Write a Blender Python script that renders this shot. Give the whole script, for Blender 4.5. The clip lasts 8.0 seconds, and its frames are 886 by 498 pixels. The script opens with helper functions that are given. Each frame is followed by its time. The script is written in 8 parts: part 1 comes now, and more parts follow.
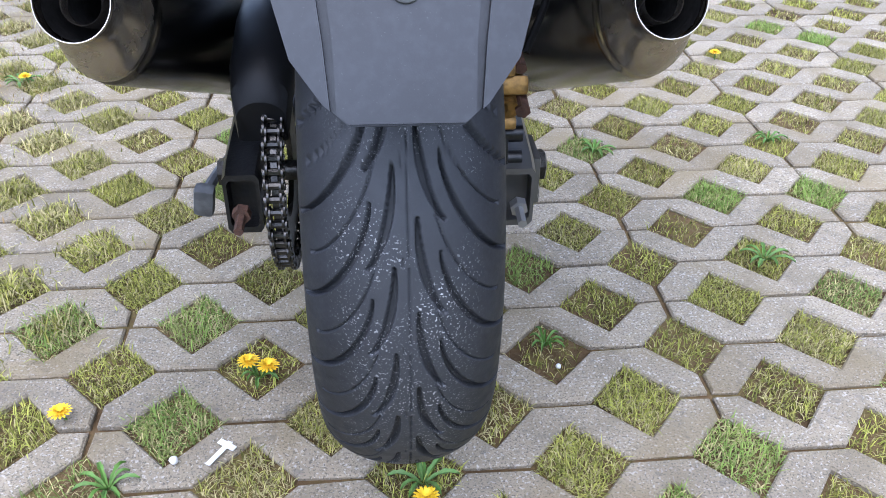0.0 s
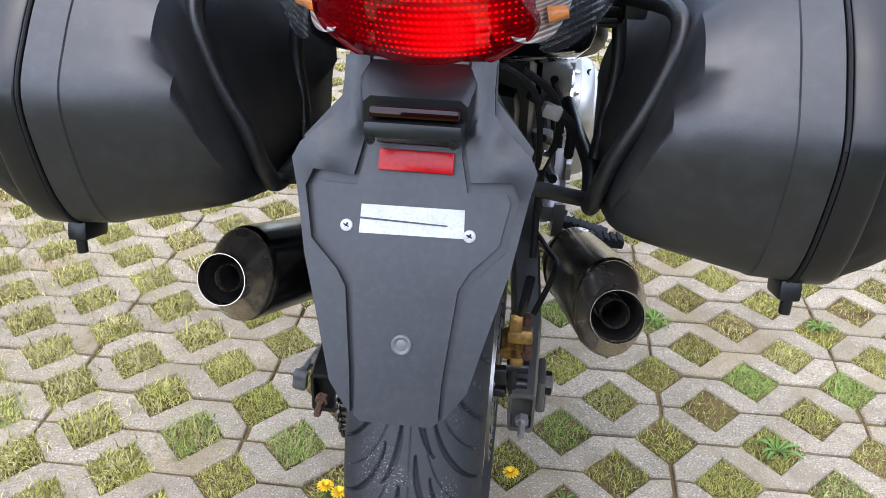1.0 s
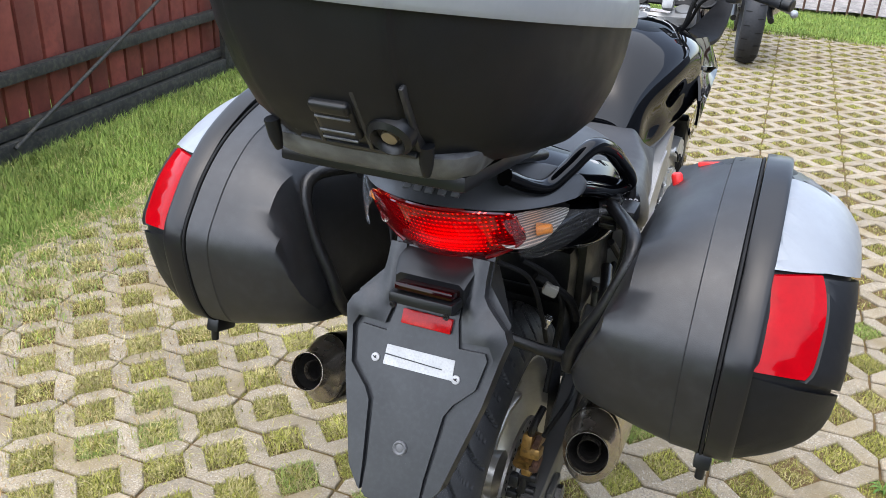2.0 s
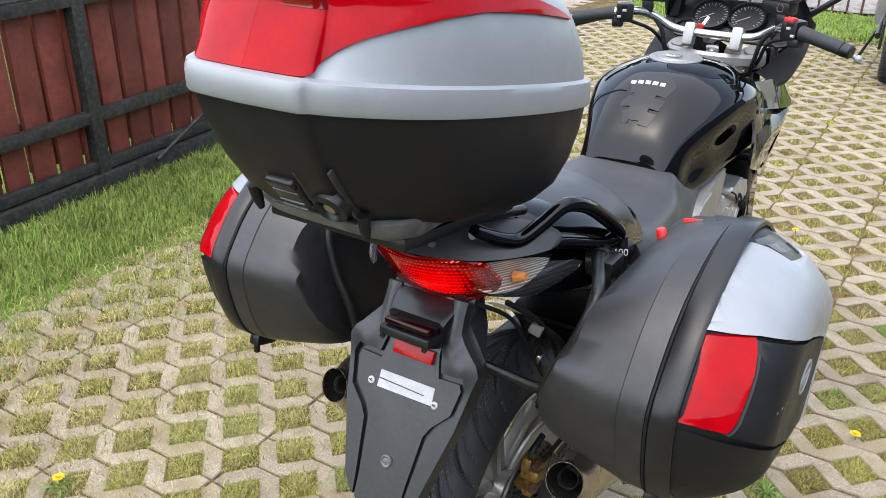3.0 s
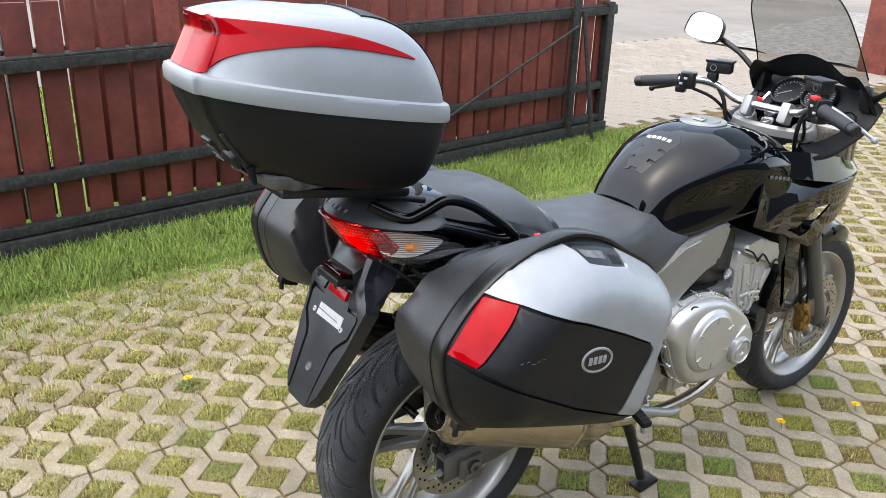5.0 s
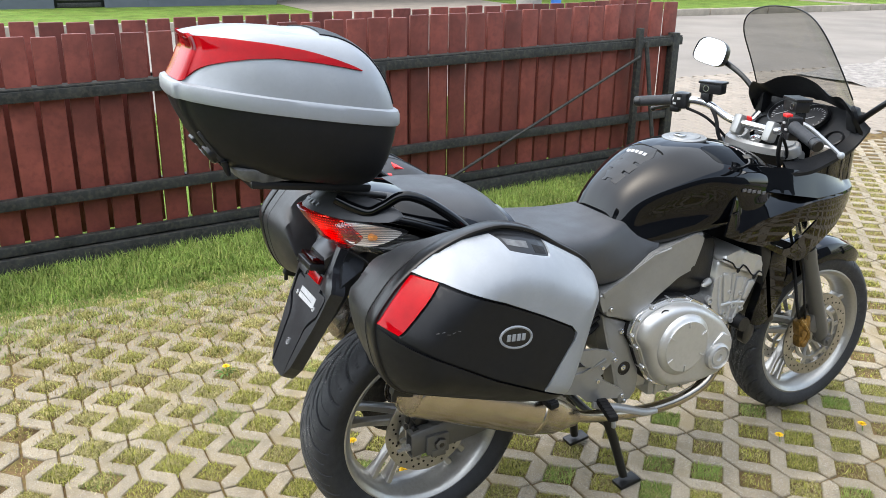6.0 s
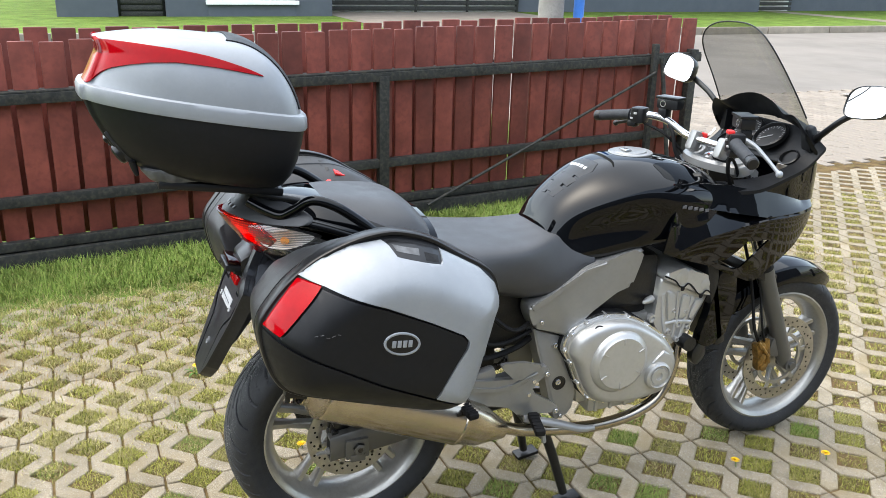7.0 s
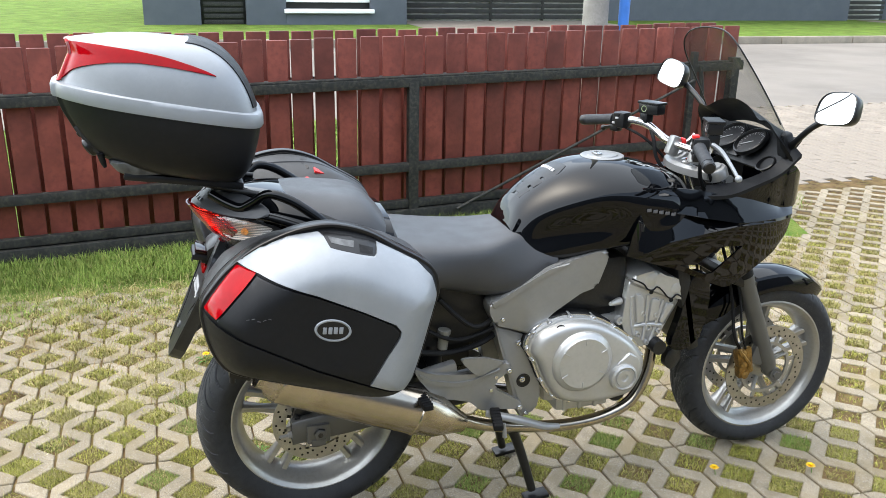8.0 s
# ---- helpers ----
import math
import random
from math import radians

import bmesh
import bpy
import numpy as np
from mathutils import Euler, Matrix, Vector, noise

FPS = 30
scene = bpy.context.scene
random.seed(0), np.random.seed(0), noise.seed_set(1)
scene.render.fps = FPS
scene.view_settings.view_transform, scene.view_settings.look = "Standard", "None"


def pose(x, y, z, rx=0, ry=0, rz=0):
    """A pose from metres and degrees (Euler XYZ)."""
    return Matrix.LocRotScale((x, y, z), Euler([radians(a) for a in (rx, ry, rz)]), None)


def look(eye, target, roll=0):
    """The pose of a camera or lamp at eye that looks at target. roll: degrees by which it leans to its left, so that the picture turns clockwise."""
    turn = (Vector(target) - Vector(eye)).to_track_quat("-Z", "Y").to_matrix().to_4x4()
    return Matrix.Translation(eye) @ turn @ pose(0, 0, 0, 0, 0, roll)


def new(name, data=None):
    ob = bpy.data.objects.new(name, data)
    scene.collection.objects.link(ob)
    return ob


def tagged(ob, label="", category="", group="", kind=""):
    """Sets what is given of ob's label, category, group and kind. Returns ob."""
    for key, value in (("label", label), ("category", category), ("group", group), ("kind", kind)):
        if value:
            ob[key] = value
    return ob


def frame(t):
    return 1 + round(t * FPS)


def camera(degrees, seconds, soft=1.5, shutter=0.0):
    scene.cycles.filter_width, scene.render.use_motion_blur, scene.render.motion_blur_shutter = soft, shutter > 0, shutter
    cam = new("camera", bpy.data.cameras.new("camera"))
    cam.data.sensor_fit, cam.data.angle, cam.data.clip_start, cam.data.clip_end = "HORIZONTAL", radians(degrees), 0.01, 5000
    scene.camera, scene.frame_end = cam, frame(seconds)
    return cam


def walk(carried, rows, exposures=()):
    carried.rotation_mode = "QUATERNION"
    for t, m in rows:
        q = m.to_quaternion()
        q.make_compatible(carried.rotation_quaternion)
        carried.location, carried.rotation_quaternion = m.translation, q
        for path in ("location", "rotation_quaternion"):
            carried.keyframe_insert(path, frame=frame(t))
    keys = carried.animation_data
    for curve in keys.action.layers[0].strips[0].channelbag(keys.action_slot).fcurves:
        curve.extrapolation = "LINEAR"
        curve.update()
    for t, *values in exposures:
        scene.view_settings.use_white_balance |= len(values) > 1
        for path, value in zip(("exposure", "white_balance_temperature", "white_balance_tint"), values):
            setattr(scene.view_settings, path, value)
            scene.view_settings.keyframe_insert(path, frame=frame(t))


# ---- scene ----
cam = camera(55.8, 8.0, soft=0.6)
PATH = [
    (0, (-0.014, -0.809, 0.763), (0.12, 0.858, -0.335), 0.8),
    (0.5, (0.035, -0.84, 0.935), (-0.011, 0.838, -0.153), 0.8),
    (1, (0.113, -0.964, 1.096), (-0.092, 0.763, 0.108), 1.4),
    (1.5, (0.217, -1.072, 1.256), (-0.185, 0.667, 0.353), 3.0),
    (1.7, (0.278, -1.103, 1.292), (-0.241, 0.619, 0.418), 3.1),
    (2.8, (0.564, -1.162, 1.454), (-0.348, 0.389, 0.581), 0.8),
    (3, (0.61, -1.129, 1.463), (-0.365, 0.388, 0.597), 0.6),
    (3.5, (0.75, -1.062, 1.492), (-0.373, 0.359, 0.644), 0.3),
    (4, (0.958, -1.041, 1.494), (-0.305, 0.272, 0.668), 0.1),
    (4.5, (1.182, -1.032, 1.512), (-0.207, 0.163, 0.712), 0.2),
    (4.7, (1.272, -1.031, 1.522), (-0.163, 0.125, 0.744), 1.4),
    (5.8, (1.704, -0.848, 1.511), (0.046, 0.039, 0.83), 0.5),
    (6, (1.768, -0.838, 1.518), (0.098, 0.028, 0.838), 0.8),
    (6.5, (1.866, -0.711, 1.499), (0.164, 0.101, 0.832), 1.3),
    (7, (1.922, -0.542, 1.515), (0.184, 0.203, 0.862), 1.4),
    (7.5, (1.974, -0.429, 1.513), (0.201, 0.231, 0.867), 1.2),
    (8, (2.102, -0.284, 1.517), (0.295, 0.286, 0.879), 1.1),
]
walk(cam, [(t, look(eye, target, roll)) for t, eye, target, roll in PATH], exposures=((0.0, 2.14, 5500, 15), (1.0, 2.24, 6000, 13), (1.5, 2.15, 6250, 11), (3.5, 2.03, 6700, 9), (8.0, 2.14, 6750, 5)))

# ---------------------------------------------------------------- world, sun
world = bpy.data.worlds.new("overcast_sky")
scene.world = world
world.use_nodes = True
_n, _l = world.node_tree.nodes, world.node_tree.links
_sky = _n.new("ShaderNodeTexSky")
_sky.sky_type, _sky.sun_disc = "NISHITA", False
_sky.sun_elevation, _sky.sun_rotation = radians(68), radians(196)
_sky.dust_density, _sky.air_density = 2.0, 1.0
_hsv = _n.new("ShaderNodeHueSaturation")
_hsv.inputs["Saturation"].default_value = 0.70
_l.new(_sky.outputs[0], _hsv.inputs["Color"])
_l.new(_hsv.outputs[0], _n["Background"].inputs["Color"])
_n["Background"].inputs["Strength"].default_value = 0.15
sun = new("sun", bpy.data.lights.new("sun", "SUN"))
sun.data.energy, sun.data.angle, sun.data.color = 0.85, radians(130), (1.0, 0.985, 0.96)
sun.matrix_world = look((-0.7, -2.4, 6.2), (0, 0, 0))


# ---------------------------------------------------------------- materials
def mat(name, base, rough=0.6, metal=0.0, vary=0.15, scale=20.0, bump=0.15, bump_scale=200.0, fine=None,
        coat=0.0, spec=0.5, tint=None, island=0.0, piece=0.0, alpha=1.0, emit=None, distance=0.002, speck=None):
    """Principled surface: base colour mixed at a broad and a fine scale, uneven gloss and a fine relief."""
    m = bpy.data.materials.new(name)
    m.use_nodes = True
    nt = m.node_tree
    b = nt.nodes["Principled BSDF"]
    geo = nt.nodes.new("ShaderNodeTexCoord")
    info = nt.nodes.new("ShaderNodeObjectInfo")

    where = geo.outputs["Object"]
    if piece:
        shift = nt.nodes.new("ShaderNodeVectorMath")
        shift.operation = "MULTIPLY_ADD"
        nt.links.new(info.outputs["Random"], shift.inputs[0])
        shift.inputs[1].default_value = (31.0, 17.0, 23.0)
        nt.links.new(where, shift.inputs[2])
        where = shift.outputs[0]

    def noise_at(s, detail=4.0):
        t = nt.nodes.new("ShaderNodeTexNoise")
        t.inputs["Scale"].default_value, t.inputs["Detail"].default_value = s, detail
        nt.links.new(where, t.inputs["Vector"])
        return t.outputs["Fac"]

    def ramp(src, lo, hi, a=0.3, z=0.7):
        r = nt.nodes.new("ShaderNodeMapRange")
        r.inputs["From Min"].default_value, r.inputs["From Max"].default_value = a, z
        r.inputs["To Min"].default_value, r.inputs["To Max"].default_value = lo, hi
        nt.links.new(src, r.inputs["Value"])
        return r.outputs["Result"]

    def mix(fac, a, c):
        x = nt.nodes.new("ShaderNodeMix")
        x.data_type = "RGBA"
        for sock, v in ((x.inputs[0], fac), (x.inputs[6], a), (x.inputs[7], c)):
            if isinstance(v, (float, int)):
                sock.default_value = v
            elif isinstance(v, tuple):
                sock.default_value = (*v, 1)
            else:
                nt.links.new(v, sock)
        return x.outputs[2]

    dark = tuple(c * (1 - vary) for c in base)
    light = tuple(min(1, c * (1 + vary)) for c in base)
    col = mix(ramp(noise_at(scale), 0, 1), dark, light)
    second = tint or tuple(c * (1 - vary * 0.8) for c in base)
    col = mix(ramp(noise_at(scale * (fine or 7.3), 3.0), 0, 0.7, 0.45, 0.75), col, second)
    for s, lo, hi, amount, shade in speck or ():
        col = mix(ramp(noise_at(s, 2.0), 0, amount, lo, hi), col, shade)
    if island or piece:
        g = nt.nodes.new("ShaderNodeNewGeometry")
        src = g.outputs["Random Per Island"] if island else info.outputs["Random"]
        k = island or piece
        hsv = nt.nodes.new("ShaderNodeHueSaturation")
        nt.links.new(ramp(src, 1 - k, 1 + k, 0, 1), hsv.inputs["Value"])
        nt.links.new(col, hsv.inputs["Color"])
        col = hsv.outputs[0]
    nt.links.new(col, b.inputs["Base Color"])
    nt.links.new(ramp(noise_at(scale * 2.1), max(0.02, rough * 0.85), min(1, rough * 1.15)), b.inputs["Roughness"])
    b.inputs["Metallic"].default_value = metal
    b.inputs["Specular IOR Level"].default_value = spec
    b.inputs["Coat Weight"].default_value = coat
    b.inputs["Coat Roughness"].default_value = 0.03
    b.inputs["Alpha"].default_value = alpha
    if emit:
        b.inputs["Emission Color"].default_value = (*emit[:3], 1)
        b.inputs["Emission Strength"].default_value = emit[3]
    if bump:
        bp = nt.nodes.new("ShaderNodeBump")
        bp.inputs["Strength"].default_value, bp.inputs["Distance"].default_value = bump, distance
        nt.links.new(noise_at(bump_scale, 5.0), bp.inputs["Height"])
        nt.links.new(bp.outputs[0], b.inputs["Normal"])
    return m


def see_through(name, colour, clear, rough=0.02, gloss=1.0):
    """Thin tinted plastic: part of the light goes straight through, the rest is gloss."""
    m = bpy.data.materials.new(name)
    m.use_nodes = True
    nt = m.node_tree
    nt.nodes.remove(nt.nodes["Principled BSDF"])
    out = nt.nodes["Material Output"]
    tr, gl, mx = (nt.nodes.new("ShaderNodeBsdf" + k) for k in ("Transparent", "Glossy", "Diffuse"))
    soft_ = nt.nodes.new("ShaderNodeMath")
    soft_.operation = "MULTIPLY"
    soft_.inputs[1].default_value = gloss
    ms, ms2, fr = nt.nodes.new("ShaderNodeMixShader"), nt.nodes.new("ShaderNodeMixShader"), nt.nodes.new("ShaderNodeLayerWeight")
    steep, base_ = nt.nodes.new("ShaderNodeMath"), nt.nodes.new("ShaderNodeMath")
    steep.operation, base_.operation = "POWER", "MULTIPLY_ADD"
    steep.inputs[1].default_value, base_.inputs[1].default_value, base_.inputs[2].default_value = 5.0, 0.96, 0.04
    tr.inputs[0].default_value = (*[0.45 + 0.55 * c for c in colour], 1)
    mx.inputs[0].default_value = (*colour, 1)
    gl.inputs["Roughness"].default_value = rough
    fr.inputs["Blend"].default_value = 0.5
    nt.links.new(fr.outputs["Facing"], steep.inputs[0])
    nt.links.new(steep.outputs[0], base_.inputs[0])
    ms.inputs[0].default_value = 1 - clear
    nt.links.new(tr.outputs[0], ms.inputs[1])
    nt.links.new(mx.outputs[0], ms.inputs[2])
    nt.links.new(base_.outputs[0], soft_.inputs[0])
    nt.links.new(soft_.outputs[0], ms2.inputs[0])
    nt.links.new(ms.outputs[0], ms2.inputs[1])
    nt.links.new(gl.outputs[0], ms2.inputs[2])
    nt.links.new(ms2.outputs[0], out.inputs["Surface"])
    return m


CONCRETE = mat("paver_concrete", (0.258, 0.217, 0.152), 0.95, vary=0.16, scale=11, bump=0.6, bump_scale=300, fine=9, piece=0.12, tint=(0.240, 0.208, 0.160), spec=0.2, distance=0.003, speck=((380, 0.53, 0.64, 0.75, (0.085, 0.076, 0.060)), (260, 0.58, 0.67, 0.6, (0.48, 0.45, 0.40)), (14, 0.52, 0.68, 0.45, (0.155, 0.128, 0.085)), (70, 0.60, 0.70, 0.5, (0.13, 0.115, 0.095)), (6, 0.50, 0.70, 0.6, (0.180, 0.138, 0.070))))
CONCRETE_FAR = mat("paver_concrete_joined", (0.258, 0.217, 0.152), 0.95, vary=0.16, scale=11, bump=0.6, bump_scale=300, fine=9, island=0.12, tint=(0.240, 0.208, 0.160), spec=0.2, distance=0.003, speck=((380, 0.53, 0.64, 0.75, (0.085, 0.076, 0.060)), (260, 0.58, 0.67, 0.6, (0.48, 0.45, 0.40)), (14, 0.52, 0.68, 0.45, (0.155, 0.128, 0.085)), (70, 0.60, 0.70, 0.5, (0.13, 0.115, 0.095)), (6, 0.50, 0.70, 0.6, (0.180, 0.138, 0.070))))
SOIL = mat("mossy_soil", (0.105, 0.068, 0.033), 1.0, vary=0.5, scale=9, bump=0.9, bump_scale=90, tint=(0.13, 0.112, 0.034), fine=4, spec=0.1, distance=0.01)
GRASS = mat("grass_blade", (0.215, 0.220, 0.044), 0.8, vary=0.4, scale=5, bump=0, tint=(0.32, 0.285, 0.08), island=0.65, fine=18, spec=0.2)
GREEN_GRASS = mat("lawn_blade", (0.160, 0.228, 0.048), 0.75, vary=0.35, scale=3, bump=0, tint=(0.255, 0.27, 0.075), island=0.28, fine=9, spec=0.2)
DEAD_GRASS = mat("dead_grass_litter", (0.27, 0.19, 0.085), 0.95, vary=0.35, scale=8, bump=0, tint=(0.20, 0.135, 0.065), island=0.4, spec=0.1)
STRAW = mat("dry_grass", (0.36, 0.315, 0.15), 0.9, vary=0.3, scale=8, bump=0, tint=(0.25, 0.215, 0.09), island=0.4, spec=0.15)
LAWN = mat("lawn", (0.10, 0.165, 0.03), 1.0, vary=0.35, scale=2.2, bump=0.8, bump_scale=60, tint=(0.17, 0.18, 0.05), fine=6, spec=0.1, distance=0.02)
BRICK = mat("pale_paving_brick", (0.232, 0.200, 0.165), 0.95, vary=0.12, scale=2.0, bump=0.4, bump_scale=120, tint=(0.205, 0.176, 0.146), fine=12, island=0.1, spec=0.2)
ASPHALT = mat("worn_asphalt", (0.180, 0.160, 0.139), 0.9, vary=0.16, scale=0.5, bump=0.4, bump_scale=90, tint=(0.20, 0.178, 0.155), fine=5, spec=0.3, speck=((0.35, 0.52, 0.62, 0.5, (0.135, 0.12, 0.105)),))
KERB = mat("kerb_stone", (0.225, 0.195, 0.155), 0.9, vary=0.2, scale=4, bump=0.3, piece=0.12)
WOOD = mat("red_brown_stained_wood", (0.140, 0.036, 0.026), 0.55, vary=0.3, scale=7, bump=0.35, bump_scale=70, tint=(0.098, 0.026, 0.019), fine=5, piece=0.25, spec=0.28)
STEEL = mat("dark_weathered_steel", (0.018, 0.019, 0.018), 0.6, vary=0.4, scale=12, bump=0.4, bump_scale=80, tint=(0.06, 0.055, 0.04), fine=4, spec=0.3)
DECAL = mat("dull_silver_decal", (0.085, 0.085, 0.09), 0.35, vary=0.2)
WALL_GREY = mat("grey_render", (0.085, 0.095, 0.115), 0.9, vary=0.06, scale=1.5, bump=0.2)
WALL_WHITE = mat("white_paint", (0.75, 0.75, 0.74), 0.6, vary=0.05, scale=3, bump=0.1)
RUBBLE = mat("pale_rubble", (0.22, 0.20, 0.18), 0.95, vary=0.35, scale=12, bump=1.0, bump_scale=25, distance=0.03)
PLASTIC = mat("black_grained_plastic", (0.0048, 0.0053, 0.0066), 0.5, vary=0.2, scale=9, bump=0.25, bump_scale=900, fine=9, tint=(0.0070, 0.0077, 0.0094), spec=0.25, distance=0.0006, speck=((900, 0.68, 0.74, 0.35, (0.04, 0.04, 0.04)),))
PLASTIC_SMOOTH = mat("black_satin_plastic", (0.007, 0.0072, 0.008), 0.34, vary=0.2, scale=12, bump=0.08, bump_scale=500, spec=0.35, distance=0.0005)
GREYPLASTIC = mat("grey_black_mudguard_plastic", (0.0090, 0.0099, 0.0121), 0.36, vary=0.12, scale=10, bump=0.08, bump_scale=900, tint=(0.019, 0.0205, 0.024), fine=14, spec=0.5, distance=0.0004, speck=((5, 0.50, 0.72, 0.35, (0.036, 0.038, 0.043)), (700, 0.69, 0.74, 0.3, (0.08, 0.08, 0.08))))
SCUFFED = mat("scuffed_grey_plastic", (0.075, 0.077, 0.08), 0.6, vary=0.35, scale=25, bump=0.2, bump_scale=500, tint=(0.14, 0.145, 0.15), fine=2)
GLOSS = mat("gloss_black_paint", (0.0014, 0.0016, 0.0022), 0.02, vary=0.1, scale=30, bump=0.0, spec=0.30)
SEAT = mat("black_vinyl", (0.027, 0.028, 0.031), 0.46, vary=0.14, scale=9, bump=0.3, bump_scale=1100, fine=11, spec=0.6, distance=0.0006)
RUBBER = mat("tyre_rubber", (0.0135, 0.0148, 0.0178), 0.60, vary=0.25, scale=30, bump=0.3, bump_scale=700, tint=(0.022, 0.0234, 0.0268), fine=10, spec=0.38, distance=0.0006)
FORK = mat("dark_grey_fork_paint", (0.105, 0.104, 0.10), 0.36, metal=0.5, vary=0.06, scale=14, bump=0.05)
RUBBER_DARK = mat("black_rubber", (0.005, 0.005, 0.0055), 0.7, vary=0.2, scale=20, bump=0.2, bump_scale=400, spec=0.25)
SILVER = mat("silver_metallic_paint", (0.240, 0.256, 0.276), 0.44, metal=0.22, vary=0.05, scale=20, bump=0.04, bump_scale=1500, coat=0.12, distance=0.0003)
INNER = mat("black_shell_plastic", (0.0085, 0.0091, 0.0106), 0.45, vary=0.2, scale=7, bump=0.2, bump_scale=900, fine=9, tint=(0.019, 0.020, 0.0224), spec=0.55, distance=0.0006, speck=((800, 0.68, 0.74, 0.4, (0.06, 0.06, 0.06)),))
ALU = mat("grey_painted_aluminium", (0.255, 0.255, 0.250), 0.36, metal=0.55, vary=0.06, scale=14, bump=0.06, bump_scale=700, distance=0.0003)
ENGINE = mat("cast_engine_aluminium", (0.45, 0.447, 0.435), 0.37, metal=0.62, vary=0.04, scale=12, bump=0.04, bump_scale=700, tint=(0.41, 0.407, 0.395), distance=0.0003)
RIM = mat("grey_wheel_metal", (0.36, 0.35, 0.325), 0.34, metal=0.75, vary=0.06, scale=15, bump=0.03, bump_scale=300, tint=(0.31, 0.30, 0.275))
CHROME = mat("polished_steel", (0.60, 0.60, 0.60), 0.17, metal=0.95, vary=0.08, scale=25, bump=0.03, bump_scale=300)
MUFFLER = mat("brushed_stainless", (0.45, 0.40, 0.33), 0.22, metal=1.0, vary=0.14, scale=7, bump=0.06, bump_scale=120, tint=(0.38, 0.32, 0.24), fine=3)
MUFFLER_DARK = mat("dark_stainless", (0.12, 0.112, 0.105), 0.22, metal=1.0, vary=0.2, scale=12, bump=0.05)
CAP_STEEL = mat("browned_cap_steel", (0.40, 0.355, 0.30), 0.26, metal=0.92, vary=0.14, scale=18, bump=0.05, bump_scale=300, tint=(0.30, 0.24, 0.185), fine=4)
SOOT = mat("exhaust_soot", (0.012, 0.011, 0.010), 0.8, vary=0.3, scale=60, bump=0.2, spec=0.2)
DISC = mat("brake_disc_steel", (0.42, 0.41, 0.40), 0.32, metal=1.0, vary=0.15, scale=40, bump=0.1, bump_scale=500)
GOLD = mat("gold_anodised_metal", (0.27, 0.155, 0.042), 0.42, metal=0.7, vary=0.4, scale=40, bump=0.25, tint=(0.06, 0.04, 0.02), fine=3)
BRASS = mat("worn_brass", (0.33, 0.28, 0.20), 0.4, metal=0.8, vary=0.2)
RUST = mat("rusty_bolt", (0.10, 0.05, 0.032), 0.85, metal=0.3, vary=0.5, scale=90, bump=0.5, tint=(0.04, 0.035, 0.03))
CHAIN = mat("oily_chain_steel", (0.065, 0.062, 0.058), 0.32, metal=0.85, vary=0.4, scale=60, bump=0.2, tint=(0.02, 0.018, 0.016))
BLACKMETAL = mat("black_painted_metal", (0.006, 0.006, 0.0065), 0.36, vary=0.25, scale=25, bump=0.2, bump_scale=350, tint=(0.016, 0.016, 0.016), spec=0.4)
RED = mat("red_reflector_plastic", (0.2805, 0.0003, 0.0034), 0.07, vary=0.16, scale=24, bump=0.05, bump_scale=400, spec=0.14, distance=0.0003)
RED_DEEP = mat("deep_red_reflector", (0.33, 0.003, 0.004), 0.18, vary=0.2, scale=250, bump=0.15, bump_scale=600, tint=(0.20, 0.002, 0.003), fine=3, spec=0.25, distance=0.0006)
RED_LENS = mat("red_lamp_lens", (0.12, 0.0008, 0.002), 0.08, vary=0.2, scale=30, bump=0.0, spec=0.4)
RED_DARK = mat("dark_red_lens", (0.010, 0.0002, 0.0004), 0.06, vary=0.3, scale=40, bump=0.0, spec=0.25)
RED_SWITCH = mat("red_plastic", (0.62, 0.02, 0.02), 0.4, vary=0.1)
AMBER = mat("amber_bulb", (0.75, 0.24, 0.03), 0.3, vary=0.1)
REFLECT = mat("lamp_reflector", (0.50, 0.44, 0.38), 0.30, metal=0.35, vary=0.3, scale=45, bump=0.3, bump_scale=160, tint=(0.30, 0.15, 0.06), fine=2, distance=0.001)


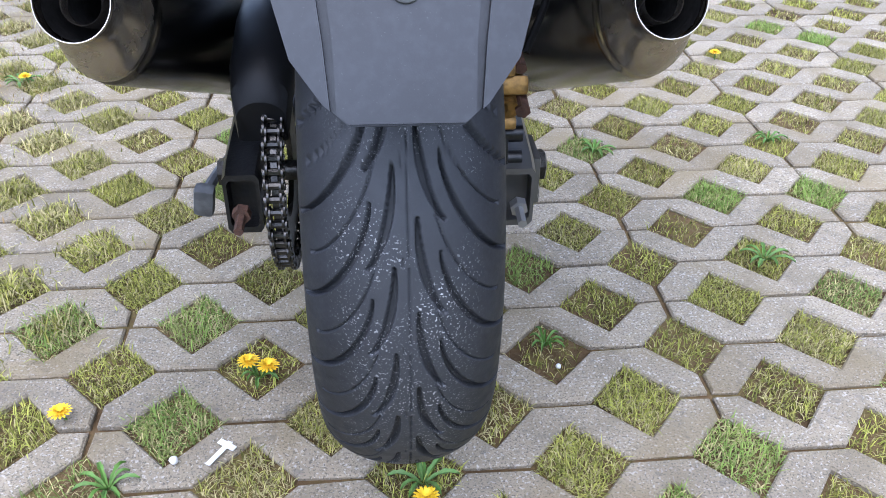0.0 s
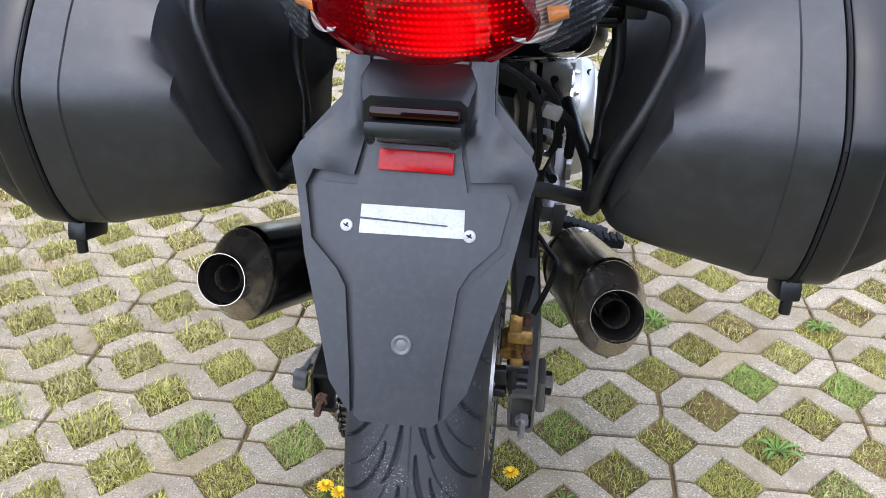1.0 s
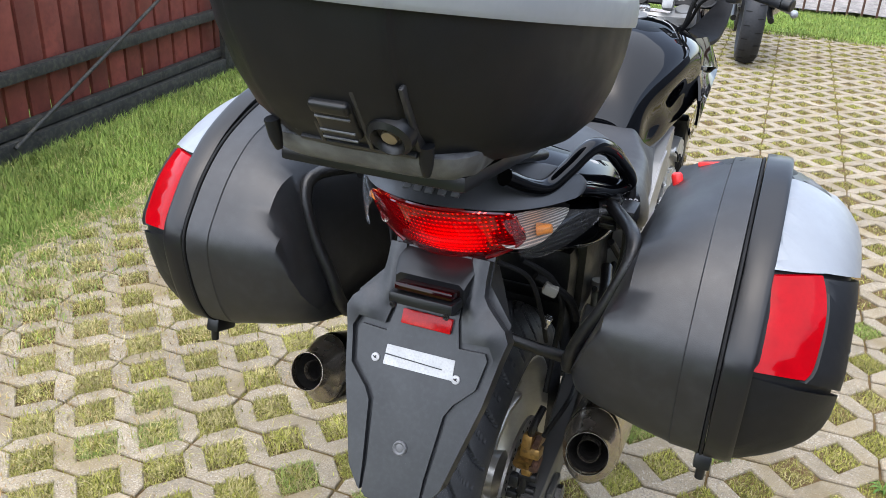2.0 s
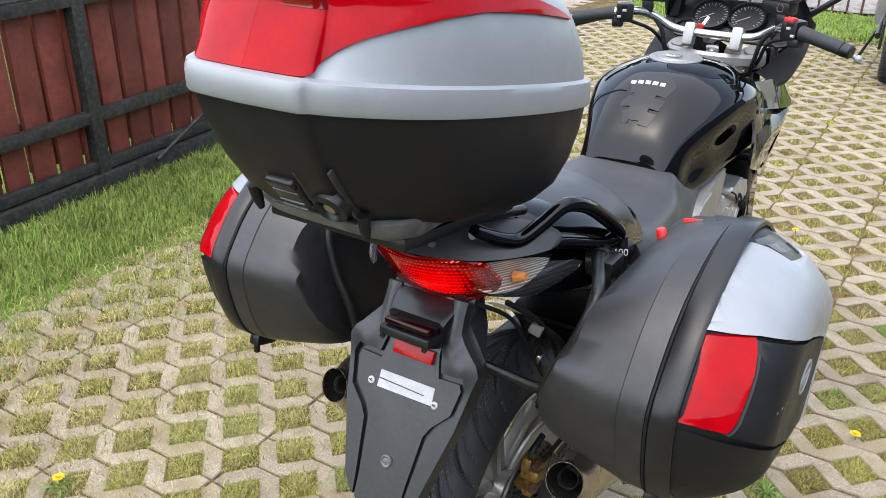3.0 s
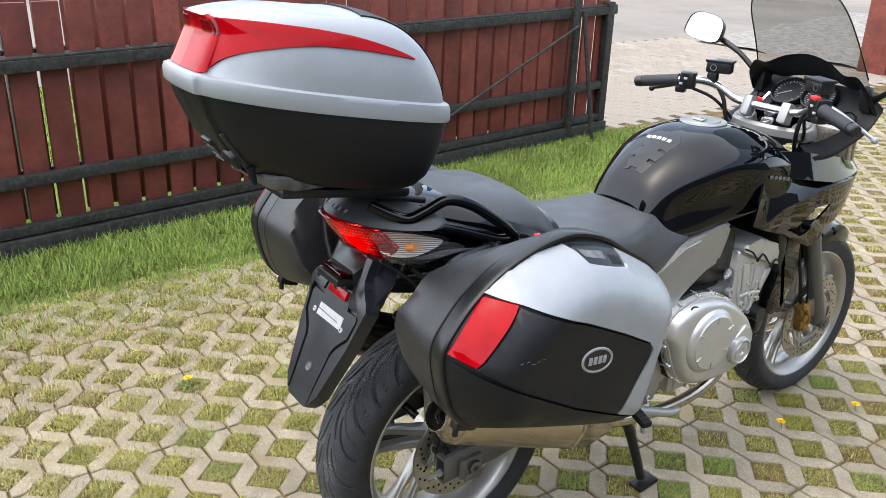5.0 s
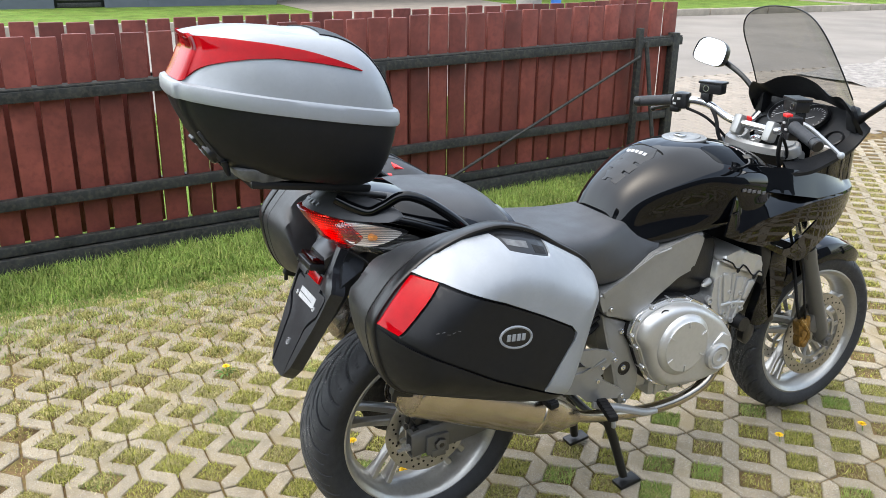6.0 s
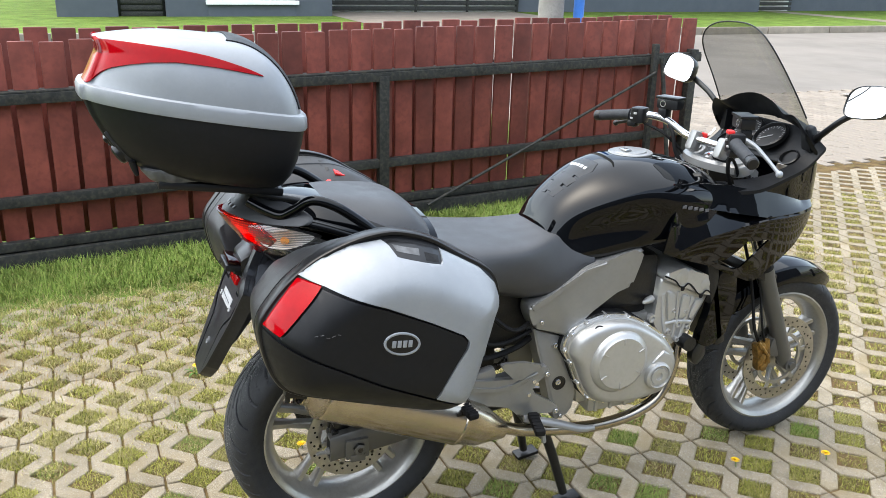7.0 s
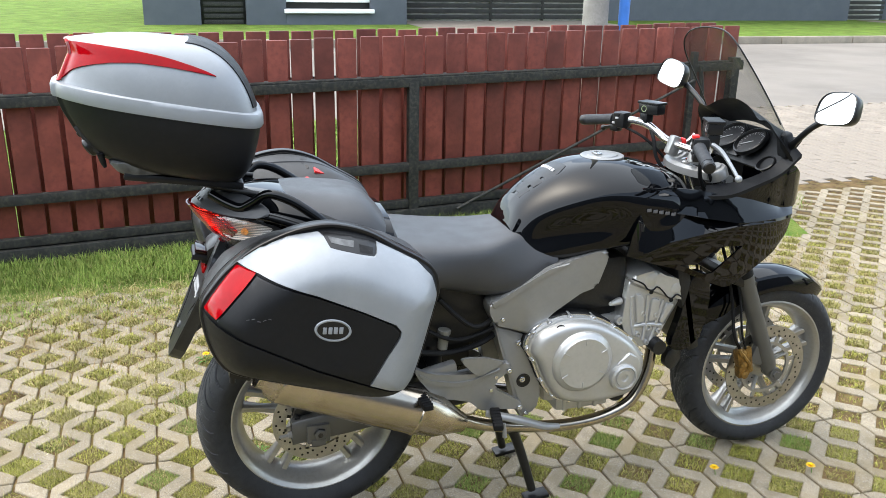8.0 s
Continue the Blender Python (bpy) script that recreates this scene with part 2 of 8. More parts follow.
def fluted_reflector():
    """Indicator bowl seen through its flutes: glints, dark rows and the bulb's amber glow painted into the colour."""
    m = mat("fluted_reflector", (0.80, 0.78, 0.75), 0.40, metal=0.25, vary=0.3, scale=40, bump=0.0, coat=0.8)
    nt = m.node_tree
    b = nt.nodes["Principled BSDF"]
    tc, wave, flat, dist, near = (nt.nodes.new(k) for k in ("ShaderNodeTexCoord", "ShaderNodeTexWave", "ShaderNodeVectorMath", "ShaderNodeVectorMath", "ShaderNodeMapRange"))
    wave.bands_direction = "Z"
    wave.inputs["Scale"].default_value, wave.inputs["Distortion"].default_value = 75, 0.6
    nt.links.new(tc.outputs["Object"], wave.inputs["Vector"])
    flat.operation, dist.operation = "MULTIPLY", "DISTANCE"
    flat.inputs[1].default_value, dist.inputs[1].default_value = (0, 1, 1), (0, -0.162, 0.902)
    nt.links.new(tc.outputs["Object"], flat.inputs[0])
    nt.links.new(flat.outputs[0], dist.inputs[0])
    nt.links.new(dist.outputs["Value"], near.inputs["Value"])
    for key, v in (("From Min", 0.012), ("From Max", 0.045), ("To Min", 0.9), ("To Max", 0.1)):
        near.inputs[key].default_value = v
    tone, row = nt.nodes.new("ShaderNodeMix"), nt.nodes.new("ShaderNodeMix")
    tone.data_type = row.data_type = "RGBA"
    nt.links.new(near.outputs["Result"], tone.inputs[0])
    tone.inputs[6].default_value, tone.inputs[7].default_value = (0.80, 0.79, 0.77, 1), (0.85, 0.55, 0.38, 1)
    thin = nt.nodes.new("ShaderNodeMapRange")
    thin.inputs["From Min"].default_value, thin.inputs["From Max"].default_value = 0.35, 0.95
    nt.links.new(wave.outputs["Fac"], thin.inputs["Value"])
    nt.links.new(thin.outputs["Result"], row.inputs[0])
    row.inputs[6].default_value = (0.22, 0.19, 0.17, 1)
    nt.links.new(tone.outputs[2], row.inputs[7])
    nt.links.new(row.outputs[2], b.inputs["Base Color"])
    bp = nt.nodes.new("ShaderNodeBump")
    bp.inputs["Strength"].default_value, bp.inputs["Distance"].default_value = 0.12, 0.001
    nt.links.new(wave.outputs["Fac"], bp.inputs["Height"])
    nt.links.new(bp.outputs[0], b.inputs["Normal"])
    return m


FLUTED = fluted_reflector()
STICKER = mat("white_sticker", (0.40, 0.40, 0.405), 0.5, vary=0.12, scale=50, bump=0.1, tint=(0.28, 0.28, 0.28))
GREYMARK = mat("light_grey_marking", (0.33, 0.33, 0.33), 0.45, vary=0.1)
DIAL = mat("dial_face", (0.018, 0.018, 0.02), 0.5, vary=0.1)
MIRROR = mat("mirror_glass", (0.92, 0.93, 0.94), 0.01, metal=1.0, vary=0.0, bump=0)
YELLOW = mat("dandelion_yellow", (0.85, 0.55, 0.01), 0.7, vary=0.15, scale=80, bump=0)
LEAF = mat("weed_leaf", (0.09, 0.19, 0.03), 0.6, vary=0.25, scale=40, bump=0.2, tint=(0.16, 0.22, 0.06))
LITTER = mat("white_litter", (0.66, 0.65, 0.62), 0.6, vary=0.15)
MILKY = mat("milky_plastic", (0.17, 0.165, 0.145), 0.4, vary=0.2)
BLUE = mat("blue_band", (0.04, 0.17, 0.55), 0.5, vary=0.1)
POLE = mat("pole_concrete", (0.30, 0.28, 0.26), 0.9, vary=0.25, scale=9, bump=0.4)
SMOKE = see_through("smoked_screen", (0.22, 0.22, 0.20), 0.88, 0.06, 0.6)
CLEAR = see_through("clear_lens", (0.97, 0.97, 0.97), 0.99)
RED_GLASS = see_through("red_lamp_glass", (0.50, 0.0, 0.005), 0.80)
RED_GLASS.node_tree.nodes["Transparent BSDF"].inputs[0].default_value = (0.62, 0.02, 0.03, 1)

# ---------------------------------------------------------------- mesh helpers
WORLD = {}


def thing(name, at, label, category, group="", kind=""):
    ob = new(name)
    ob.empty_display_size = 0.05
    ob.location = at
    WORLD[ob] = Matrix.Translation(at)
    return tagged(ob, label, category, group, kind)


def finish(bm, angle=38):
    bmesh.ops.remove_doubles(bm, verts=bm.verts, dist=1e-5)
    bmesh.ops.recalc_face_normals(bm, faces=bm.faces)
    me = bpy.data.meshes.new("mesh")
    bm.to_mesh(me)
    bm.free()
    me.shade_smooth()
    me.set_sharp_from_angle(angle=radians(angle))
    return me


def part(name, bm, material, parent=None, label="", angle=38):
    me = bm if isinstance(bm, bpy.types.Mesh) else finish(bm, angle)
    if not me.materials:
        me.materials.append(material)
    ob = new(name, me)
    if parent:
        ob.parent = parent
        if parent in WORLD:
            ob.matrix_parent_inverse = WORLD[parent].inverted()
    if label:
        ob["label"] = label
    return ob


def B():
    return bmesh.new()


def box(bm, c, s, bevel=0.003, rot=None, seg=2, taper=1.0):
    """A bevelled block of size s round c; rot turns it about its middle; taper narrows its top."""
    r = bmesh.ops.create_cube(bm, size=1.0)["verts"]
    for v in r:
        k = taper if v.co.z > 0 else 1.0
        v.co = Vector((v.co.x * s[0] * k, v.co.y * s[1] * k, v.co.z * s[2]))
    if bevel:
        edges = list({e for v in r for e in v.link_edges})
        out = bmesh.ops.bevel(bm, geom=edges, offset=min(bevel, min(s) * 0.45), segments=seg, affect="EDGES", profile=0.6)
        r = list({v for f in out["faces"] for v in f.verts} | {v for v in r if v.is_valid})
    m = Matrix.Translation(c) @ (rot.to_4x4() if rot is not None else Matrix())
    bmesh.ops.transform(bm, matrix=m, verts=r)
    return r


def turn(rx=0, ry=0, rz=0):
    return Euler((radians(rx), radians(ry), radians(rz))).to_matrix()


def rings(bm, rows, closed=True, cap=True):
    """Skin a run of rings of equal length."""
    vs = [[bm.verts.new(p) for p in row] for row in rows]
    n = len(vs[0])
    for a, b in zip(vs, vs[1:]):
        for i in range(n if closed else n - 1):
            j = (i + 1) % n
            try:
                bm.faces.new((a[i], a[j], b[j], b[i]))
            except ValueError:
                pass
    if cap:
        for row in (vs[0], vs[-1]):
            if len(row) > 2:
                try:
                    bm.faces.new(row)
                except ValueError:
                    pass
    return vs


def curve(points, n=8, loop=False):
    """Catmull-Rom through the points, n steps a span."""
    p = [Vector(q) for q in points]
    m = len(p)
    out = []
    for i in range(m if loop else m - 1):
        if loop:
            a, b, c, d = p[(i - 1) % m], p[i], p[(i + 1) % m], p[(i + 2) % m]
        else:
            a, b, c, d = p[max(i - 1, 0)], p[i], p[i + 1], p[min(i + 2, m - 1)]
        for k in range(n):
            t = k / n
            out.append(0.5 * ((2 * b) + (c - a) * t + (2 * a - 5 * b + 4 * c - d) * t * t + (3 * b - a - 3 * c + d) * t ** 3))
    if not loop:
        out.append(p[-1])
    return out


def tube(bm, points, r, seg=12, n=6, flat=1.0, cap=True):
    """A pipe along a smooth run of points; r is one radius or one for each point."""
    path = curve(points, n) if n > 1 else [Vector(q) for q in points]
    m = len(path)
    rad = [r] * m if isinstance(r, (int, float)) else [float(np.interp(i / (m - 1) * (len(r) - 1), range(len(r)), r)) for i in range(m)]
    up = None
    rows = []
    for i, p in enumerate(path):
        t = (path[min(i + 1, m - 1)] - path[max(i - 1, 0)]).normalized()
        if up is None:
            up = t.orthogonal().normalized()
        up = (up - t * up.dot(t)).normalized()
        side = t.cross(up)
        rows.append([p + up * math.cos(a) * rad[i] * flat + side * math.sin(a) * rad[i] for a in (2 * math.pi * k / seg for k in range(seg))])
    rings(bm, rows, cap=cap)


def rod(bm, a, b, r, r2=None, seg=16):
    tube(bm, [a, b], [r, r if r2 is None else r2], seg, 1)


def lathe(bm, prof, centre, axis=(1, 0, 0), seg=48, closed_profile=False):
    """Turn a profile of (along, radius) about an axis through centre."""
    ax = Vector(axis).normalized()
    u = ax.orthogonal().normalized()
    w = ax.cross(u)
    c = Vector(centre)
    rows = []
    for k in range(seg):
        a = 2 * math.pi * k / seg
        d = u * math.cos(a) + w * math.sin(a)
        rows.append([c + ax * h + d * r for h, r in prof])
    vs = [[bm.verts.new(p) for p in row] for row in rows]
    m = len(prof)
    for k in range(seg):
        a, b = vs[k], vs[(k + 1) % seg]
        for i in range(m if closed_profile else m - 1):
            j = (i + 1) % m
            try:
                bm.faces.new((a[i], a[j], b[j], b[i]))
            except ValueError:
                pass


def sheet(outline, place, thick=0.004, step=0.03, holes=(), cuts=()):
    """A curved panel: a flat outline (u, v), cut to a fine grid and laid by place(u, v, depth) -> point; depth 0 is its outer face."""
    bm = B()
    verts = [bm.verts.new((u, v, 0)) for u, v in outline]
    edges = [bm.edges.new((verts[i], verts[(i + 1) % len(verts)])) for i in range(len(verts))]
    for h in holes:
        hv = [bm.verts.new((u, v, 0)) for u, v in h]
        edges += [bm.edges.new((hv[i], hv[(i + 1) % len(hv)])) for i in range(len(hv))]
    bmesh.ops.triangle_fill(bm, use_beauty=True, use_dissolve=False, edges=edges)
    us, vs = [p[0] for p in outline], [p[1] for p in outline]
    for lo, hi, nrm in ((min(us), max(us), (1, 0, 0)), (min(vs), max(vs), (0, 1, 0))):
        k = max(1, int((hi - lo) / step))
        for i in range(1, k):
            at = lo + (hi - lo) * i / k
            bmesh.ops.bisect_plane(bm, geom=bm.verts[:] + bm.edges[:] + bm.faces[:], dist=1e-6,
                                   plane_co=(at * nrm[0], at * nrm[1], 0), plane_no=nrm)
    for (u0, v0), (u1, v1) in cuts:
        bmesh.ops.bisect_plane(bm, geom=bm.verts[:] + bm.edges[:] + bm.faces[:], dist=1e-6, plane_co=(u0, v0, 0), plane_no=(v0 - v1, u1 - u0, 0))
    bmesh.ops.remove_doubles(bm, verts=bm.verts, dist=2e-5)
    front = list(bm.faces)
    border = [e for e in bm.edges if e.is_boundary]
    flat = {v: (v.co.x, v.co.y) for v in bm.verts}
    back = {v: bm.verts.new(place(*flat[v], thick)) for v in list(bm.verts)}
    for f in front:
        bm.faces.new([back[v] for v in reversed(f.verts)])
    for e in border:
        a, b = e.verts
        bm.faces.new((a, b, back[b], back[a]))
    for v, (u, w) in flat.items():
        v.co = place(u, w, 0.0)
    return bm


def plate(outline, x0, x1, bevel=0.004, seg=2):
    """A flat casting: an outline (y, z) raised from x0 to x1 with rounded outer edges."""
    bm = B()
    low = [bm.verts.new((x0, u, v)) for u, v in outline]
    top = [bm.verts.new((x1, u, v)) for u, v in outline]
    n = len(low)
    for i in range(n):
        j = (i + 1) % n
        bm.faces.new((low[i], low[j], top[j], top[i]))
    bm.faces.new(low)
    f = bm.faces.new(top)
    bmesh.ops.bevel(bm, geom=list(f.edges), offset=bevel, segments=seg, affect="EDGES", profile=0.5)
    bmesh.ops.triangulate(bm, faces=[g for g in bm.faces if len(g.verts) > 4])
    return bm


def mirror_x(bm):
    for v in bm.verts:
        v.co.x = -v.co.x
    return bm


def inset_dist(poly, pts):
    """Distance of points (n, 2) inside a closed outline to its rim; negative outside."""
    a = np.array(poly)
    b = np.roll(a, -1, 0)
    p = np.array(pts, float)[:, None, :]
    d = b - a
    t = np.clip(((p - a) * d).sum(2) / np.maximum((d * d).sum(1), 1e-12), 0, 1)
    near = np.sqrt((((a + d * t[..., None]) - p) ** 2).sum(2)).min(1)
    x, y = p[..., 0], p[..., 1]
    cross = ((a[:, 1] > y) != (b[:, 1] > y)) & (x < d[:, 0] * (y - a[:, 1]) / np.where(d[:, 1] == 0, 1e-9, d[:, 1]) + a[:, 0])
    return np.where(cross.sum(1) % 2 == 1, near, -near)


# ---------------------------------------------------------------- ground, lawn, road
def flat_sheet(name, x0, x1, y0, y1, z, material, step, height=None, label="", category=""):
    bm = B()
    nx, ny = max(1, int((x1 - x0) / step)), max(1, int((y1 - y0) / step))
    g = [[bm.verts.new((x0 + (x1 - x0) * i / nx, y0 + (y1 - y0) * j / ny, z)) for j in range(ny + 1)] for i in range(nx + 1)]
    for i in range(nx):
        for j in range(ny):
            bm.faces.new((g[i][j], g[i + 1][j], g[i + 1][j + 1], g[i][j + 1]))
    if height:
        for v in bm.verts:
            v.co.z = height(v.co.x, v.co.y)
    ob = part(name, bm, material)
    return tagged(ob, label, category, kind="structure")


def fence_x(y):
    return -2.49 - 0.058 * y


def lawn_z(x, y):
    """The turf lies low over the pavers and rises towards the fence foot."""
    k = min(1.0, max(0.0, (-1.75 - x) / 0.65))
    k = k * k * (3 - 2 * k)
    return -0.022 + k * (0.075 + 0.015 * y) + 0.008 * noise.noise((x * 6, y * 6, 0))


ground = flat_sheet("ground", -900, 900, -900, 900, -0.06, LAWN, 450, label="wide flat grassy ground reaching the horizon", category="ground")
bed = flat_sheet("soil_bed", -3.1, 6.6, -2.4, 8.1, -0.022, SOIL, 0.12, lambda x, y: -0.008 + 0.004 * noise.noise((x * 9, y * 9, 0)),
                 label="brown mossy soil bed under the grass pavers", category="soil")
turf = flat_sheet("lawn", -3.6, -1.72, -3.0, 3.35, 0, LAWN, 0.07, lawn_z, label="green lawn strip along the wooden fence", category="lawn")
far_turf = flat_sheet("lawn", -6.35, -3.6, -14, 3.3, 0.02, LAWN, 1.0, label="mown green lawn behind the fence", category="lawn")
strip = flat_sheet("lawn", -2.7, 6.0, 6.9, 8.15, 0.012, LAWN, 0.2, label="grass strip in front of the rail fence", category="lawn")
verge = flat_sheet("lawn", -60, -14.6, -30, 60, 0.05, LAWN, 2.0, label="mown green verge across the road", category="lawn")
road = flat_sheet("road", -14.45, -6.4, -40, 60, -0.012, ASPHALT, 2.0, label="worn pale asphalt road", category="road")
yard = flat_sheet("pavement", -6.4, -3.0, 3.3, 16, -0.016, SOIL, 1.0, label="sandy joints under the paved driveway", category="pavement")
# unseen sheet, added so the gloss paint mirrors neutral grey instead of lawn
reflected_sheet = flat_sheet("pavement", 6.55, 40, -30, 40, -0.03, ASPHALT, 4.0, label="unseen asphalt sheet added to keep green out of the reflections", category="pavement")
rough_ground = flat_sheet("ground", -6.0, 9.0, 8.3, 12.0, 0.02, RUBBLE, 0.3, lambda x, y: 0.02 + 0.05 * noise.noise((x * 3, y * 3, 1)) + 0.06 * max(0, y - 8.4),
                          label="pale rubble and gravel behind the rail fence", category="gravel")


def kerb_line():
    me = None
    for i in range(46):
        y = -30 + i * 2.0
        if me is None:
            bm = B()
            box(bm, (0, 0, 0.02), (0.16, 1.97, 0.26), 0.02)
            me = finish(bm)
        ob = part("kerb_stone", me, KERB, kerb_root)
        ob.location = (-14.53, y, 0.0)


kerb_root = thing("kerb", (0, 0, 0), "row of pale concrete kerb stones edging the road", "kerb", kind="structure")
kerb_line()

# plain walls added unseen behind the camera, to block low sky and darken gloss reflections
def unseen_wall(name, x0, x1, y0, y1, h, label):
    bm = B()
    box(bm, ((x0 + x1) / 2, (y0 + y1) / 2, h / 2 - 0.05), (x1 - x0, y1 - y0, h + 0.1), 0.02)
    box(bm, ((x0 + x1) / 2, (y0 + y1) / 2, h + 0.04), (x1 - x0 + 0.12, y1 - y0 + 0.12, 0.08), 0.015)
    tagged(part(name, bm, WALL_GREY), label, "wall", kind="structure")


unseen_wall("wall_east", 7.6, 7.9, -9.0, 12.0, 4.2, "unseen dark grey wall added to darken reflections on the east")
unseen_wall("wall_south", -2.2, 7.5, -9.2, -8.9, 3.6, "unseen dark grey wall added to darken reflections on the south")

# ---------------------------------------------------------------- wooden fence
fence = thing("sliding_gate", (fence_x(1), 1.0, 0.05), "red-brown wooden plank gate leaf on a dark steel frame", "gate")


def fence_part(name, c, s, material, bevel=0.004, lean=0.0):
    """A bar or board of the fence; c is (along y, out from the line, height)."""
    y, off, z = c
    bm = B()
    box(bm, (0, 0, 0), s, bevel, turn(lean, 0, 3.3))
    bmesh.ops.translate(bm, verts=bm.verts, vec=(fence_x(y) + off, y, z + 0.02 * y))
    return part(name, bm, material, fence)


def slanted(name, y0, y1, off, z, h, d, material):
    bm = B()
    a = Vector((fence_x(y0) + off, y0, z + 0.02 * y0))
    b = Vector((fence_x(y1) + off, y1, z + 0.02 * y1))
    q = (b - a).to_track_quat("Y", "Z").to_matrix()
    box(bm, (a + b) / 2, (d, (b - a).length, h), 0.004, q)
    return part(name, bm, material, fence)


rng = random.Random(4)
F0, F1 = -3.6, 3.2
first = 0.043 - 0.1285 * 28
for k in range(53):
    y = first + 0.1285 * k
    w = 0.108 + rng.uniform(-0.003, 0.003)
    top, low = 1.128 + rng.uniform(-0.005, 0.005), 0.105 + rng.uniform(-0.006, 0.006)
    fence_part("plank", (y + w / 2, -0.042, (top + low) / 2), (0.022, w, top - low), WOOD, 0.006, rng.uniform(-0.3, 0.3))
slanted("rail", F0, F1 + 0.06, 0.0, 0.875, 0.05, 0.05, STEEL)
slanted("rail", F0, F1 + 0.06, -0.027, 0.905, 0.012, 0.09, STEEL)
slanted("rail", F0, F1 + 0.03, 0.0, 0.385, 0.05, 0.045, STEEL)
slanted("rail", F0, F1 + 0.03, 0.0, 0.165, 0.045, 0.045, STEEL)
slanted("base_beam", F0, F1 + 0.03, 0.015, 0.09, 0.09, 0.07, STEEL)
for yy, z0, z1 in ((-2.9, 0.05, 0.9), (0.985, 0.06, 0.88), (3.2, 0.06, 0.93)):
    fence_part("post", (yy, 0.0, (z0 + z1) / 2), (0.055, 0.06, z1 - z0), STEEL)
fence_part("post", (2.86, 0.035, 0.50), (0.035, 0.04, 0.96), STEEL)
bm = B()
rod(bm, (fence_x(2.95) + 0.16, 3.0, 0.03), (fence_x(2.9) + 0.06, 2.9, 0.95), 0.014)
part("prop", bm, STEEL, fence)
bm = B()
rod(bm, (fence_x(1.25) + 0.06, 1.25, 0.14), (fence_x(2.86) + 0.06, 2.86, 0.86), 0.009)
part("brace", bm, STEEL, fence)

# fixed fence behind the gate leaf
fence = thing("fence", (fence_x(1) - 0.36, 1.0, 0.05), "red-brown wooden plank fence behind the gate leaf", "fence")
for k in range(54):
    y = -3.62 + 0.128 * k
    w = 0.112 + rng.uniform(-0.005, 0.004)
    top, low = 1.15 + rng.uniform(-0.005, 0.005) - (0.02 * y if y < 0 else 0.008 * y), 0.09
    fence_part("plank", (y + w / 2, -0.36, (top + low) / 2), (0.022, w, top - low), WOOD, 0.006, rng.uniform(-0.3, 0.3))
for z in (0.30, 0.86):
    slanted("rail", F0, F1, -0.395, z, 0.045, 0.045, STEEL)
for yy in (-2.4, -0.4, 1.6, 3.15):
    fence_part("post", (yy, -0.44, 0.5), (0.05, 0.05, 1.0), STEEL)

# ---------------------------------------------------------------- across the road
pole = thing("utility_pole", (-3.75, 2.75, 0), "grey concrete utility pole behind the wooden fence", "pole")
bm = B()
lathe(bm, [(0, 0.095), (0.02, 0.1), (7.0, 0.07), (7.01, 0.0)], (-3.75, 2.72, 0), (0, 0, 1), 20)
part("shaft", bm, POLE, pole)
pipe = thing("blue_pipe", (-3.72, 2.93, 0), "blue plastic pipe standing beside the concrete pole", "pipe")
bm = B()
lathe(bm, [(0, 0.04), (2.4, 0.04), (2.41, 0.0)], (-3.7, 2.93, 0), (0, 0, 1), 16)
part("tube", bm, BLUE, pipe)

house = thing("house", (-20.6, 8, 0), "dark grey rendered house with slatted gates", "house")


def house_box(name, y0, y1, z0, z1, x, d, material, parent=house):
    bm = B()
    box(bm, (x - d / 2, (y0 + y1) / 2, (z0 + z1) / 2), (d, y1 - y0, z1 - z0), 0.01)
    return part(name, bm, material, parent)


house_box("wall", -1.0, 0.35, -0.05, 4.2, -20.2, 0.4, WALL_GREY)
house_box("wall", 1.45, 2.45, -0.05, 4.2, -20.2, 0.4, WALL_GREY)
house_box("wall", 2.45, 4.65, -0.05, 0.40, -20.2, 0.4, WALL_GREY)
house_box("wall", 4.65, 5.62, -0.05, 4.2, -20.2, 0.4, WALL_GREY)
house_box("wall", 11.9, 21.5, -0.05, 4.2, -21.9, 0.4, WALL_GREY)
house_box("wall", 23.2, 40.0, -0.05, 4.2, -22.4, 0.4, WALL_GREY)
house_box("wall", 2.45, 4.65, 1.7, 4.2, -20.2, 0.4, WALL_GREY)
house_box("wall", 0.35, 1.45, 2.1, 4.2, -20.2, 0.4, WALL_GREY)
house_box("roof", -1.3, 40.0, 4.2, 4.45, -19.9, 9.0, WALL_GREY)
house_box("wall", -1.0, -0.6, -0.05, 4.2, -20.6, 8.0, WALL_GREY)
house_box("wall", -1.0, 40.0, -0.05, 4.2, -28.6, 0.3, WALL_GREY)
win = house_box("window", 2.45, 4.65, 0.44, 1.7, -20.4, 0.05, BLACKMETAL)
house_box("sill", 2.40, 4.72, 0.34, 0.44, -20.08, 0.3, WALL_WHITE, win)
house_box("frame", 2.45, 4.65, 0.60, 0.66, -20.36, 0.05, WALL_WHITE, win)
door = house_box("door", 0.35, 1.45, 0.0, 2.1, -20.35, 0.06, BLACKMETAL)
for i in range(14):
    house_box("slat", 0.42, 1.38, 0.06 + i * 0.145, 0.165 + i * 0.145, -20.31, 0.03, STEEL, door)
gate = thing("slatted_gate", (-21.85, 8.7, 0), "dark slatted metal driveway gate beside the house", "gate")
for y0, y1 in ((5.64, 8.55), (8.62, 10.2), (10.27, 11.88)):
    for i in range(11):
        z0 = 0.10 + i * 0.16
        house_box("slat", y0, y1, z0, z0 + 0.12, -21.8, 0.03, STEEL, gate)
    house_box("post", y1, y1 + 0.07, 0, 1.9, -21.8, 0.07, STEEL, gate)
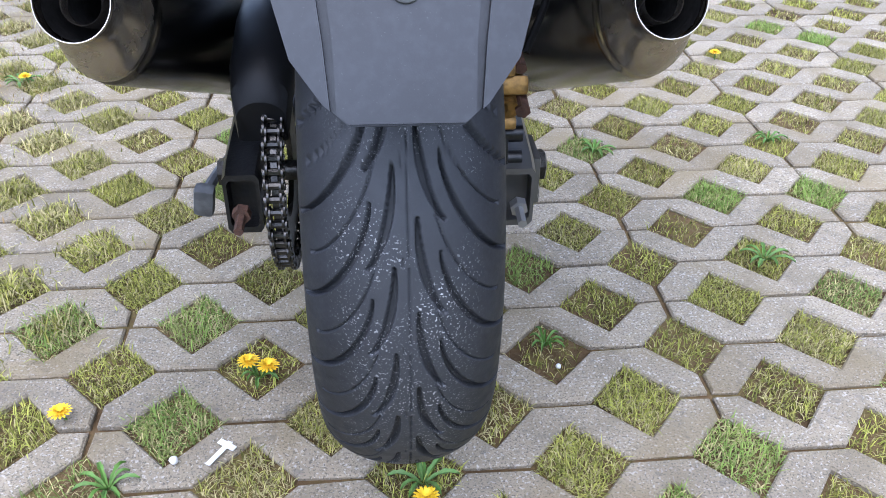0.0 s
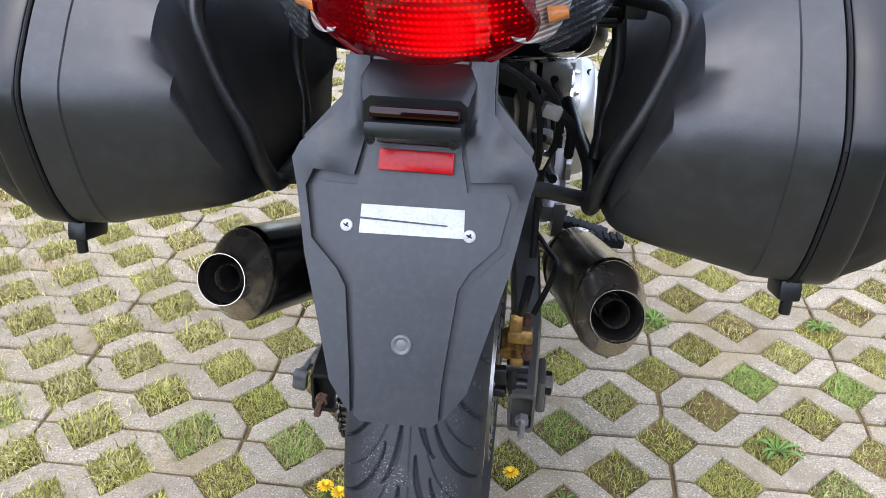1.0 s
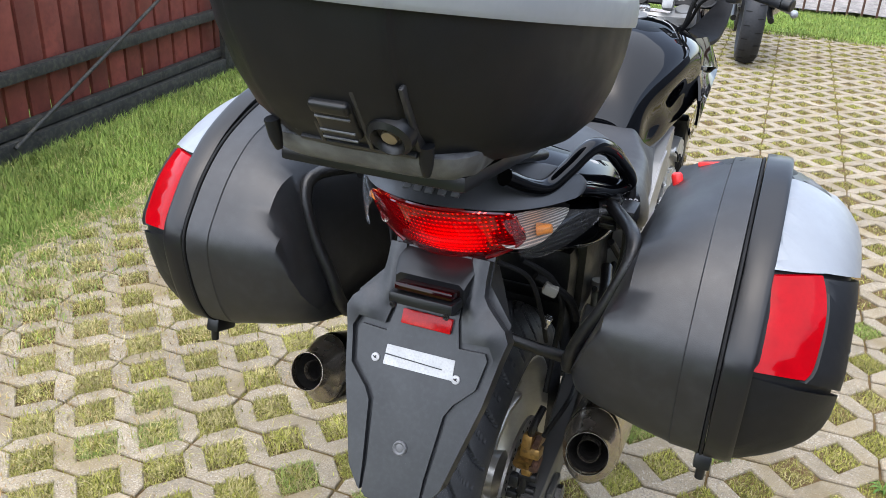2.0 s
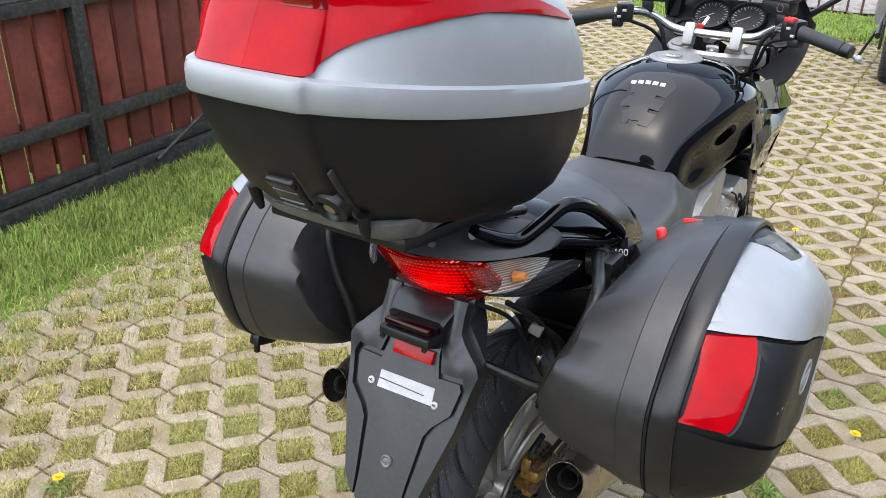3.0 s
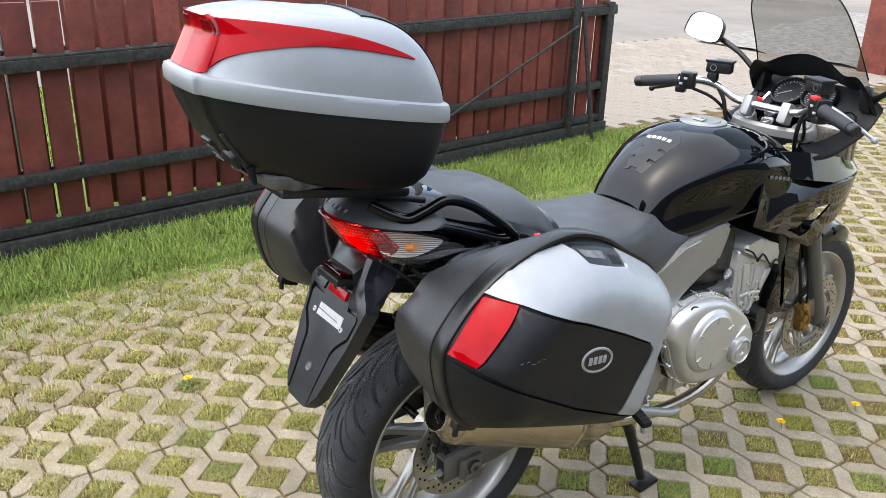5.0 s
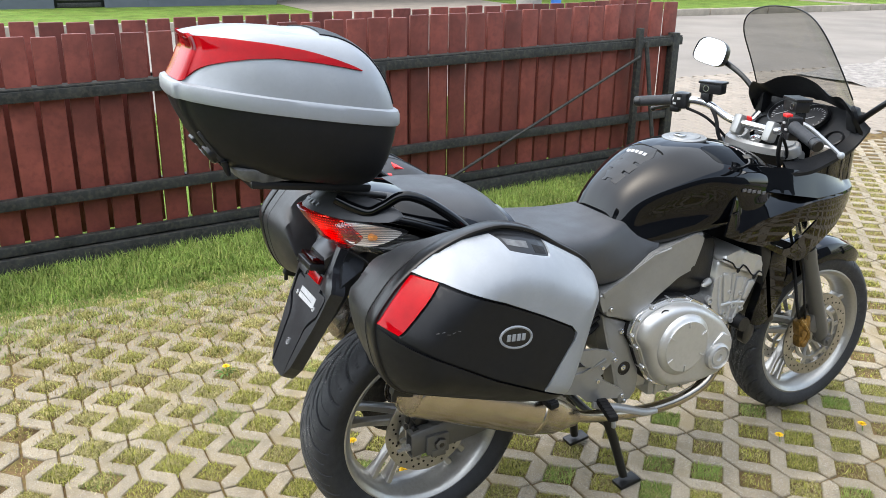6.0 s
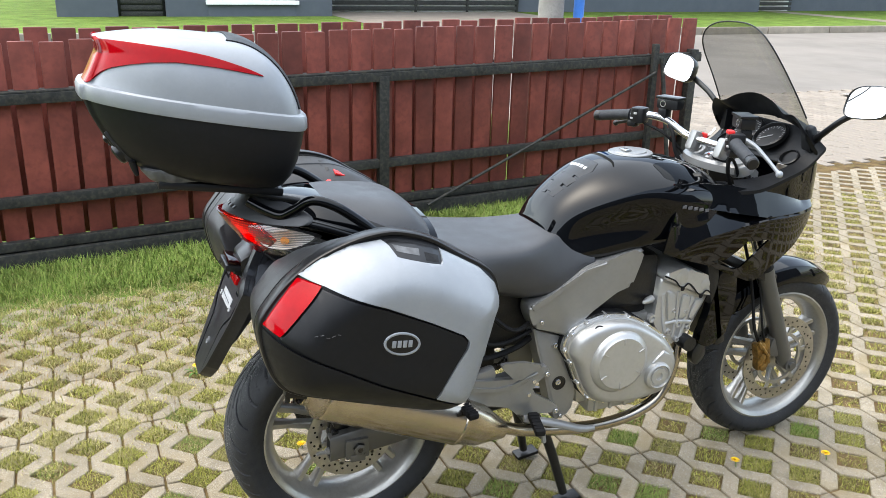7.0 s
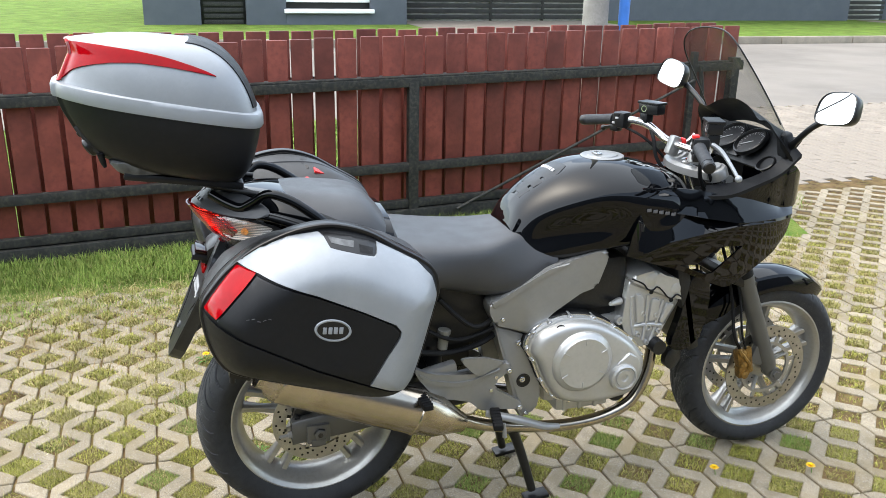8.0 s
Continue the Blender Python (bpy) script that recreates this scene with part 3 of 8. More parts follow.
house_box("backing", 5.64, 11.9, 0.02, 1.9, -21.95, 0.02, WALL_WHITE, gate)
side_gate = thing("slatted_gate", (-22.2, 22.3, 0), "dark slatted metal garden gate between grey walls", "gate")
for i in range(10):
    house_box("slat", 21.55, 23.15, 0.10 + i * 0.16, 0.21 + i * 0.16, -22.1, 0.03, STEEL, side_gate)
house_box("backing", 21.5, 23.2, 0.02, 1.8, -22.3, 0.02, WALL_WHITE, side_gate)
drive = flat_sheet("pavement", -21.8, -14.62, 5.7, 11.8, 0.056, BRICK, 1.0, label="pale paved drive in front of the slatted gate", category="pavement")
path = flat_sheet("pavement", -22.0, -14.62, 21.9, 22.8, 0.056, BRICK, 1.0, label="pale concrete garden path across the verge", category="pavement")

# rail fence at the end of the yard
rail_fence = thing("rail_fence", (-1.0, 8.2, 0), "brown metal rail fence with upright bars", "fence")
bm = B()
box(bm, (-3.5, 8.25, 0.55), (0.32, 0.12, 1.1), 0.01)
part("post", bm, WOOD, rail_fence)
bm = B()
rod(bm, (-3.1, 8.22, 0), (-3.1, 8.22, 1.2), 0.05)
part("post", bm, POLE, rail_fence)
for z in (0.22, 0.95):
    bm = B()
    box(bm, (1.5, 8.22, z), (9.0, 0.035, 0.045), 0.004)
    part("rail", bm, RUST, rail_fence)
bm = B()
rod(bm, (0, 0, 0.02), (0, 0, 1.12), 0.011, seg=8)
bar_mesh = finish(bm)
for i in range(66):
    ob = part("bar", bar_mesh, RUST, rail_fence)
    ob.location = (-2.95 + 0.135 * i, 8.22, 0)

# ---------------------------------------------------------------- motorcycle
bike = thing("motorcycle", (0, 0.7, 0), "black touring motorcycle on its centre stand on grass pavers", "motorcycle")


def both(make, name, material, parent=bike, label=""):
    """A part on either side: make(1) for the right, mirrored for the left."""
    part(name, make(), material, parent, label)
    part(name, mirror_x(make()), material, parent, label)


def tyre_mesh(centre, R, half, rim_r, rim_half, periods, fine, coarse, across, flip=1):
    """A road tyre with sunk grooves: tapering curved main grooves, slim sipes and a fine zigzag centre line.
    fine and coarse are the steps a pattern length on the rear half and elsewhere."""
    phi = np.radians(np.linspace(-86, 86, across))
    crown = 0.66 * half
    lat, rad = half * np.sin(phi), R - crown * (1 - np.cos(phi))
    arc = np.concatenate([[0], np.cumsum(np.hypot(np.diff(lat), np.diff(rad)))])
    arc -= arc[-1] / 2
    L = 2 * math.pi * R / periods
    k = half / 0.081

    def pattern(steps):
        s = np.arange(steps) / steps * L
        U, S = np.meshgrid(arc, s)
        depth = np.zeros_like(U)

        def cut(us, ss, widths, deep):
            d = np.full(U.shape, -9.0)
            for u, t, w in zip(us, ss, widths):
                for shift in (-2, -1, 0, 1, 2, 3):
                    d = np.maximum(d, w - np.hypot(U - u, S - t + shift * L))
            return deep * np.clip(d / 0.0007 + 0.3, 0, 1)

        tau = np.linspace(0, 1, 70)
        for side, off in ((-1, 0.0), (1, 0.5)):
            u = side * k * (0.009 + 0.020 * tau ** 2.0)
            t = off * L + 0.076 * (1 - (1 - tau) ** 1.2)
            depth = np.maximum(depth, cut(u, t, 0.0013 + 0.0019 * np.sin(math.pi * np.clip(tau * 1.1, 0, 1)) + 0.0003 * tau, 0.008))
            u = side * k * (0.026 + 0.066 * tau ** 1.5)
            t = off * L + 0.026 + 0.084 * (1 - (1 - tau) ** 1.6)
            depth = np.maximum(depth, cut(u, t, 0.0012 + 0.0013 * np.sin(math.pi * np.clip(1.15 * tau, 0, 1)) + 0.0008 * tau, 0.007))
            u2 = side * k * (0.022 + 0.056 * tau ** 1.5)
            t2 = (off + 0.50) * L + 0.026 + 0.080 * (1 - (1 - tau) ** 1.5)
            depth = np.maximum(depth, cut(u2, t2, np.full(70, 0.0010), 0.003))
            depth = np.maximum(depth, cut([u2[6], u2[38], u2[-1]], [t2[6], t2[38], t2[-1]], [0.0019] * 3, 0.003))
        zig = np.where(np.arange(40) < 36, 0.0022, -0.0025) * k
        depth = np.maximum(depth, cut(zig, np.arange(40) / 40 * L, np.full(40, 0.0009), 0.0025))
        return depth * np.clip((0.106 * k - np.abs(U)) / (0.01 * k), 0, 1)

    rough_, fine_ = pattern(coarse), pattern(fine)
    blocks, angs = [], []
    for p in range(periods):
        mid = 360 * (p + 0.5) / periods
        d = fine_ if 146 < mid < 285 else rough_
        blocks.append(d)
        angs.append((p + np.arange(len(d)) / len(d)) / periods * 2 * math.pi)
    depth = np.concatenate(blocks)
    ang = flip * np.concatenate(angs)
    n = len(ang)
    wall_a = np.concatenate([-np.array([rim_half, rim_half * 1.12, half * 0.985]), lat, np.array([half * 0.985, rim_half * 1.12, rim_half])])
    wall_r = np.concatenate([[rim_r, rim_r + 0.012, rad[0] - 0.012], rad, [rad[-1] - 0.012, rim_r + 0.012, rim_r]])
    nx, nr = np.concatenate([[0, 0, 0], np.sin(phi), [0, 0, 0]]), np.concatenate([[0, 0, 0], np.cos(phi), [0, 0, 0]])
    D = np.pad(depth, ((0, 0), (3, 3)))
    X = wall_a[None] - nx[None] * D
    Rr = wall_r[None] - nr[None] * D
    m = X.shape[1]
    P = np.stack([centre[0] + X, centre[1] + Rr * np.cos(ang)[:, None], centre[2] + Rr * np.sin(ang)[:, None]], -1).reshape(-1, 3)
    i = (np.arange(n)[:, None] * m + np.arange(m - 1)[None]).ravel()
    j = (((np.arange(n) + 1) % n)[:, None] * m + np.arange(m - 1)[None]).ravel()
    F = np.stack([i, i + 1, j + 1, j], -1)
    me = bpy.data.meshes.new("tyre")
    me.from_pydata(P.tolist(), [], F.tolist())
    me.shade_smooth()
    me.materials.append(TYRE)
    return me


def dusty_rubber():
    """Tyre rubber with pale road grit stuck to the worn middle of the tread."""
    m = RUBBER.copy()
    m.name = "dusty_tyre_rubber"
    nt = m.node_tree
    b = nt.nodes["Principled BSDF"]
    src = b.inputs["Base Color"].links[0].from_socket
    tc, sep, band = nt.nodes.new("ShaderNodeTexCoord"), nt.nodes.new("ShaderNodeSeparateXYZ"), nt.nodes.new("ShaderNodeMapRange")
    nt.links.new(tc.outputs["Object"], sep.inputs[0])
    ab = nt.nodes.new("ShaderNodeMath")
    ab.operation = "ABSOLUTE"
    nt.links.new(sep.outputs["X"], ab.inputs[0])
    nt.links.new(ab.outputs[0], band.inputs["Value"])
    for key, v in (("From Min", 0.020), ("From Max", 0.062), ("To Min", 1.0), ("To Max", 0.0)):
        band.inputs[key].default_value = v
    grit, patch = nt.nodes.new("ShaderNodeTexNoise"), nt.nodes.new("ShaderNodeTexNoise")
    grit.inputs["Scale"].default_value, patch.inputs["Scale"].default_value = 520, 16
    for q in (grit, patch):
        nt.links.new(tc.outputs["Object"], q.inputs["Vector"])
    r1, r2 = nt.nodes.new("ShaderNodeMapRange"), nt.nodes.new("ShaderNodeMapRange")
    nt.links.new(grit.outputs["Fac"], r1.inputs["Value"])
    nt.links.new(patch.outputs["Fac"], r2.inputs["Value"])
    r1.inputs["From Min"].default_value, r1.inputs["From Max"].default_value = 0.60, 0.67
    r2.inputs["From Min"].default_value, r2.inputs["From Max"].default_value = 0.40, 0.62
    m1, m2 = nt.nodes.new("ShaderNodeMath"), nt.nodes.new("ShaderNodeMath")
    m1.operation = m2.operation = "MULTIPLY"
    nt.links.new(r1.outputs["Result"], m1.inputs[0])
    nt.links.new(r2.outputs["Result"], m1.inputs[1])
    nt.links.new(m1.outputs[0], m2.inputs[0])
    nt.links.new(band.outputs["Result"], m2.inputs[1])
    x = nt.nodes.new("ShaderNodeMix")
    x.data_type = "RGBA"
    nt.links.new(m2.outputs[0], x.inputs[0])
    worn, half_ = nt.nodes.new("ShaderNodeMix"), nt.nodes.new("ShaderNodeMath")
    worn.data_type, half_.operation = "RGBA", "MULTIPLY"
    half_.inputs[1].default_value = 0.75
    nt.links.new(band.outputs["Result"], half_.inputs[0])
    nt.links.new(half_.outputs[0], worn.inputs[0])
    nt.links.new(src, worn.inputs[6])
    worn.inputs[7].default_value = (0.038, 0.040, 0.044, 1)
    nt.links.new(worn.outputs[2], x.inputs[6])
    x.inputs[7].default_value = (0.46, 0.46, 0.45, 1)
    nt.links.new(x.outputs[2], b.inputs["Base Color"])
    return m


TYRE = dusty_rubber()


def wheel(name, c, R, half, rim_r, rim_half, periods, fine, coarse, across, disc_r, sides, label, flip):
    bm = B()
    lathe(bm, [(-0.055, 0.0), (-0.055, 0.028), (-0.045, 0.045), (-0.02, 0.038), (0.02, 0.038), (0.045, 0.045), (0.055, 0.028), (0.055, 0.0)], c)
    hub = part(name, bm, RIM, bike, label)
    part("tyre", tyre_mesh(c, R, half, rim_r, rim_half, periods, fine, coarse, across, flip), RUBBER, hub, "black road tyre with curved grooves")
    bm = B()
    h, r = rim_half, rim_r
    lathe(bm, [(-h - 0.004, r + 0.010), (-h - 0.006, r + 0.004), (-h + 0.001, r - 0.006), (-h + 0.006, r - 0.010), (-h + 0.016, r - 0.016), (-0.014, r - 0.026),
               (0.014, r - 0.026), (h - 0.016, r - 0.016), (h - 0.006, r - 0.010), (h - 0.001, r - 0.006), (h + 0.006, r + 0.004), (h + 0.004, r + 0.010), (0, r + 0.004)], c, seg=96, closed_profile=True)
    part("rim", bm, RIM, hub)
    for k in range(5):
        a = 2 * math.pi * k / 5 + 0.35
        bm = B()
        d = Vector((0, math.cos(a), math.sin(a)))
        t = Vector((0, -math.sin(a), math.cos(a)))
        for s in (-1, 1):
            rows = []
            for q, w, e in ((0.036, 0.016, 0.020), (0.09, 0.013, 0.015), (rim_r - 0.07, 0.011, 0.014), (rim_r - 0.022, 0.013, 0.024)):
                mid = Vector(c) + d * q + t * s * (0.012 + 0.07 * q)
                rows.append([mid + Vector((x, 0, 0)) * e + t * y * w for x, y in ((-1, -0.5), (-0.7, -0.8), (0.7, -0.8), (1, -0.5), (1, 0.5), (0.7, 0.8), (-0.7, 0.8), (-1, 0.5))])
            rings(bm, rows)
        part("spoke", bm, RIM, hub)
    for s in sides:
        x = s * (half * 0.62 + 0.028)
        bm = B()
        lathe(bm, [(-0.0025, disc_r), (0.0025, disc_r), (0.0025, disc_r - 0.036), (-0.0025, disc_r - 0.036)], (c[0] + x, c[1], c[2]), seg=72, closed_profile=True)
        disc = part("brake_disc", bm, DISC, hub, "drilled steel brake disc")
        bm = B()
        lathe(bm, [(-0.004, disc_r - 0.055), (0.003, disc_r - 0.055), (0.003, disc_r - 0.066), (-0.004, disc_r - 0.066)], (c[0] + x, c[1], c[2]), seg=60, closed_profile=True)
        for k in range(6):
            a = k * math.pi / 3 + 0.2
            e = Vector((0, math.cos(a), math.sin(a)))
            box(bm, Vector((c[0] + x, c[1], c[2])) + e * (disc_r - 0.042), (0.005, 0.014, 0.03), 0.002, turn(math.degrees(a) - 90, 0, 0))
        for k in range(5):
            a = k * 2 * math.pi / 5 + 0.5
            e = Vector((0, math.cos(a), math.sin(a)))
            tube(bm, [Vector((c[0] + x * 0.8, c[1], c[2])) + e * 0.04, Vector((c[0] + x, c[1], c[2])) + e * (disc_r - 0.06)], 0.007, 8, 1)
        part("disc_carrier", bm, RIM, disc)
        # solid black plugs give the shade of the drilled holes; the disc is uncut
        bm = B()
        for k in range(48):
            a = k * math.pi / 24
            rr = disc_r - (0.010, 0.018, 0.026)[k % 3]
            e = Vector((c[0] + x, c[1] + rr * math.cos(a), c[2] + rr * math.sin(a)))
            rod(bm, e - Vector((0.0031, 0, 0)), e + Vector((0.0031, 0, 0)), 0.0033, seg=8)
        part("vent_hole", bm, RUBBER_DARK, disc)
    return hub


RW, FW = Vector((0, 0, 0.338)), Vector((0, 1.465, 0.302))
rear_wheel = wheel("rear_wheel", RW, 0.312, 0.081, 0.218, 0.062, 26, 74, 22, 240, 0.118, (1,), "grey five-spoke rear wheel", 1)
front_wheel = wheel("front_wheel", FW, 0.295, 0.06, 0.216, 0.047, 26, 22, 22, 56, 0.146, (1, -1), "grey five-spoke front wheel", -1)

# swinging arm, axle, chain
def swing(out):
    bm = B()
    rows = []
    for y, z, h, w, x in ((-0.072, 0.338, 0.033, 0.018, out), (-0.05, 0.342, 0.034, 0.019, out), (0.08, 0.356, 0.036, 0.020, out), (0.25, 0.378, 0.04, 0.022, out - 0.012), (0.50, 0.40, 0.045, 0.025, out - 0.03)):
        rows.append([(x + dx * w, y, z + dz * h) for dx, dz in ((-1, -0.85), (-0.8, -1), (0.8, -1), (1, -0.85), (1, 0.85), (0.8, 1), (-0.8, 1), (-1, 0.85))])
    mid = Vector((out, -0.072, 0.338))
    lip = [mid + (Vector(p) - mid) * 0.80 for p in rows[0]]
    rings(bm, [[p + Vector((0, 0.022, 0)) for p in lip], lip] + rows)
    return bm


part("swinging_arm", swing(0.120), FORK, bike, "black box-section swinging arm")
part("swinging_arm", mirror_x(swing(0.156)), BLACKMETAL, bike, "black box-section swinging arm")
bm = B()
rod(bm, (-0.187, 0, 0.338), (0.157, 0, 0.338), 0.011)
lathe(bm, [(0, 0.0), (0, 0.017), (0.012, 0.017), (0.014, 0.0)], (0.148, 0, 0.338), seg=6)
lathe(bm, [(0, 0.0), (0, 0.015), (0.012, 0.015), (0.014, 0.0)], (-0.190, 0, 0.338), seg=6)
part("axle", bm, CHAIN, bike, "worn steel wheel axle with nuts")
for s in (-1, 1):
    bm = B()
    lathe(bm, [(0, 0), (0, 0.0095), (0.010, 0.0095), (0.010, 0.005), (0.034, 0.005), (0.034, 0)], (0.122 if s > 0 else -0.158, -0.071, 0.33), (0, -1, -0.12), 6)
    part("adjuster_bolt", bm, RUST if s < 0 else ALU, bike, "rusty chain adjuster bolt" if s < 0 else "steel chain adjuster bolt")
bm = B()
box(bm, (0.145, -0.004, 0.336), (0.012, 0.062, 0.054), 0.006)
box(bm, (0.149, -0.004, 0.312), (0.010, 0.040, 0.020), 0.004)
axle_block = part("axle_block", bm, FORK, bike, "dark grey axle adjuster block")
bm = B()
lathe(bm, [(0, 0.017), (0.010, 0.017), (0.012, 0.013), (0.012, 0.008), (0.006, 0.007), (0.006, 0)], (0.150, 0, 0.338), seg=6)
part("axle_nut", bm, FORK, axle_block)
bm = B()
lathe(bm, [(-0.003, 0.098), (0.003, 0.098), (0.003, 0.05), (-0.003, 0.05)], (-0.120, 0, 0.338), seg=84, closed_profile=True)
part("rear_sprocket", bm, CHAIN, bike, "oily rear chain sprocket")


def chain_path(s):
    """Point and heading along the chain loop, s from 0 to 1."""
    r1, r2, y2, z2 = 0.100, 0.036, 0.52, 0.385
    d = Vector((0, y2, z2 - 0.338))
    run = d.length
    u = d.normalized()
    n = Vector((0, -u.z, u.y))
    tot = 2 * run + math.pi * (r1 + r2)
    q = s * tot
    c1, c2 = Vector((-0.120, 0, 0.338)), Vector((-0.120, y2, z2))
    if q < math.pi * r1:
        a = q / r1
        return c1 + r1 * (n * math.cos(a) - u * math.sin(a)), -n * math.sin(a) - u * math.cos(a)
    q -= math.pi * r1
    if q < run:
        f = q / run
        return c1.lerp(c2, f) - n * (r1 + (r2 - r1) * f), u
    q -= run
    if q < math.pi * r2:
        a = q / r2
        return c2 + r2 * (-n * math.cos(a) + u * math.sin(a)), n * math.sin(a) + u * math.cos(a)
    f = (q - math.pi * r2) / run
    return c2.lerp(c1, min(f, 1)) + n * (r2 + (r1 - r2) * f), -u


def link_mesh(wide):
    bm = B()
    w = 0.0086 if wide else 0.0062
    for s in (-1, 1):
        for dy in (-0.0045, 0.0045):
            rod(bm, (s * w - 0.001, dy, 0), (s * w + 0.001, dy, 0), 0.0076, seg=10)
        box(bm, (s * w, 0, 0), (0.0022, 0.012, 0.011), 0.0006, seg=1)
    rod(bm, (-0.0108, 0.0079, 0), (0.0108, 0.0079, 0), 0.0040, seg=8)
    return finish(bm)


def link_pose(p, d):
    y = Vector((0, d.y, d.z)).normalized()
    z = Vector((1, 0, 0)).cross(y)
    return Matrix(((1, y.x, z.x, p.x), (0, y.y, z.y, p.y), (0, y.z, z.z, p.z), (0, 0, 0, 1)))


links = (link_mesh(True), link_mesh(False))
chain = part("drive_chain", links[0], CHAIN, bike, "greasy steel drive chain")
chain.hide_render = False
for k in range(110):
    p, d = chain_path(k / 110)
    ob = part("chain_link", links[k % 2], CHAIN, chain)
    ob.matrix_basis = link_pose(p, d)
p, d = chain_path(0.005)
chain.matrix_basis = link_pose(p, d)
for ob in chain.children:
    ob.matrix_parent_inverse = chain.matrix_basis.inverted()
bm = B()
rows = []
for y, z, w in ((-0.062, 0.425, 0.024), (-0.055, 0.445, 0.0275), (-0.03, 0.462, 0.030), (0.05, 0.480, 0.032), (0.20, 0.485, 0.034), (0.42, 0.470, 0.034)):
    rows.append([(-0.130 + w * math.cos(a), y + 0.03 * max(0, -math.sin(a)), z + w * 0.75 * math.sin(a) - (0.02 if math.sin(a) < -0.01 else 0)) for a in np.radians(np.linspace(-40, 220, 16))])
rings(bm, rows)
part("chain_guard", bm, PLASTIC, bike, "black plastic chain guard")
bm = B()
rings(bm, [[(r * math.sin(a) * 0.092 / 0.092, 0.0 + y, z) for r, a, y, z in
            [(0.098 * k, q, 0.335 * math.cos(th) * 1.0, 0.338 + (0.335 + 0.012 * k) * math.sin(th)) for q, k in ((-1.57, 0.9), (-1.2, 1), (-0.6, 1), (0, 1), (0.6, 1), (1.2, 1), (1.57, 0.9))]]
           for th in np.radians(np.linspace(70, 20, 9))], closed=False, cap=False)
part("rear_hugger", bm, PLASTIC_SMOOTH, bike)

bm = B()
tube(bm, [(-0.175, 0.10, 0.33), (-0.195, 0.03, 0.325), (-0.205, 0.0, 0.318)], 0.006, 8)
box(bm, (-0.206, -0.02, 0.315), (0.022, 0.016, 0.042), 0.006, turn(20, 12, 0))
part("stand_tang", bm, SCUFFED, bike, "worn steel stand tang")

# rear brake
bm = B()
box(bm, (0.104, -0.052, 0.474), (0.018, 0.026, 0.026), 0.005, turn(-20))
box(bm, (0.110, -0.046, 0.450), (0.034, 0.032, 0.020), 0.005, turn(-20))
box(bm, (0.112, -0.030, 0.462), (0.022, 0.05, 0.014), 0.004, turn(-20))
for x in (0.096, 0.108):
    rod(bm, (x, -0.066, 0.432), (x, -0.03, 0.440), 0.0115 if x < 0.1 else 0.010)
box(bm, (0.108, -0.052, 0.413), (0.018, 0.024, 0.014), 0.004, turn(-20))
caliper = part("rear_caliper", bm, GOLD, bike, "dirty gold brake caliper")
bm = B()
rod(bm, (0.118, -0.062, 0.472), (0.118, -0.04, 0.476), 0.006, seg=6)
part("caliper_bolt", bm, RUST, caliper, "brown rusty bolt")
bm = B()
rod(bm, (0.121, -0.070, 0.432), (0.121, -0.04, 0.438), 0.008, seg=6)
part("caliper_bolt", bm, RUST, caliper, "brown rusty bolt")
bm = B()
box(bm, (0.104, -0.03, 0.41), (0.014, 0.05, 0.10), 0.005, turn(-15))
box(bm, (0.088, -0.055, 0.388), (0.018, 0.02, 0.022), 0.004, turn(-15))
box(bm, (0.086, -0.058, 0.362), (0.022, 0.018, 0.012), 0.003, turn(-15))
tube(bm, [(0.108, -0.055, 0.49), (0.112, -0.06, 0.51), (0.118, -0.03, 0.53)], 0.006, 8)
rod(bm, (0.125, -0.05, 0.40), (0.095, -0.05, 0.40), 0.009)
rod(bm, (0.125, -0.055, 0.375), (0.095, -0.055, 0.375), 0.008)
part("bracket", bm, BLACKMETAL, caliper)
bm = B()
tube(bm, [(0.125, -0.04, 0.48), (0.15, 0.0, 0.53), (0.14, 0.1, 0.50), (0.12, 0.25, 0.45)], 0.004, 8)
part("brake_hose", bm, RUBBER_DARK, caliper)

# silencers
def silencer_axis(s):
    """Rear and front end; the right one sits closer in."""
    return (Vector((0.2145, -0.107, 0.5435)) if s > 0 else Vector((0.2395, -0.109, 0.547))), Vector((0.185, 0.335, 0.352))


def silencer_ring(c, d, rx, rz, n=32):
    side = Vector((1, 0, 0))
    side = (side - d * side.dot(d)).normalized()
    up = side.cross(d) * -1
    return [c + side * rx * math.cos(2 * math.pi * k / n) + up * rz * math.sin(2 * math.pi * k / n) for k in range(n)]


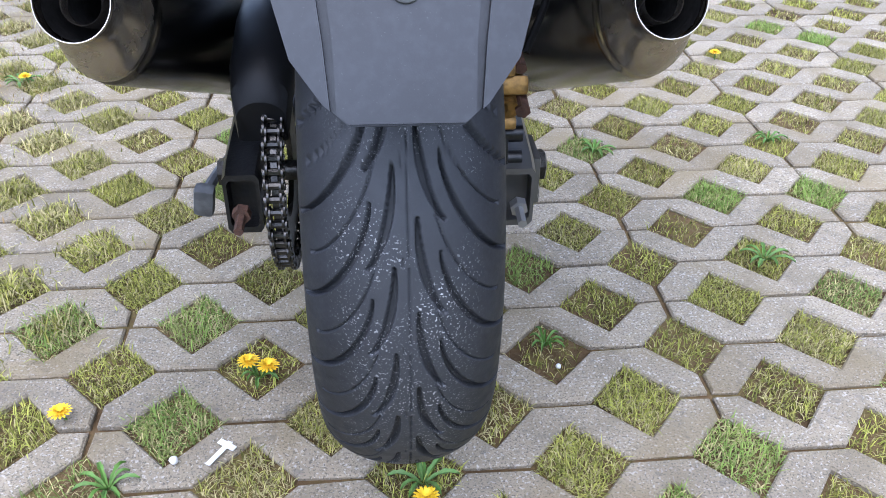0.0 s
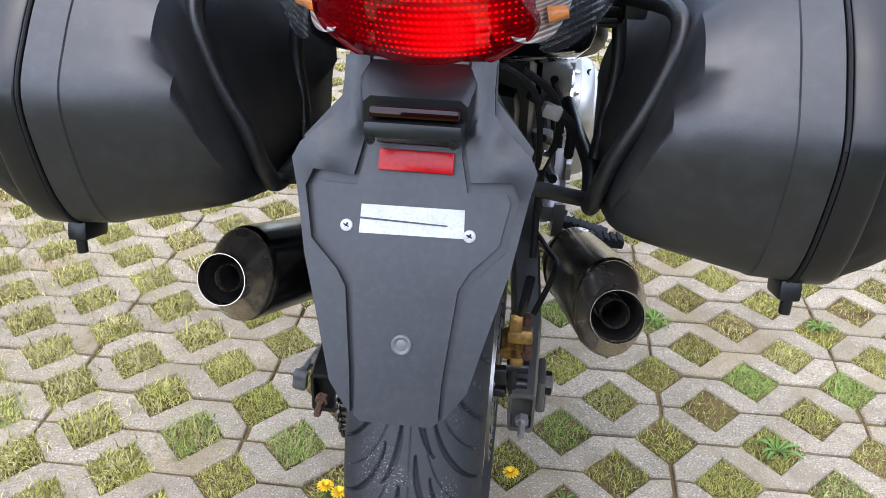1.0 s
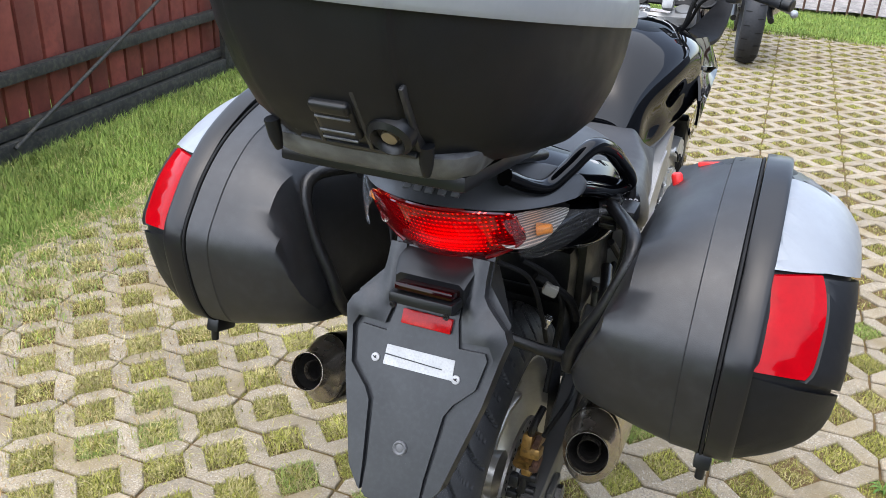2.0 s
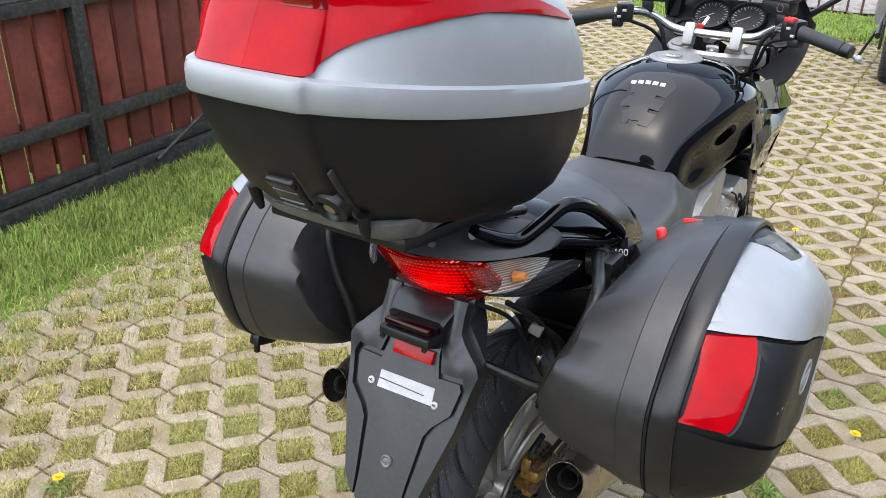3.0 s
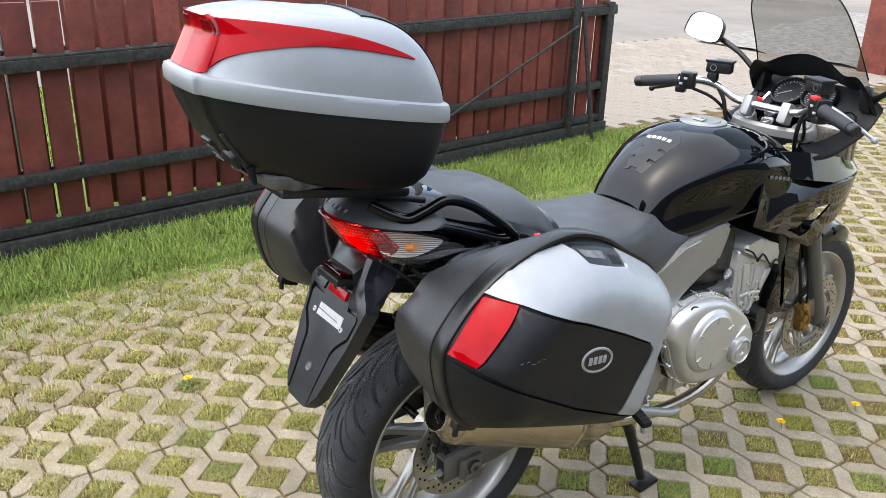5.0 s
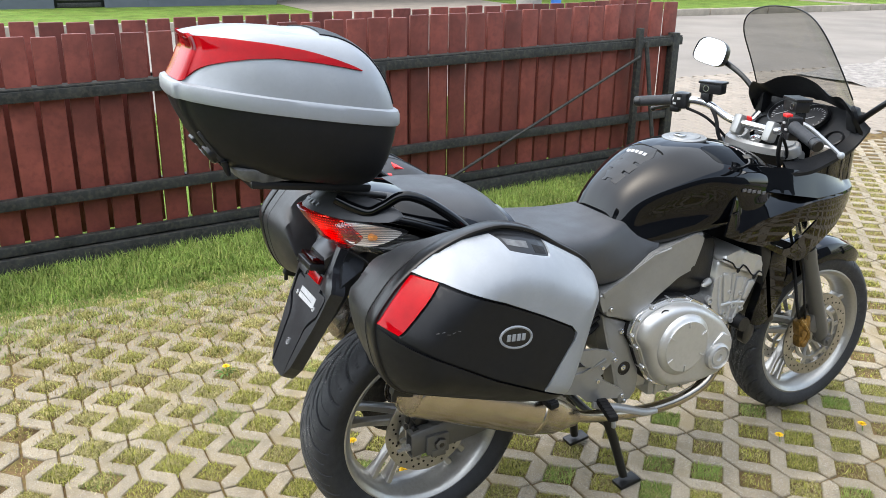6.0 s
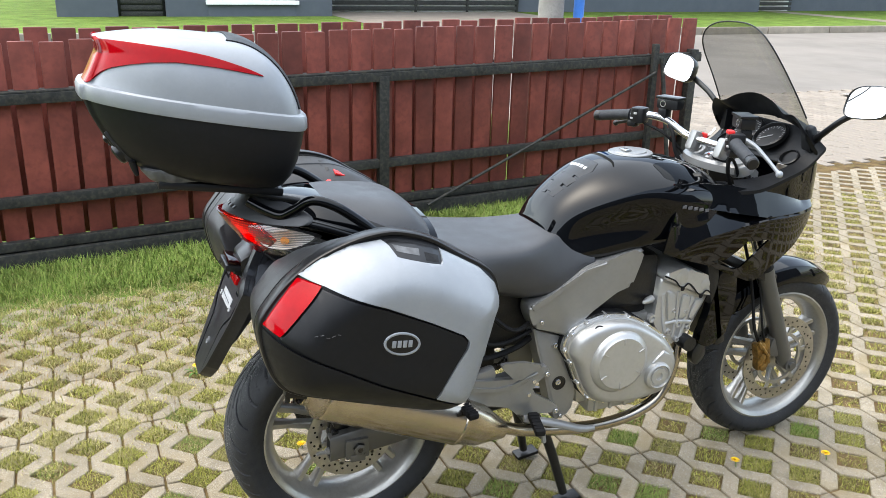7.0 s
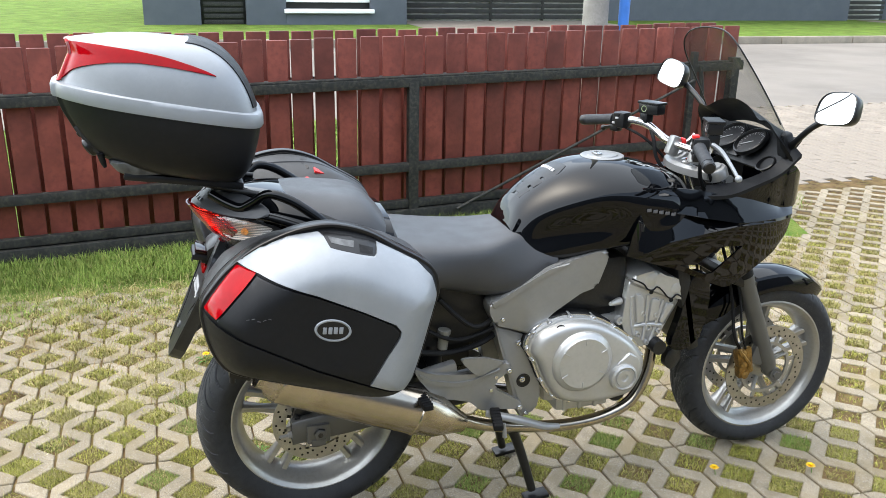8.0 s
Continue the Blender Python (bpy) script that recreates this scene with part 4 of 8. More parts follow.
def silencer(kind, s=1):
    def make():
        a, b = silencer_axis(s)
        d = (b - a).normalized()
        bm = B()
        if kind == "body":
            rows = [(0.0, .040, .056), (0.004, .0435, .060), (0.012, .0445, .061), (0.16, .047, .063), (0.30, .050, .064), (0.385, .050, .064), (0.388, .053, .066), (0.396, .053, .066), (0.40, .050, .062), (0.46, .050, .056), (0.51, .034, .036), (0.54, .026, .026)]
            rings(bm, [silencer_ring(a + d * q, d, x, z) for q, x, z in rows], cap=False)
        elif kind == "cap":
            rows = [(0.002, .041, .0565), (-0.004, .0425, .0585), (-0.009, .0415, .0575), (-0.024, .0365, .047), (-0.034, .0325, .036), (-0.040, .031, .032), (-0.054, .0305, .031)]
            rings(bm, [silencer_ring(a + d * q, d, x, z) for q, x, z in rows], cap=False)
        elif kind == "ring":
            rings(bm, [silencer_ring(a + d * (-0.055 + 0.0026 * math.sin(w)), d, 0.0305 + 0.0012 * math.cos(w), 0.031 + 0.0012 * math.cos(w), 40) for w in np.linspace(0, 2 * math.pi, 11)], cap=False)
        elif kind == "core":
            rings(bm, [silencer_ring(a + d * q, d, x, x) for q, x in ((0.01, .0172), (-0.040, .0172), (-0.0415, .0166), (-0.040, .0158), (-0.03, .0158))], cap=False)
        elif kind == "depth":
            rings(bm, [silencer_ring(a + d * q, d, x, x * 1.02) for q, x in ((-0.047, .0288), (-0.01, .028), (0.01, .0175), (0.011, .0174))], cap=False)
            rings(bm, [silencer_ring(a + d * q, d, x, x) for q, x in ((-0.03, .0156), (0.07, .0156), (0.071, .0005))], cap=False)
        elif kind == "rivet":
            rings(bm, [silencer_ring(a + d * -0.015 - Vector((0, 0, .0555)), d, x, x * 1.4, 10) for x in (0.0028, 0.002)])
        return bm
    return make


for s in (1, -1):
    flip = (lambda b: b) if s > 0 else mirror_x
    # the left silencer and pipe get a darker steel than the right
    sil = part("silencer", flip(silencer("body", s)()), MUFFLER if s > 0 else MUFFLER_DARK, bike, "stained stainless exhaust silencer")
    part("end_cap", flip(silencer("cap", s)()), CAP_STEEL, sil, "brown-stained silencer end cap")
    part("outlet_ring", flip(silencer("ring", s)()), MUFFLER, sil, "polished outlet ring")
    part("outlet_core", flip(silencer("core", s)()), CAP_STEEL, sil, "sooty inner pipe")
    part("outlet_depth", flip(silencer("depth", s)()), SOOT, sil, "black soot in the outlet")
    # flat black disc on the cap, coloured as the shade in a drain hole
    part("drain_hole", flip(silencer("rivet", s)()), SOOT, sil)
    bm = B()
    tube(bm, [(0.16, 0.37, 0.335), (0.14, 0.47, 0.285), (0.12, 0.62, 0.245), (0.115, 0.75, 0.23), (0.11, 0.87, 0.24), (0.10, 0.96, 0.275), (0.09, 1.01, 0.36), (0.075, 1.03, 0.46)], 0.0175, 14)
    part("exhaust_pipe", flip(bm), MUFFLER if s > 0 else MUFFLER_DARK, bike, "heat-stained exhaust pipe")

# rear mudguard with reflector and number lamp
def guard_y(z):
    return -0.287 - 0.48 * (0.726 - z)


def guard(u, v, d):
    return Vector((u, guard_y(v) + 0.9 * d, v - 0.43 * d))


def symmetric(half):
    return [(x, z) for x, z in half] + [(-x, z) for x, z in reversed(half) if x > 1e-6]


def shoulder(u, v, d):
    """The carrier's border swells at the shoulders and along the neck."""
    s = math.exp(-((abs(u) - 0.085) / 0.026) ** 2 - ((v - 0.784) / 0.024) ** 2)
    n = math.exp(-((abs(u) - 0.058) / 0.010) ** 2) * min(1, max(0, (v - 0.79) / 0.02))
    return guard(u, v, d - 0.007 * s - 0.005 * n)


half = [(0.0, 0.558), (0.034, 0.558), (0.046, 0.568), (0.066, 0.592), (0.080, 0.64), (0.098, 0.70), (0.109, 0.757), (0.115, 0.780), (0.108, 0.793), (0.080, 0.816), (0.072, 0.826), (0.070, 0.846), (0.070, 0.868), (0.0, 0.868)]
mudguard = part("mudguard", sheet(symmetric(half), lambda u, v, d: guard(u, v, d + 0.008), 0.024, 0.03), GREYPLASTIC, bike, "grey-black plastic number plate carrier")
bm = B()
prof = [(0.565, 0.034, 0.05), (0.605, 0.066, 0.07), (0.68, 0.086, 0.085), (0.735, 0.098, 0.09), (0.780, 0.110, 0.09), (0.82, 0.072, 0.10), (0.87, 0.070, 0.11)]
rings(bm, [[(-w, guard_y(z) + 0.026, z + 0.012), (-w * 0.7, guard_y(z) + dpt, z + 0.03), (w * 0.7, guard_y(z) + dpt, z + 0.03), (w, guard_y(z) + 0.026, z + 0.012)] for z, w, dpt in prof])
part("side_web", bm, GREYPLASTIC, mudguard)
rim_half = [(0.044, 0.566), (0.047, 0.60), (0.0565, 0.674), (0.0655, 0.688), (0.092, 0.713), (0.1005, 0.757), (0.093, 0.7715), (0.055, 0.769), (0.047, 0.80), (0.047, 0.868),
            (0.070, 0.868), (0.070, 0.846), (0.072, 0.826), (0.080, 0.816), (0.108, 0.793), (0.115, 0.780), (0.109, 0.757), (0.098, 0.70), (0.080, 0.64), (0.066, 0.592), (0.048, 0.569)]
for s in (1, -1):
    part("border", sheet([(s * x, z) for x, z in rim_half], shoulder, 0.010, 0.006), GREYPLASTIC, mudguard, angle=40)
half = [(0.0, 0.559), (0.034, 0.559), (0.0405, 0.564), (0.0415, 0.60), (0.050, 0.678), (0.0595, 0.694), (0.085, 0.718), (0.0925, 0.754), (0.088, 0.762), (0.052, 0.7605), (0.0445, 0.79), (0.0445, 0.868), (0.0, 0.868)]
part("raised_panel", sheet(symmetric(half), lambda u, v, d: guard(u, v, d + 0.001), 0.012, 0.03), GREYPLASTIC, mudguard)
part("label", sheet([(-0.047, 0.7205), (-0.046, 0.745), (0.051, 0.746), (0.052, 0.722)], lambda u, v, d: guard(u, v, d + 0.0002), 0.001, 0.03), STICKER, mudguard, "worn white sticker with a slit")
part("slit", sheet([(-0.047, 0.7325), (-0.047, 0.7342), (0.036, 0.7322), (0.036, 0.731)], lambda u, v, d: guard(u, v, d - 0.0005), 0.0004, 0.03), GREYPLASTIC, mudguard)
for x, z in ((-0.059, 0.726), (0.057, 0.7245)):
    bm = B()
    lathe(bm, [(0, 0.0060), (0.002, 0.0058), (0.003, 0.0045), (0.003, 0)], guard(x, z, 0.001), (0, -0.9, 0.43), 18)
    sc = part("screw", bm, STICKER, mudguard, "pale capped screw")
    bm = B()
    for q in (0, 90):
        box(bm, guard(x, z, -0.0022), (0.006, 0.0008, 0.0013), 0, turn(-25, 30 + q, 0))
    part("slot", bm, BLACKMETAL, sc)
bm = B()
lathe(bm, [(0, 0.0100), (0.003, 0.0095), (0.004, 0.008), (0.002, 0.0055), (0.003, 0.004), (0.003, 0)], guard(0.001, 0.628, 0.001), (0, -0.9, 0.43), 20)
part("bolt", bm, SCUFFED, mudguard, "grey cupped plastic plug")
bm = B()
box(bm, (0.003, -0.260, 0.8185), (0.088, 0.058, 0.015), 0.004, turn(-10))
box(bm, (0.003, -0.246, 0.806), (0.074, 0.040, 0.022), 0.004, turn(-24))
lamp = part("number_lamp", bm, PLASTIC_SMOOTH, mudguard, "black number plate lamp")
bm = B()
box(bm, (0.003, -0.256, 0.8305), (0.080, 0.050, 0.010), 0.003, turn(-16))
part("lens", bm, RED_DARK, lamp, "dark red lamp glass")
for x in (-0.034, 0.040):
    bm = B()
    lathe(bm, [(0, 0.0042), (0.003, 0.0042), (0.003, 0.003), (0.001, 0.002), (0.001, 0)], (x, -0.288, 0.8145), (0, -1, -0.1), 12)
    part("screw", bm, BLACKMETAL, lamp)
bm = B()
rings(bm, [[(sx * w, y, z) for sx, z in ((-1, z1), (-0.86, z1 + 0.006), (0.86, z1 + 0.006), (1, z1), (1, z0), (-1, z0))] for y, w, z1, z0 in ((-0.185, 0.062, 0.868, 0.83), (-0.215, 0.058, 0.862, 0.828), (-0.246, 0.050, 0.842, 0.815), (-0.252, 0.048, 0.836, 0.812))])
part("lamp_hood", bm, PLASTIC_SMOOTH, lamp, "satin black hood over the number lamp")
bm = B()
box(bm, guard(0.003, 0.7835, -0.002), (0.070, 0.007, 0.020), 0.0015, turn(-25.6))
part("reflector", bm, RED_DEEP, mudguard, "red rear reflector")

for pts, r in (([(0.075, -0.20, 0.86), (0.105, -0.15, 0.82), (0.115, -0.10, 0.74), (0.112, -0.04, 0.66)], 0.0035), ([(0.09, -0.14, 0.84), (0.125, -0.10, 0.80), (0.135, -0.06, 0.74), (0.12, 0.0, 0.66), (0.118, -0.03, 0.56)], 0.0045), ([(0.10, -0.10, 0.80), (0.145, -0.07, 0.76), (0.15, -0.02, 0.70)], 0.006)):
    bm = B()
    tube(bm, pts, r, 8)
    part("cable", bm, RUBBER_DARK, bike)
bm = B()
box(bm, (0.124, -0.10, 0.783), (0.022, 0.016, 0.016), 0.004, turn(0, 20, 10))
part("connector", bm, MILKY, bike, "milky cable connector")
bm = B()
box(bm, (0.118, -0.075, 0.715), (0.012, 0.012, 0.022), 0.003, turn(15, 20, 0))
part("cable_clip", bm, CHROME, bike)

# tail: lamp, indicators, cowl, grab rails
def lamp_optics():
    """The lamp's inside: red reflector with rows of small optics, lit by the bulb behind its middle."""
    m = RED_LENS.copy()
    m.name = "lit_lamp_optics"
    nt = m.node_tree
    b = nt.nodes["Principled BSDF"]

    def remap(src, a, z, lo, hi, smooth=False):
        r = nt.nodes.new("ShaderNodeMapRange")
        if smooth:
            r.interpolation_type = "SMOOTHERSTEP"
        for key, v in (("From Min", a), ("From Max", z), ("To Min", lo), ("To Max", hi)):
            r.inputs[key].default_value = v
        nt.links.new(src, r.inputs["Value"])
        return r.outputs["Result"]

    def op(kind, a, c):
        q = nt.nodes.new("ShaderNodeMath")
        q.operation = kind
        for k, v in enumerate((a, c)):
            if isinstance(v, float):
                q.inputs[k].default_value = v
            else:
                nt.links.new(v, q.inputs[k])
        return q.outputs[0]

    tc, sep = nt.nodes.new("ShaderNodeTexCoord"), nt.nodes.new("ShaderNodeSeparateXYZ")
    nt.links.new(tc.outputs["Object"], sep.inputs[0])
    dist = nt.nodes.new("ShaderNodeVectorMath")
    dist.operation = "DISTANCE"
    dist.inputs[1].default_value = (0.024, -0.235, 0.900)
    nt.links.new(tc.outputs["Object"], dist.inputs[0])
    glow = remap(dist.outputs["Value"], 0.0, 0.070, 1.15, 0.015, True)
    rows_ = op("SINE", op("MULTIPLY", sep.outputs["Z"], 2 * math.pi / 0.0075), 0.0)
    cols_ = op("SINE", op("MULTIPLY", sep.outputs["X"], 2 * math.pi / 0.0055), 0.0)
    dots = op("MULTIPLY", remap(rows_, 0.45, 0.95, 0.0, 1.0), remap(cols_, 0.1, 0.9, 0.0, 1.0))
    wide = remap(dist.outputs["Value"], 0.02, 0.105, 1.0, 0.05, True)
    lines = remap(rows_, -1.0, 1.0, 0.55, 1.25)
    total = op("ADD", op("MULTIPLY", glow, lines), op("MULTIPLY", op("MULTIPLY", dots, wide), 4.0))
    nt.links.new(total, b.inputs["Emission Strength"])
    b.inputs["Emission Color"].default_value = (1.0, 0.045, 0.03, 1)
    return m


def lens_place(u, v, d):
    bulge = 0.010 * math.sin(math.pi * min(1, max(0, (v - 0.85) / 0.11))) ** 0.7
    fold = 0.004 * math.exp(-((v - 0.884) / 0.006) ** 2)
    return Vector((u, -0.288 - bulge - fold + 0.80 * (0.952 - v) + 6.0 * u * u + d, v))


half = [(0.0, 0.858), (0.04, 0.860), (0.07, 0.868), (0.092, 0.882), (0.104, 0.896), (0.101, 0.918), (0.096, 0.939), (0.07, 0.948), (0.035, 0.954), (0.0, 0.955)]
half = [(p.x, p.y) for p in curve([(x, z, 0) for x, z in half], 4)]
tail_lamp = part("tail_lamp", sheet(symmetric(half), lens_place, 0.004, 0.006), RED_GLASS, bike, "lit red tail lamp lens", 60)
inner_half = [(x * 0.97, 0.905 + (z - 0.905) * 0.95) for x, z in half]
part("lamp_optics", sheet(symmetric(inner_half), lambda u, v, d: lens_place(u, v, d + 0.011), 0.006, 0.012), lamp_optics(), tail_lamp, "rows of glowing red optics")
bm = B()
for s in (1, -1):
    lip = [lens_place(s * x, z, -0.0008) for x, z in half[:20]]
    tube(bm, lip, 0.0022, 6, 1)
part("lens_lip", bm, RED_LENS, tail_lamp, "dark red lens lip")


def ind_x(y):
    k = max(0.0, (-0.03 - y) / 0.19)
    return 0.176 - 0.078 * k ** 1.7


IND = [(-0.238, 0.934), (-0.21, 0.940), (-0.182, 0.938), (-0.13, 0.925), (-0.075, 0.908), (-0.117, 0.888), (-0.158, 0.873), (-0.195, 0.873), (-0.214, 0.884), (-0.228, 0.91)]


def indicator(depth, shrink=1.0, thick=0.0025):
    def make():
        o = [(-0.165 + (y + 0.165) * shrink, 0.906 + (z - 0.906) * shrink) for y, z in smooth_loop(IND, 3)]
        return sheet(o, lambda u, v, d: Vector((ind_x(u) + 0.012 * math.sin(math.pi * min(1, max(0, (v - 0.865) / 0.08))) - d - depth, u, v)), thick, 0.008)
    return make


def smooth_loop(pts, n=4):
    return [(p.x, p.y) for p in curve([(a, b, 0) for a, b in pts], n, True)]


def bowl():
    o = smooth_loop([(-0.226, 0.930), (-0.19, 0.932), (-0.15, 0.927), (-0.105, 0.914), (-0.098, 0.906), (-0.115, 0.894), (-0.155, 0.880), (-0.19, 0.880), (-0.212, 0.892)], 3)
    return sheet(o, lambda u, v, d: Vector((ind_x(u) - 0.016 - 0.010 * math.sin(math.pi * min(1, max(0, (v - 0.875) / 0.06))) - d, u, v)), 0.002, 0.010)


for s in (1, -1):
    flip = (lambda b: b) if s > 0 else mirror_x
    ind = part("indicator", flip(indicator(0.0)()), CLEAR, bike, "ribbed clear indicator lens with an amber bulb")
    part("lamp_bowl", flip(bowl()), FLUTED, ind, "fluted bright reflector bowl")
    part("housing", flip(indicator(0.047, 0.97)()), BLACKMETAL, ind)
    bm = B()
    rod(bm, (0.112, -0.162, 0.900), (0.131, -0.160, 0.904), 0.009, 0.006)
    part("bulb", flip(bm), AMBER, ind, "amber bulb")
    for k in range(7):
        z = 0.882 + 0.0075 * k
        y0 = float(np.interp(z, (0.882, 0.90, 0.93), (-0.212, -0.225, -0.228)))
        y1 = float(np.interp(z, (0.882, 0.905, 0.93), (-0.142, -0.09, -0.155)))
        bm = B()
        tube(bm, [(ind_x(y) + 0.012 * math.sin(math.pi * min(1, max(0, (z - 0.865) / 0.08))) - 0.0035, y, z + 0.002 * math.sin((y + 0.2) * 20)) for y in np.linspace(y0, y1, 6)], 0.0012, 6, 2)
        part("flute", flip(bm), CLEAR, ind)


def loft_y(rows, n=24, mid=10):
    """Skin along y through mirrored half sections [(x, z), ...], from top centre to bottom centre."""
    ys = [r[0] for r in rows]
    halves = [[Vector((x, z, 0)) for x, z in r[1]] for r in rows]
    m = len(halves[0])
    tracks = [curve([(h[i].x, y, h[i].y) for y, h in zip(ys, halves)], mid) for i in range(m)]
    out = []
    for k in range(len(tracks[0])):
        sec = curve([t[k] for t in tracks], max(2, n // m))
        full = sec + [Vector((-p.x, p.y, p.z)) for p in reversed(sec) if abs(p.x) > 1e-5]
        out.append(full)
    bm = B()
    rings(bm, out)
    return bm


cowl = [(-0.235, [(0, 0.965), (0.02, 0.962), (0.03, 0.955), (0.03, 0.945), (0, 0.942)]),
        (-0.20, [(0, 0.980), (0.04, 0.975), (0.075, 0.957), (0.078, 0.940), (0, 0.935)]),
        (-0.14, [(0, 0.990), (0.06, 0.985), (0.100, 0.968), (0.110, 0.938), (0, 0.93)]),
        (-0.06, [(0, 0.985), (0.09, 0.98), (0.142, 0.955), (0.152, 0.922), (0, 0.91)]),
        (0.06, [(0, 0.955), (0.10, 0.95), (0.168, 0.925), (0.172, 0.865), (0, 0.85)]),
        (0.20, [(0, 0.92), (0.10, 0.91), (0.160, 0.88), (0.165, 0.82), (0, 0.80)])]
part("tail_cowl", loft_y(cowl), GLOSS, bike, "gloss black tail fairing")
under = [(-0.200, [(0, 0.93), (0.03, 0.92), (0.045, 0.89), (0.04, 0.868), (0, 0.862)]),
         (-0.14, [(0, 0.90), (0.075, 0.888), (0.100, 0.872), (0.095, 0.850), (0, 0.838)]),
         (-0.05, [(0, 0.89), (0.115, 0.895), (0.146, 0.876), (0.140, 0.830), (0, 0.81)]),
         (0.06, [(0, 0.88), (0.14, 0.885), (0.170, 0.86), (0.150, 0.795), (0, 0.78)]),
         (0.22, [(0, 0.85), (0.13, 0.84), (0.160, 0.81), (0.140, 0.75), (0, 0.74)])]
part("tail_undertray", loft_y(under), GLOSS, bike, "gloss black tail side panel")


def tail_top(u, v, d):
    return Vector((u, -0.283 + 1.5 * (v - 0.949) + 6.0 * u * u + d, v + 0.006 - 0.25 * abs(u) ** 1.5))


half = [(p.x, p.y) for p in curve([(0.0, 0.951, 0), (0.05, 0.951, 0), (0.10, 0.949, 0), (0.135, 0.950, 0), (0.158, 0.955, 0), (0.150, 0.972, 0), (0.11, 0.988, 0), (0.05, 0.993, 0), (0.0, 0.994, 0)], 3)]
tail_panel = part("tail_panel", sheet(symmetric(half), tail_top, 0.008, 0.012), SEAT, bike, "satin black panel over the tail lamp", 60)
bm = B()
for k in range(5):
    u = -0.032 + 0.016 * k
    box(bm, tail_top(u, 0.9625, -0.0008), (0.0105, 0.003, 0.0085), 0.0008, turn(-56))
part("maker_mark", bm, DECAL, tail_panel, "dull silver lettering bars")


def grab():
    bm = B()
    tube(bm, [(0.085, -0.235, 0.992), (0.103, -0.20, 0.972), (0.120, -0.168, 0.963), (0.138, -0.138, 0.980), (0.157, -0.105, 1.002), (0.171, -0.06, 0.990), (0.182, -0.01, 0.957), (0.190, 0.030, 0.924), (0.188, 0.042, 0.908), (0.172, 0.01, 0.905), (0.152, -0.08, 0.935), (0.132, -0.14, 0.950)], 0.0115, 12, 8)
    return bm


both(grab, "grab_rail", GLOSS, label="gloss black pillion grab rail")

# seat, tank, side covers
pillion = [(-0.16, [(0, 0.965), (0.06, 0.962), (0.105, 0.945), (0.11, 0.93), (0, 0.925)]),
           (-0.06, [(0, 0.985), (0.08, 0.98), (0.135, 0.955), (0.14, 0.93), (0, 0.92)]),
           (0.05, [(0, 0.978), (0.09, 0.974), (0.15, 0.945), (0.155, 0.905), (0, 0.88)]),
           (0.14, [(0, 0.962), (0.09, 0.956), (0.155, 0.925), (0.16, 0.87), (0, 0.84)]),
           (0.20, [(0, 0.905), (0.09, 0.898), (0.155, 0.87), (0.16, 0.82), (0, 0.80)]),
           (0.225, [(0, 0.86), (0.08, 0.855), (0.15, 0.83), (0.155, 0.80), (0, 0.79)])]
part("pillion_seat", loft_y(pillion, 30, 6), SEAT, bike, "black vinyl pillion seat")
rider = [(0.185, [(0, 0.865), (0.10, 0.862), (0.165, 0.84), (0.170, 0.79), (0, 0.77)]),
         (0.26, [(0, 0.852), (0.11, 0.85), (0.180, 0.825), (0.185, 0.745), (0, 0.73)]),
         (0.36, [(0, 0.838), (0.11, 0.836), (0.172, 0.812), (0.160, 0.715), (0, 0.69)]),
         (0.46, [(0, 0.832), (0.10, 0.83), (0.158, 0.806), (0.150, 0.690), (0, 0.66)]),
         (0.55, [(0, 0.843), (0.08, 0.84), (0.125, 0.815), (0.155, 0.695), (0, 0.69)]),
         (0.62, [(0, 0.865), (0.06, 0.858), (0.105, 0.825), (0.145, 0.735), (0, 0.72)]),
         (0.665, [(0, 0.85), (0.05, 0.843), (0.10, 0.81), (0.138, 0.755), (0, 0.74)])]
part("rider_seat", loft_y(rider, 30, 6), SEAT, bike, "black vinyl rider seat")
tank = [(0.545, [(0, 0.848), (0.05, 0.846), (0.085, 0.832), (0.098, 0.80), (0.10, 0.765), (0, 0.76)]),
        (0.575, [(0, 0.905), (0.06, 0.898), (0.10, 0.868), (0.118, 0.81), (0.12, 0.765), (0, 0.76)]),
        (0.63, [(0, 0.952), (0.07, 0.944), (0.124, 0.900), (0.122, 0.83), (0.126, 0.765), (0, 0.76)]),
        (0.70, [(0, 0.992), (0.08, 0.982), (0.152, 0.930), (0.142, 0.85), (0.140, 0.77), (0, 0.76)]),
        (0.78, [(0, 1.014), (0.085, 1.004), (0.172, 0.950), (0.158, 0.86), (0.150, 0.785), (0, 0.77)]),
        (0.88, [(0, 1.016), (0.09, 1.006), (0.178, 0.955), (0.188, 0.88), (0.165, 0.80), (0, 0.78)]),
        (0.98, [(0, 0.998), (0.09, 0.988), (0.165, 0.945), (0.185, 0.89), (0.175, 0.81), (0, 0.79)]),
        (1.06, [(0, 0.965), (0.08, 0.958), (0.145, 0.925), (0.165, 0.88), (0.15, 0.82), (0, 0.80)]),
        (1.09, [(0, 0.925), (0.06, 0.922), (0.11, 0.90), (0.13, 0.87), (0.12, 0.83), (0, 0.82)])]
fuel_tank = part("fuel_tank", loft_y(tank, 36, 8), GLOSS, bike, "gloss black fuel tank", 60)
bm = B()
lathe(bm, [(-0.01, 0.062), (0.004, 0.062), (0.006, 0.058), (0.005, 0.046), (0.008, 0.044), (0.009, 0.0)], (-0.008, 0.852, 1.013), (0, -0.02, 1), 40)
cap = part("filler_cap", bm, ALU, fuel_tank, "brushed steel fuel filler cap")
bm = B()
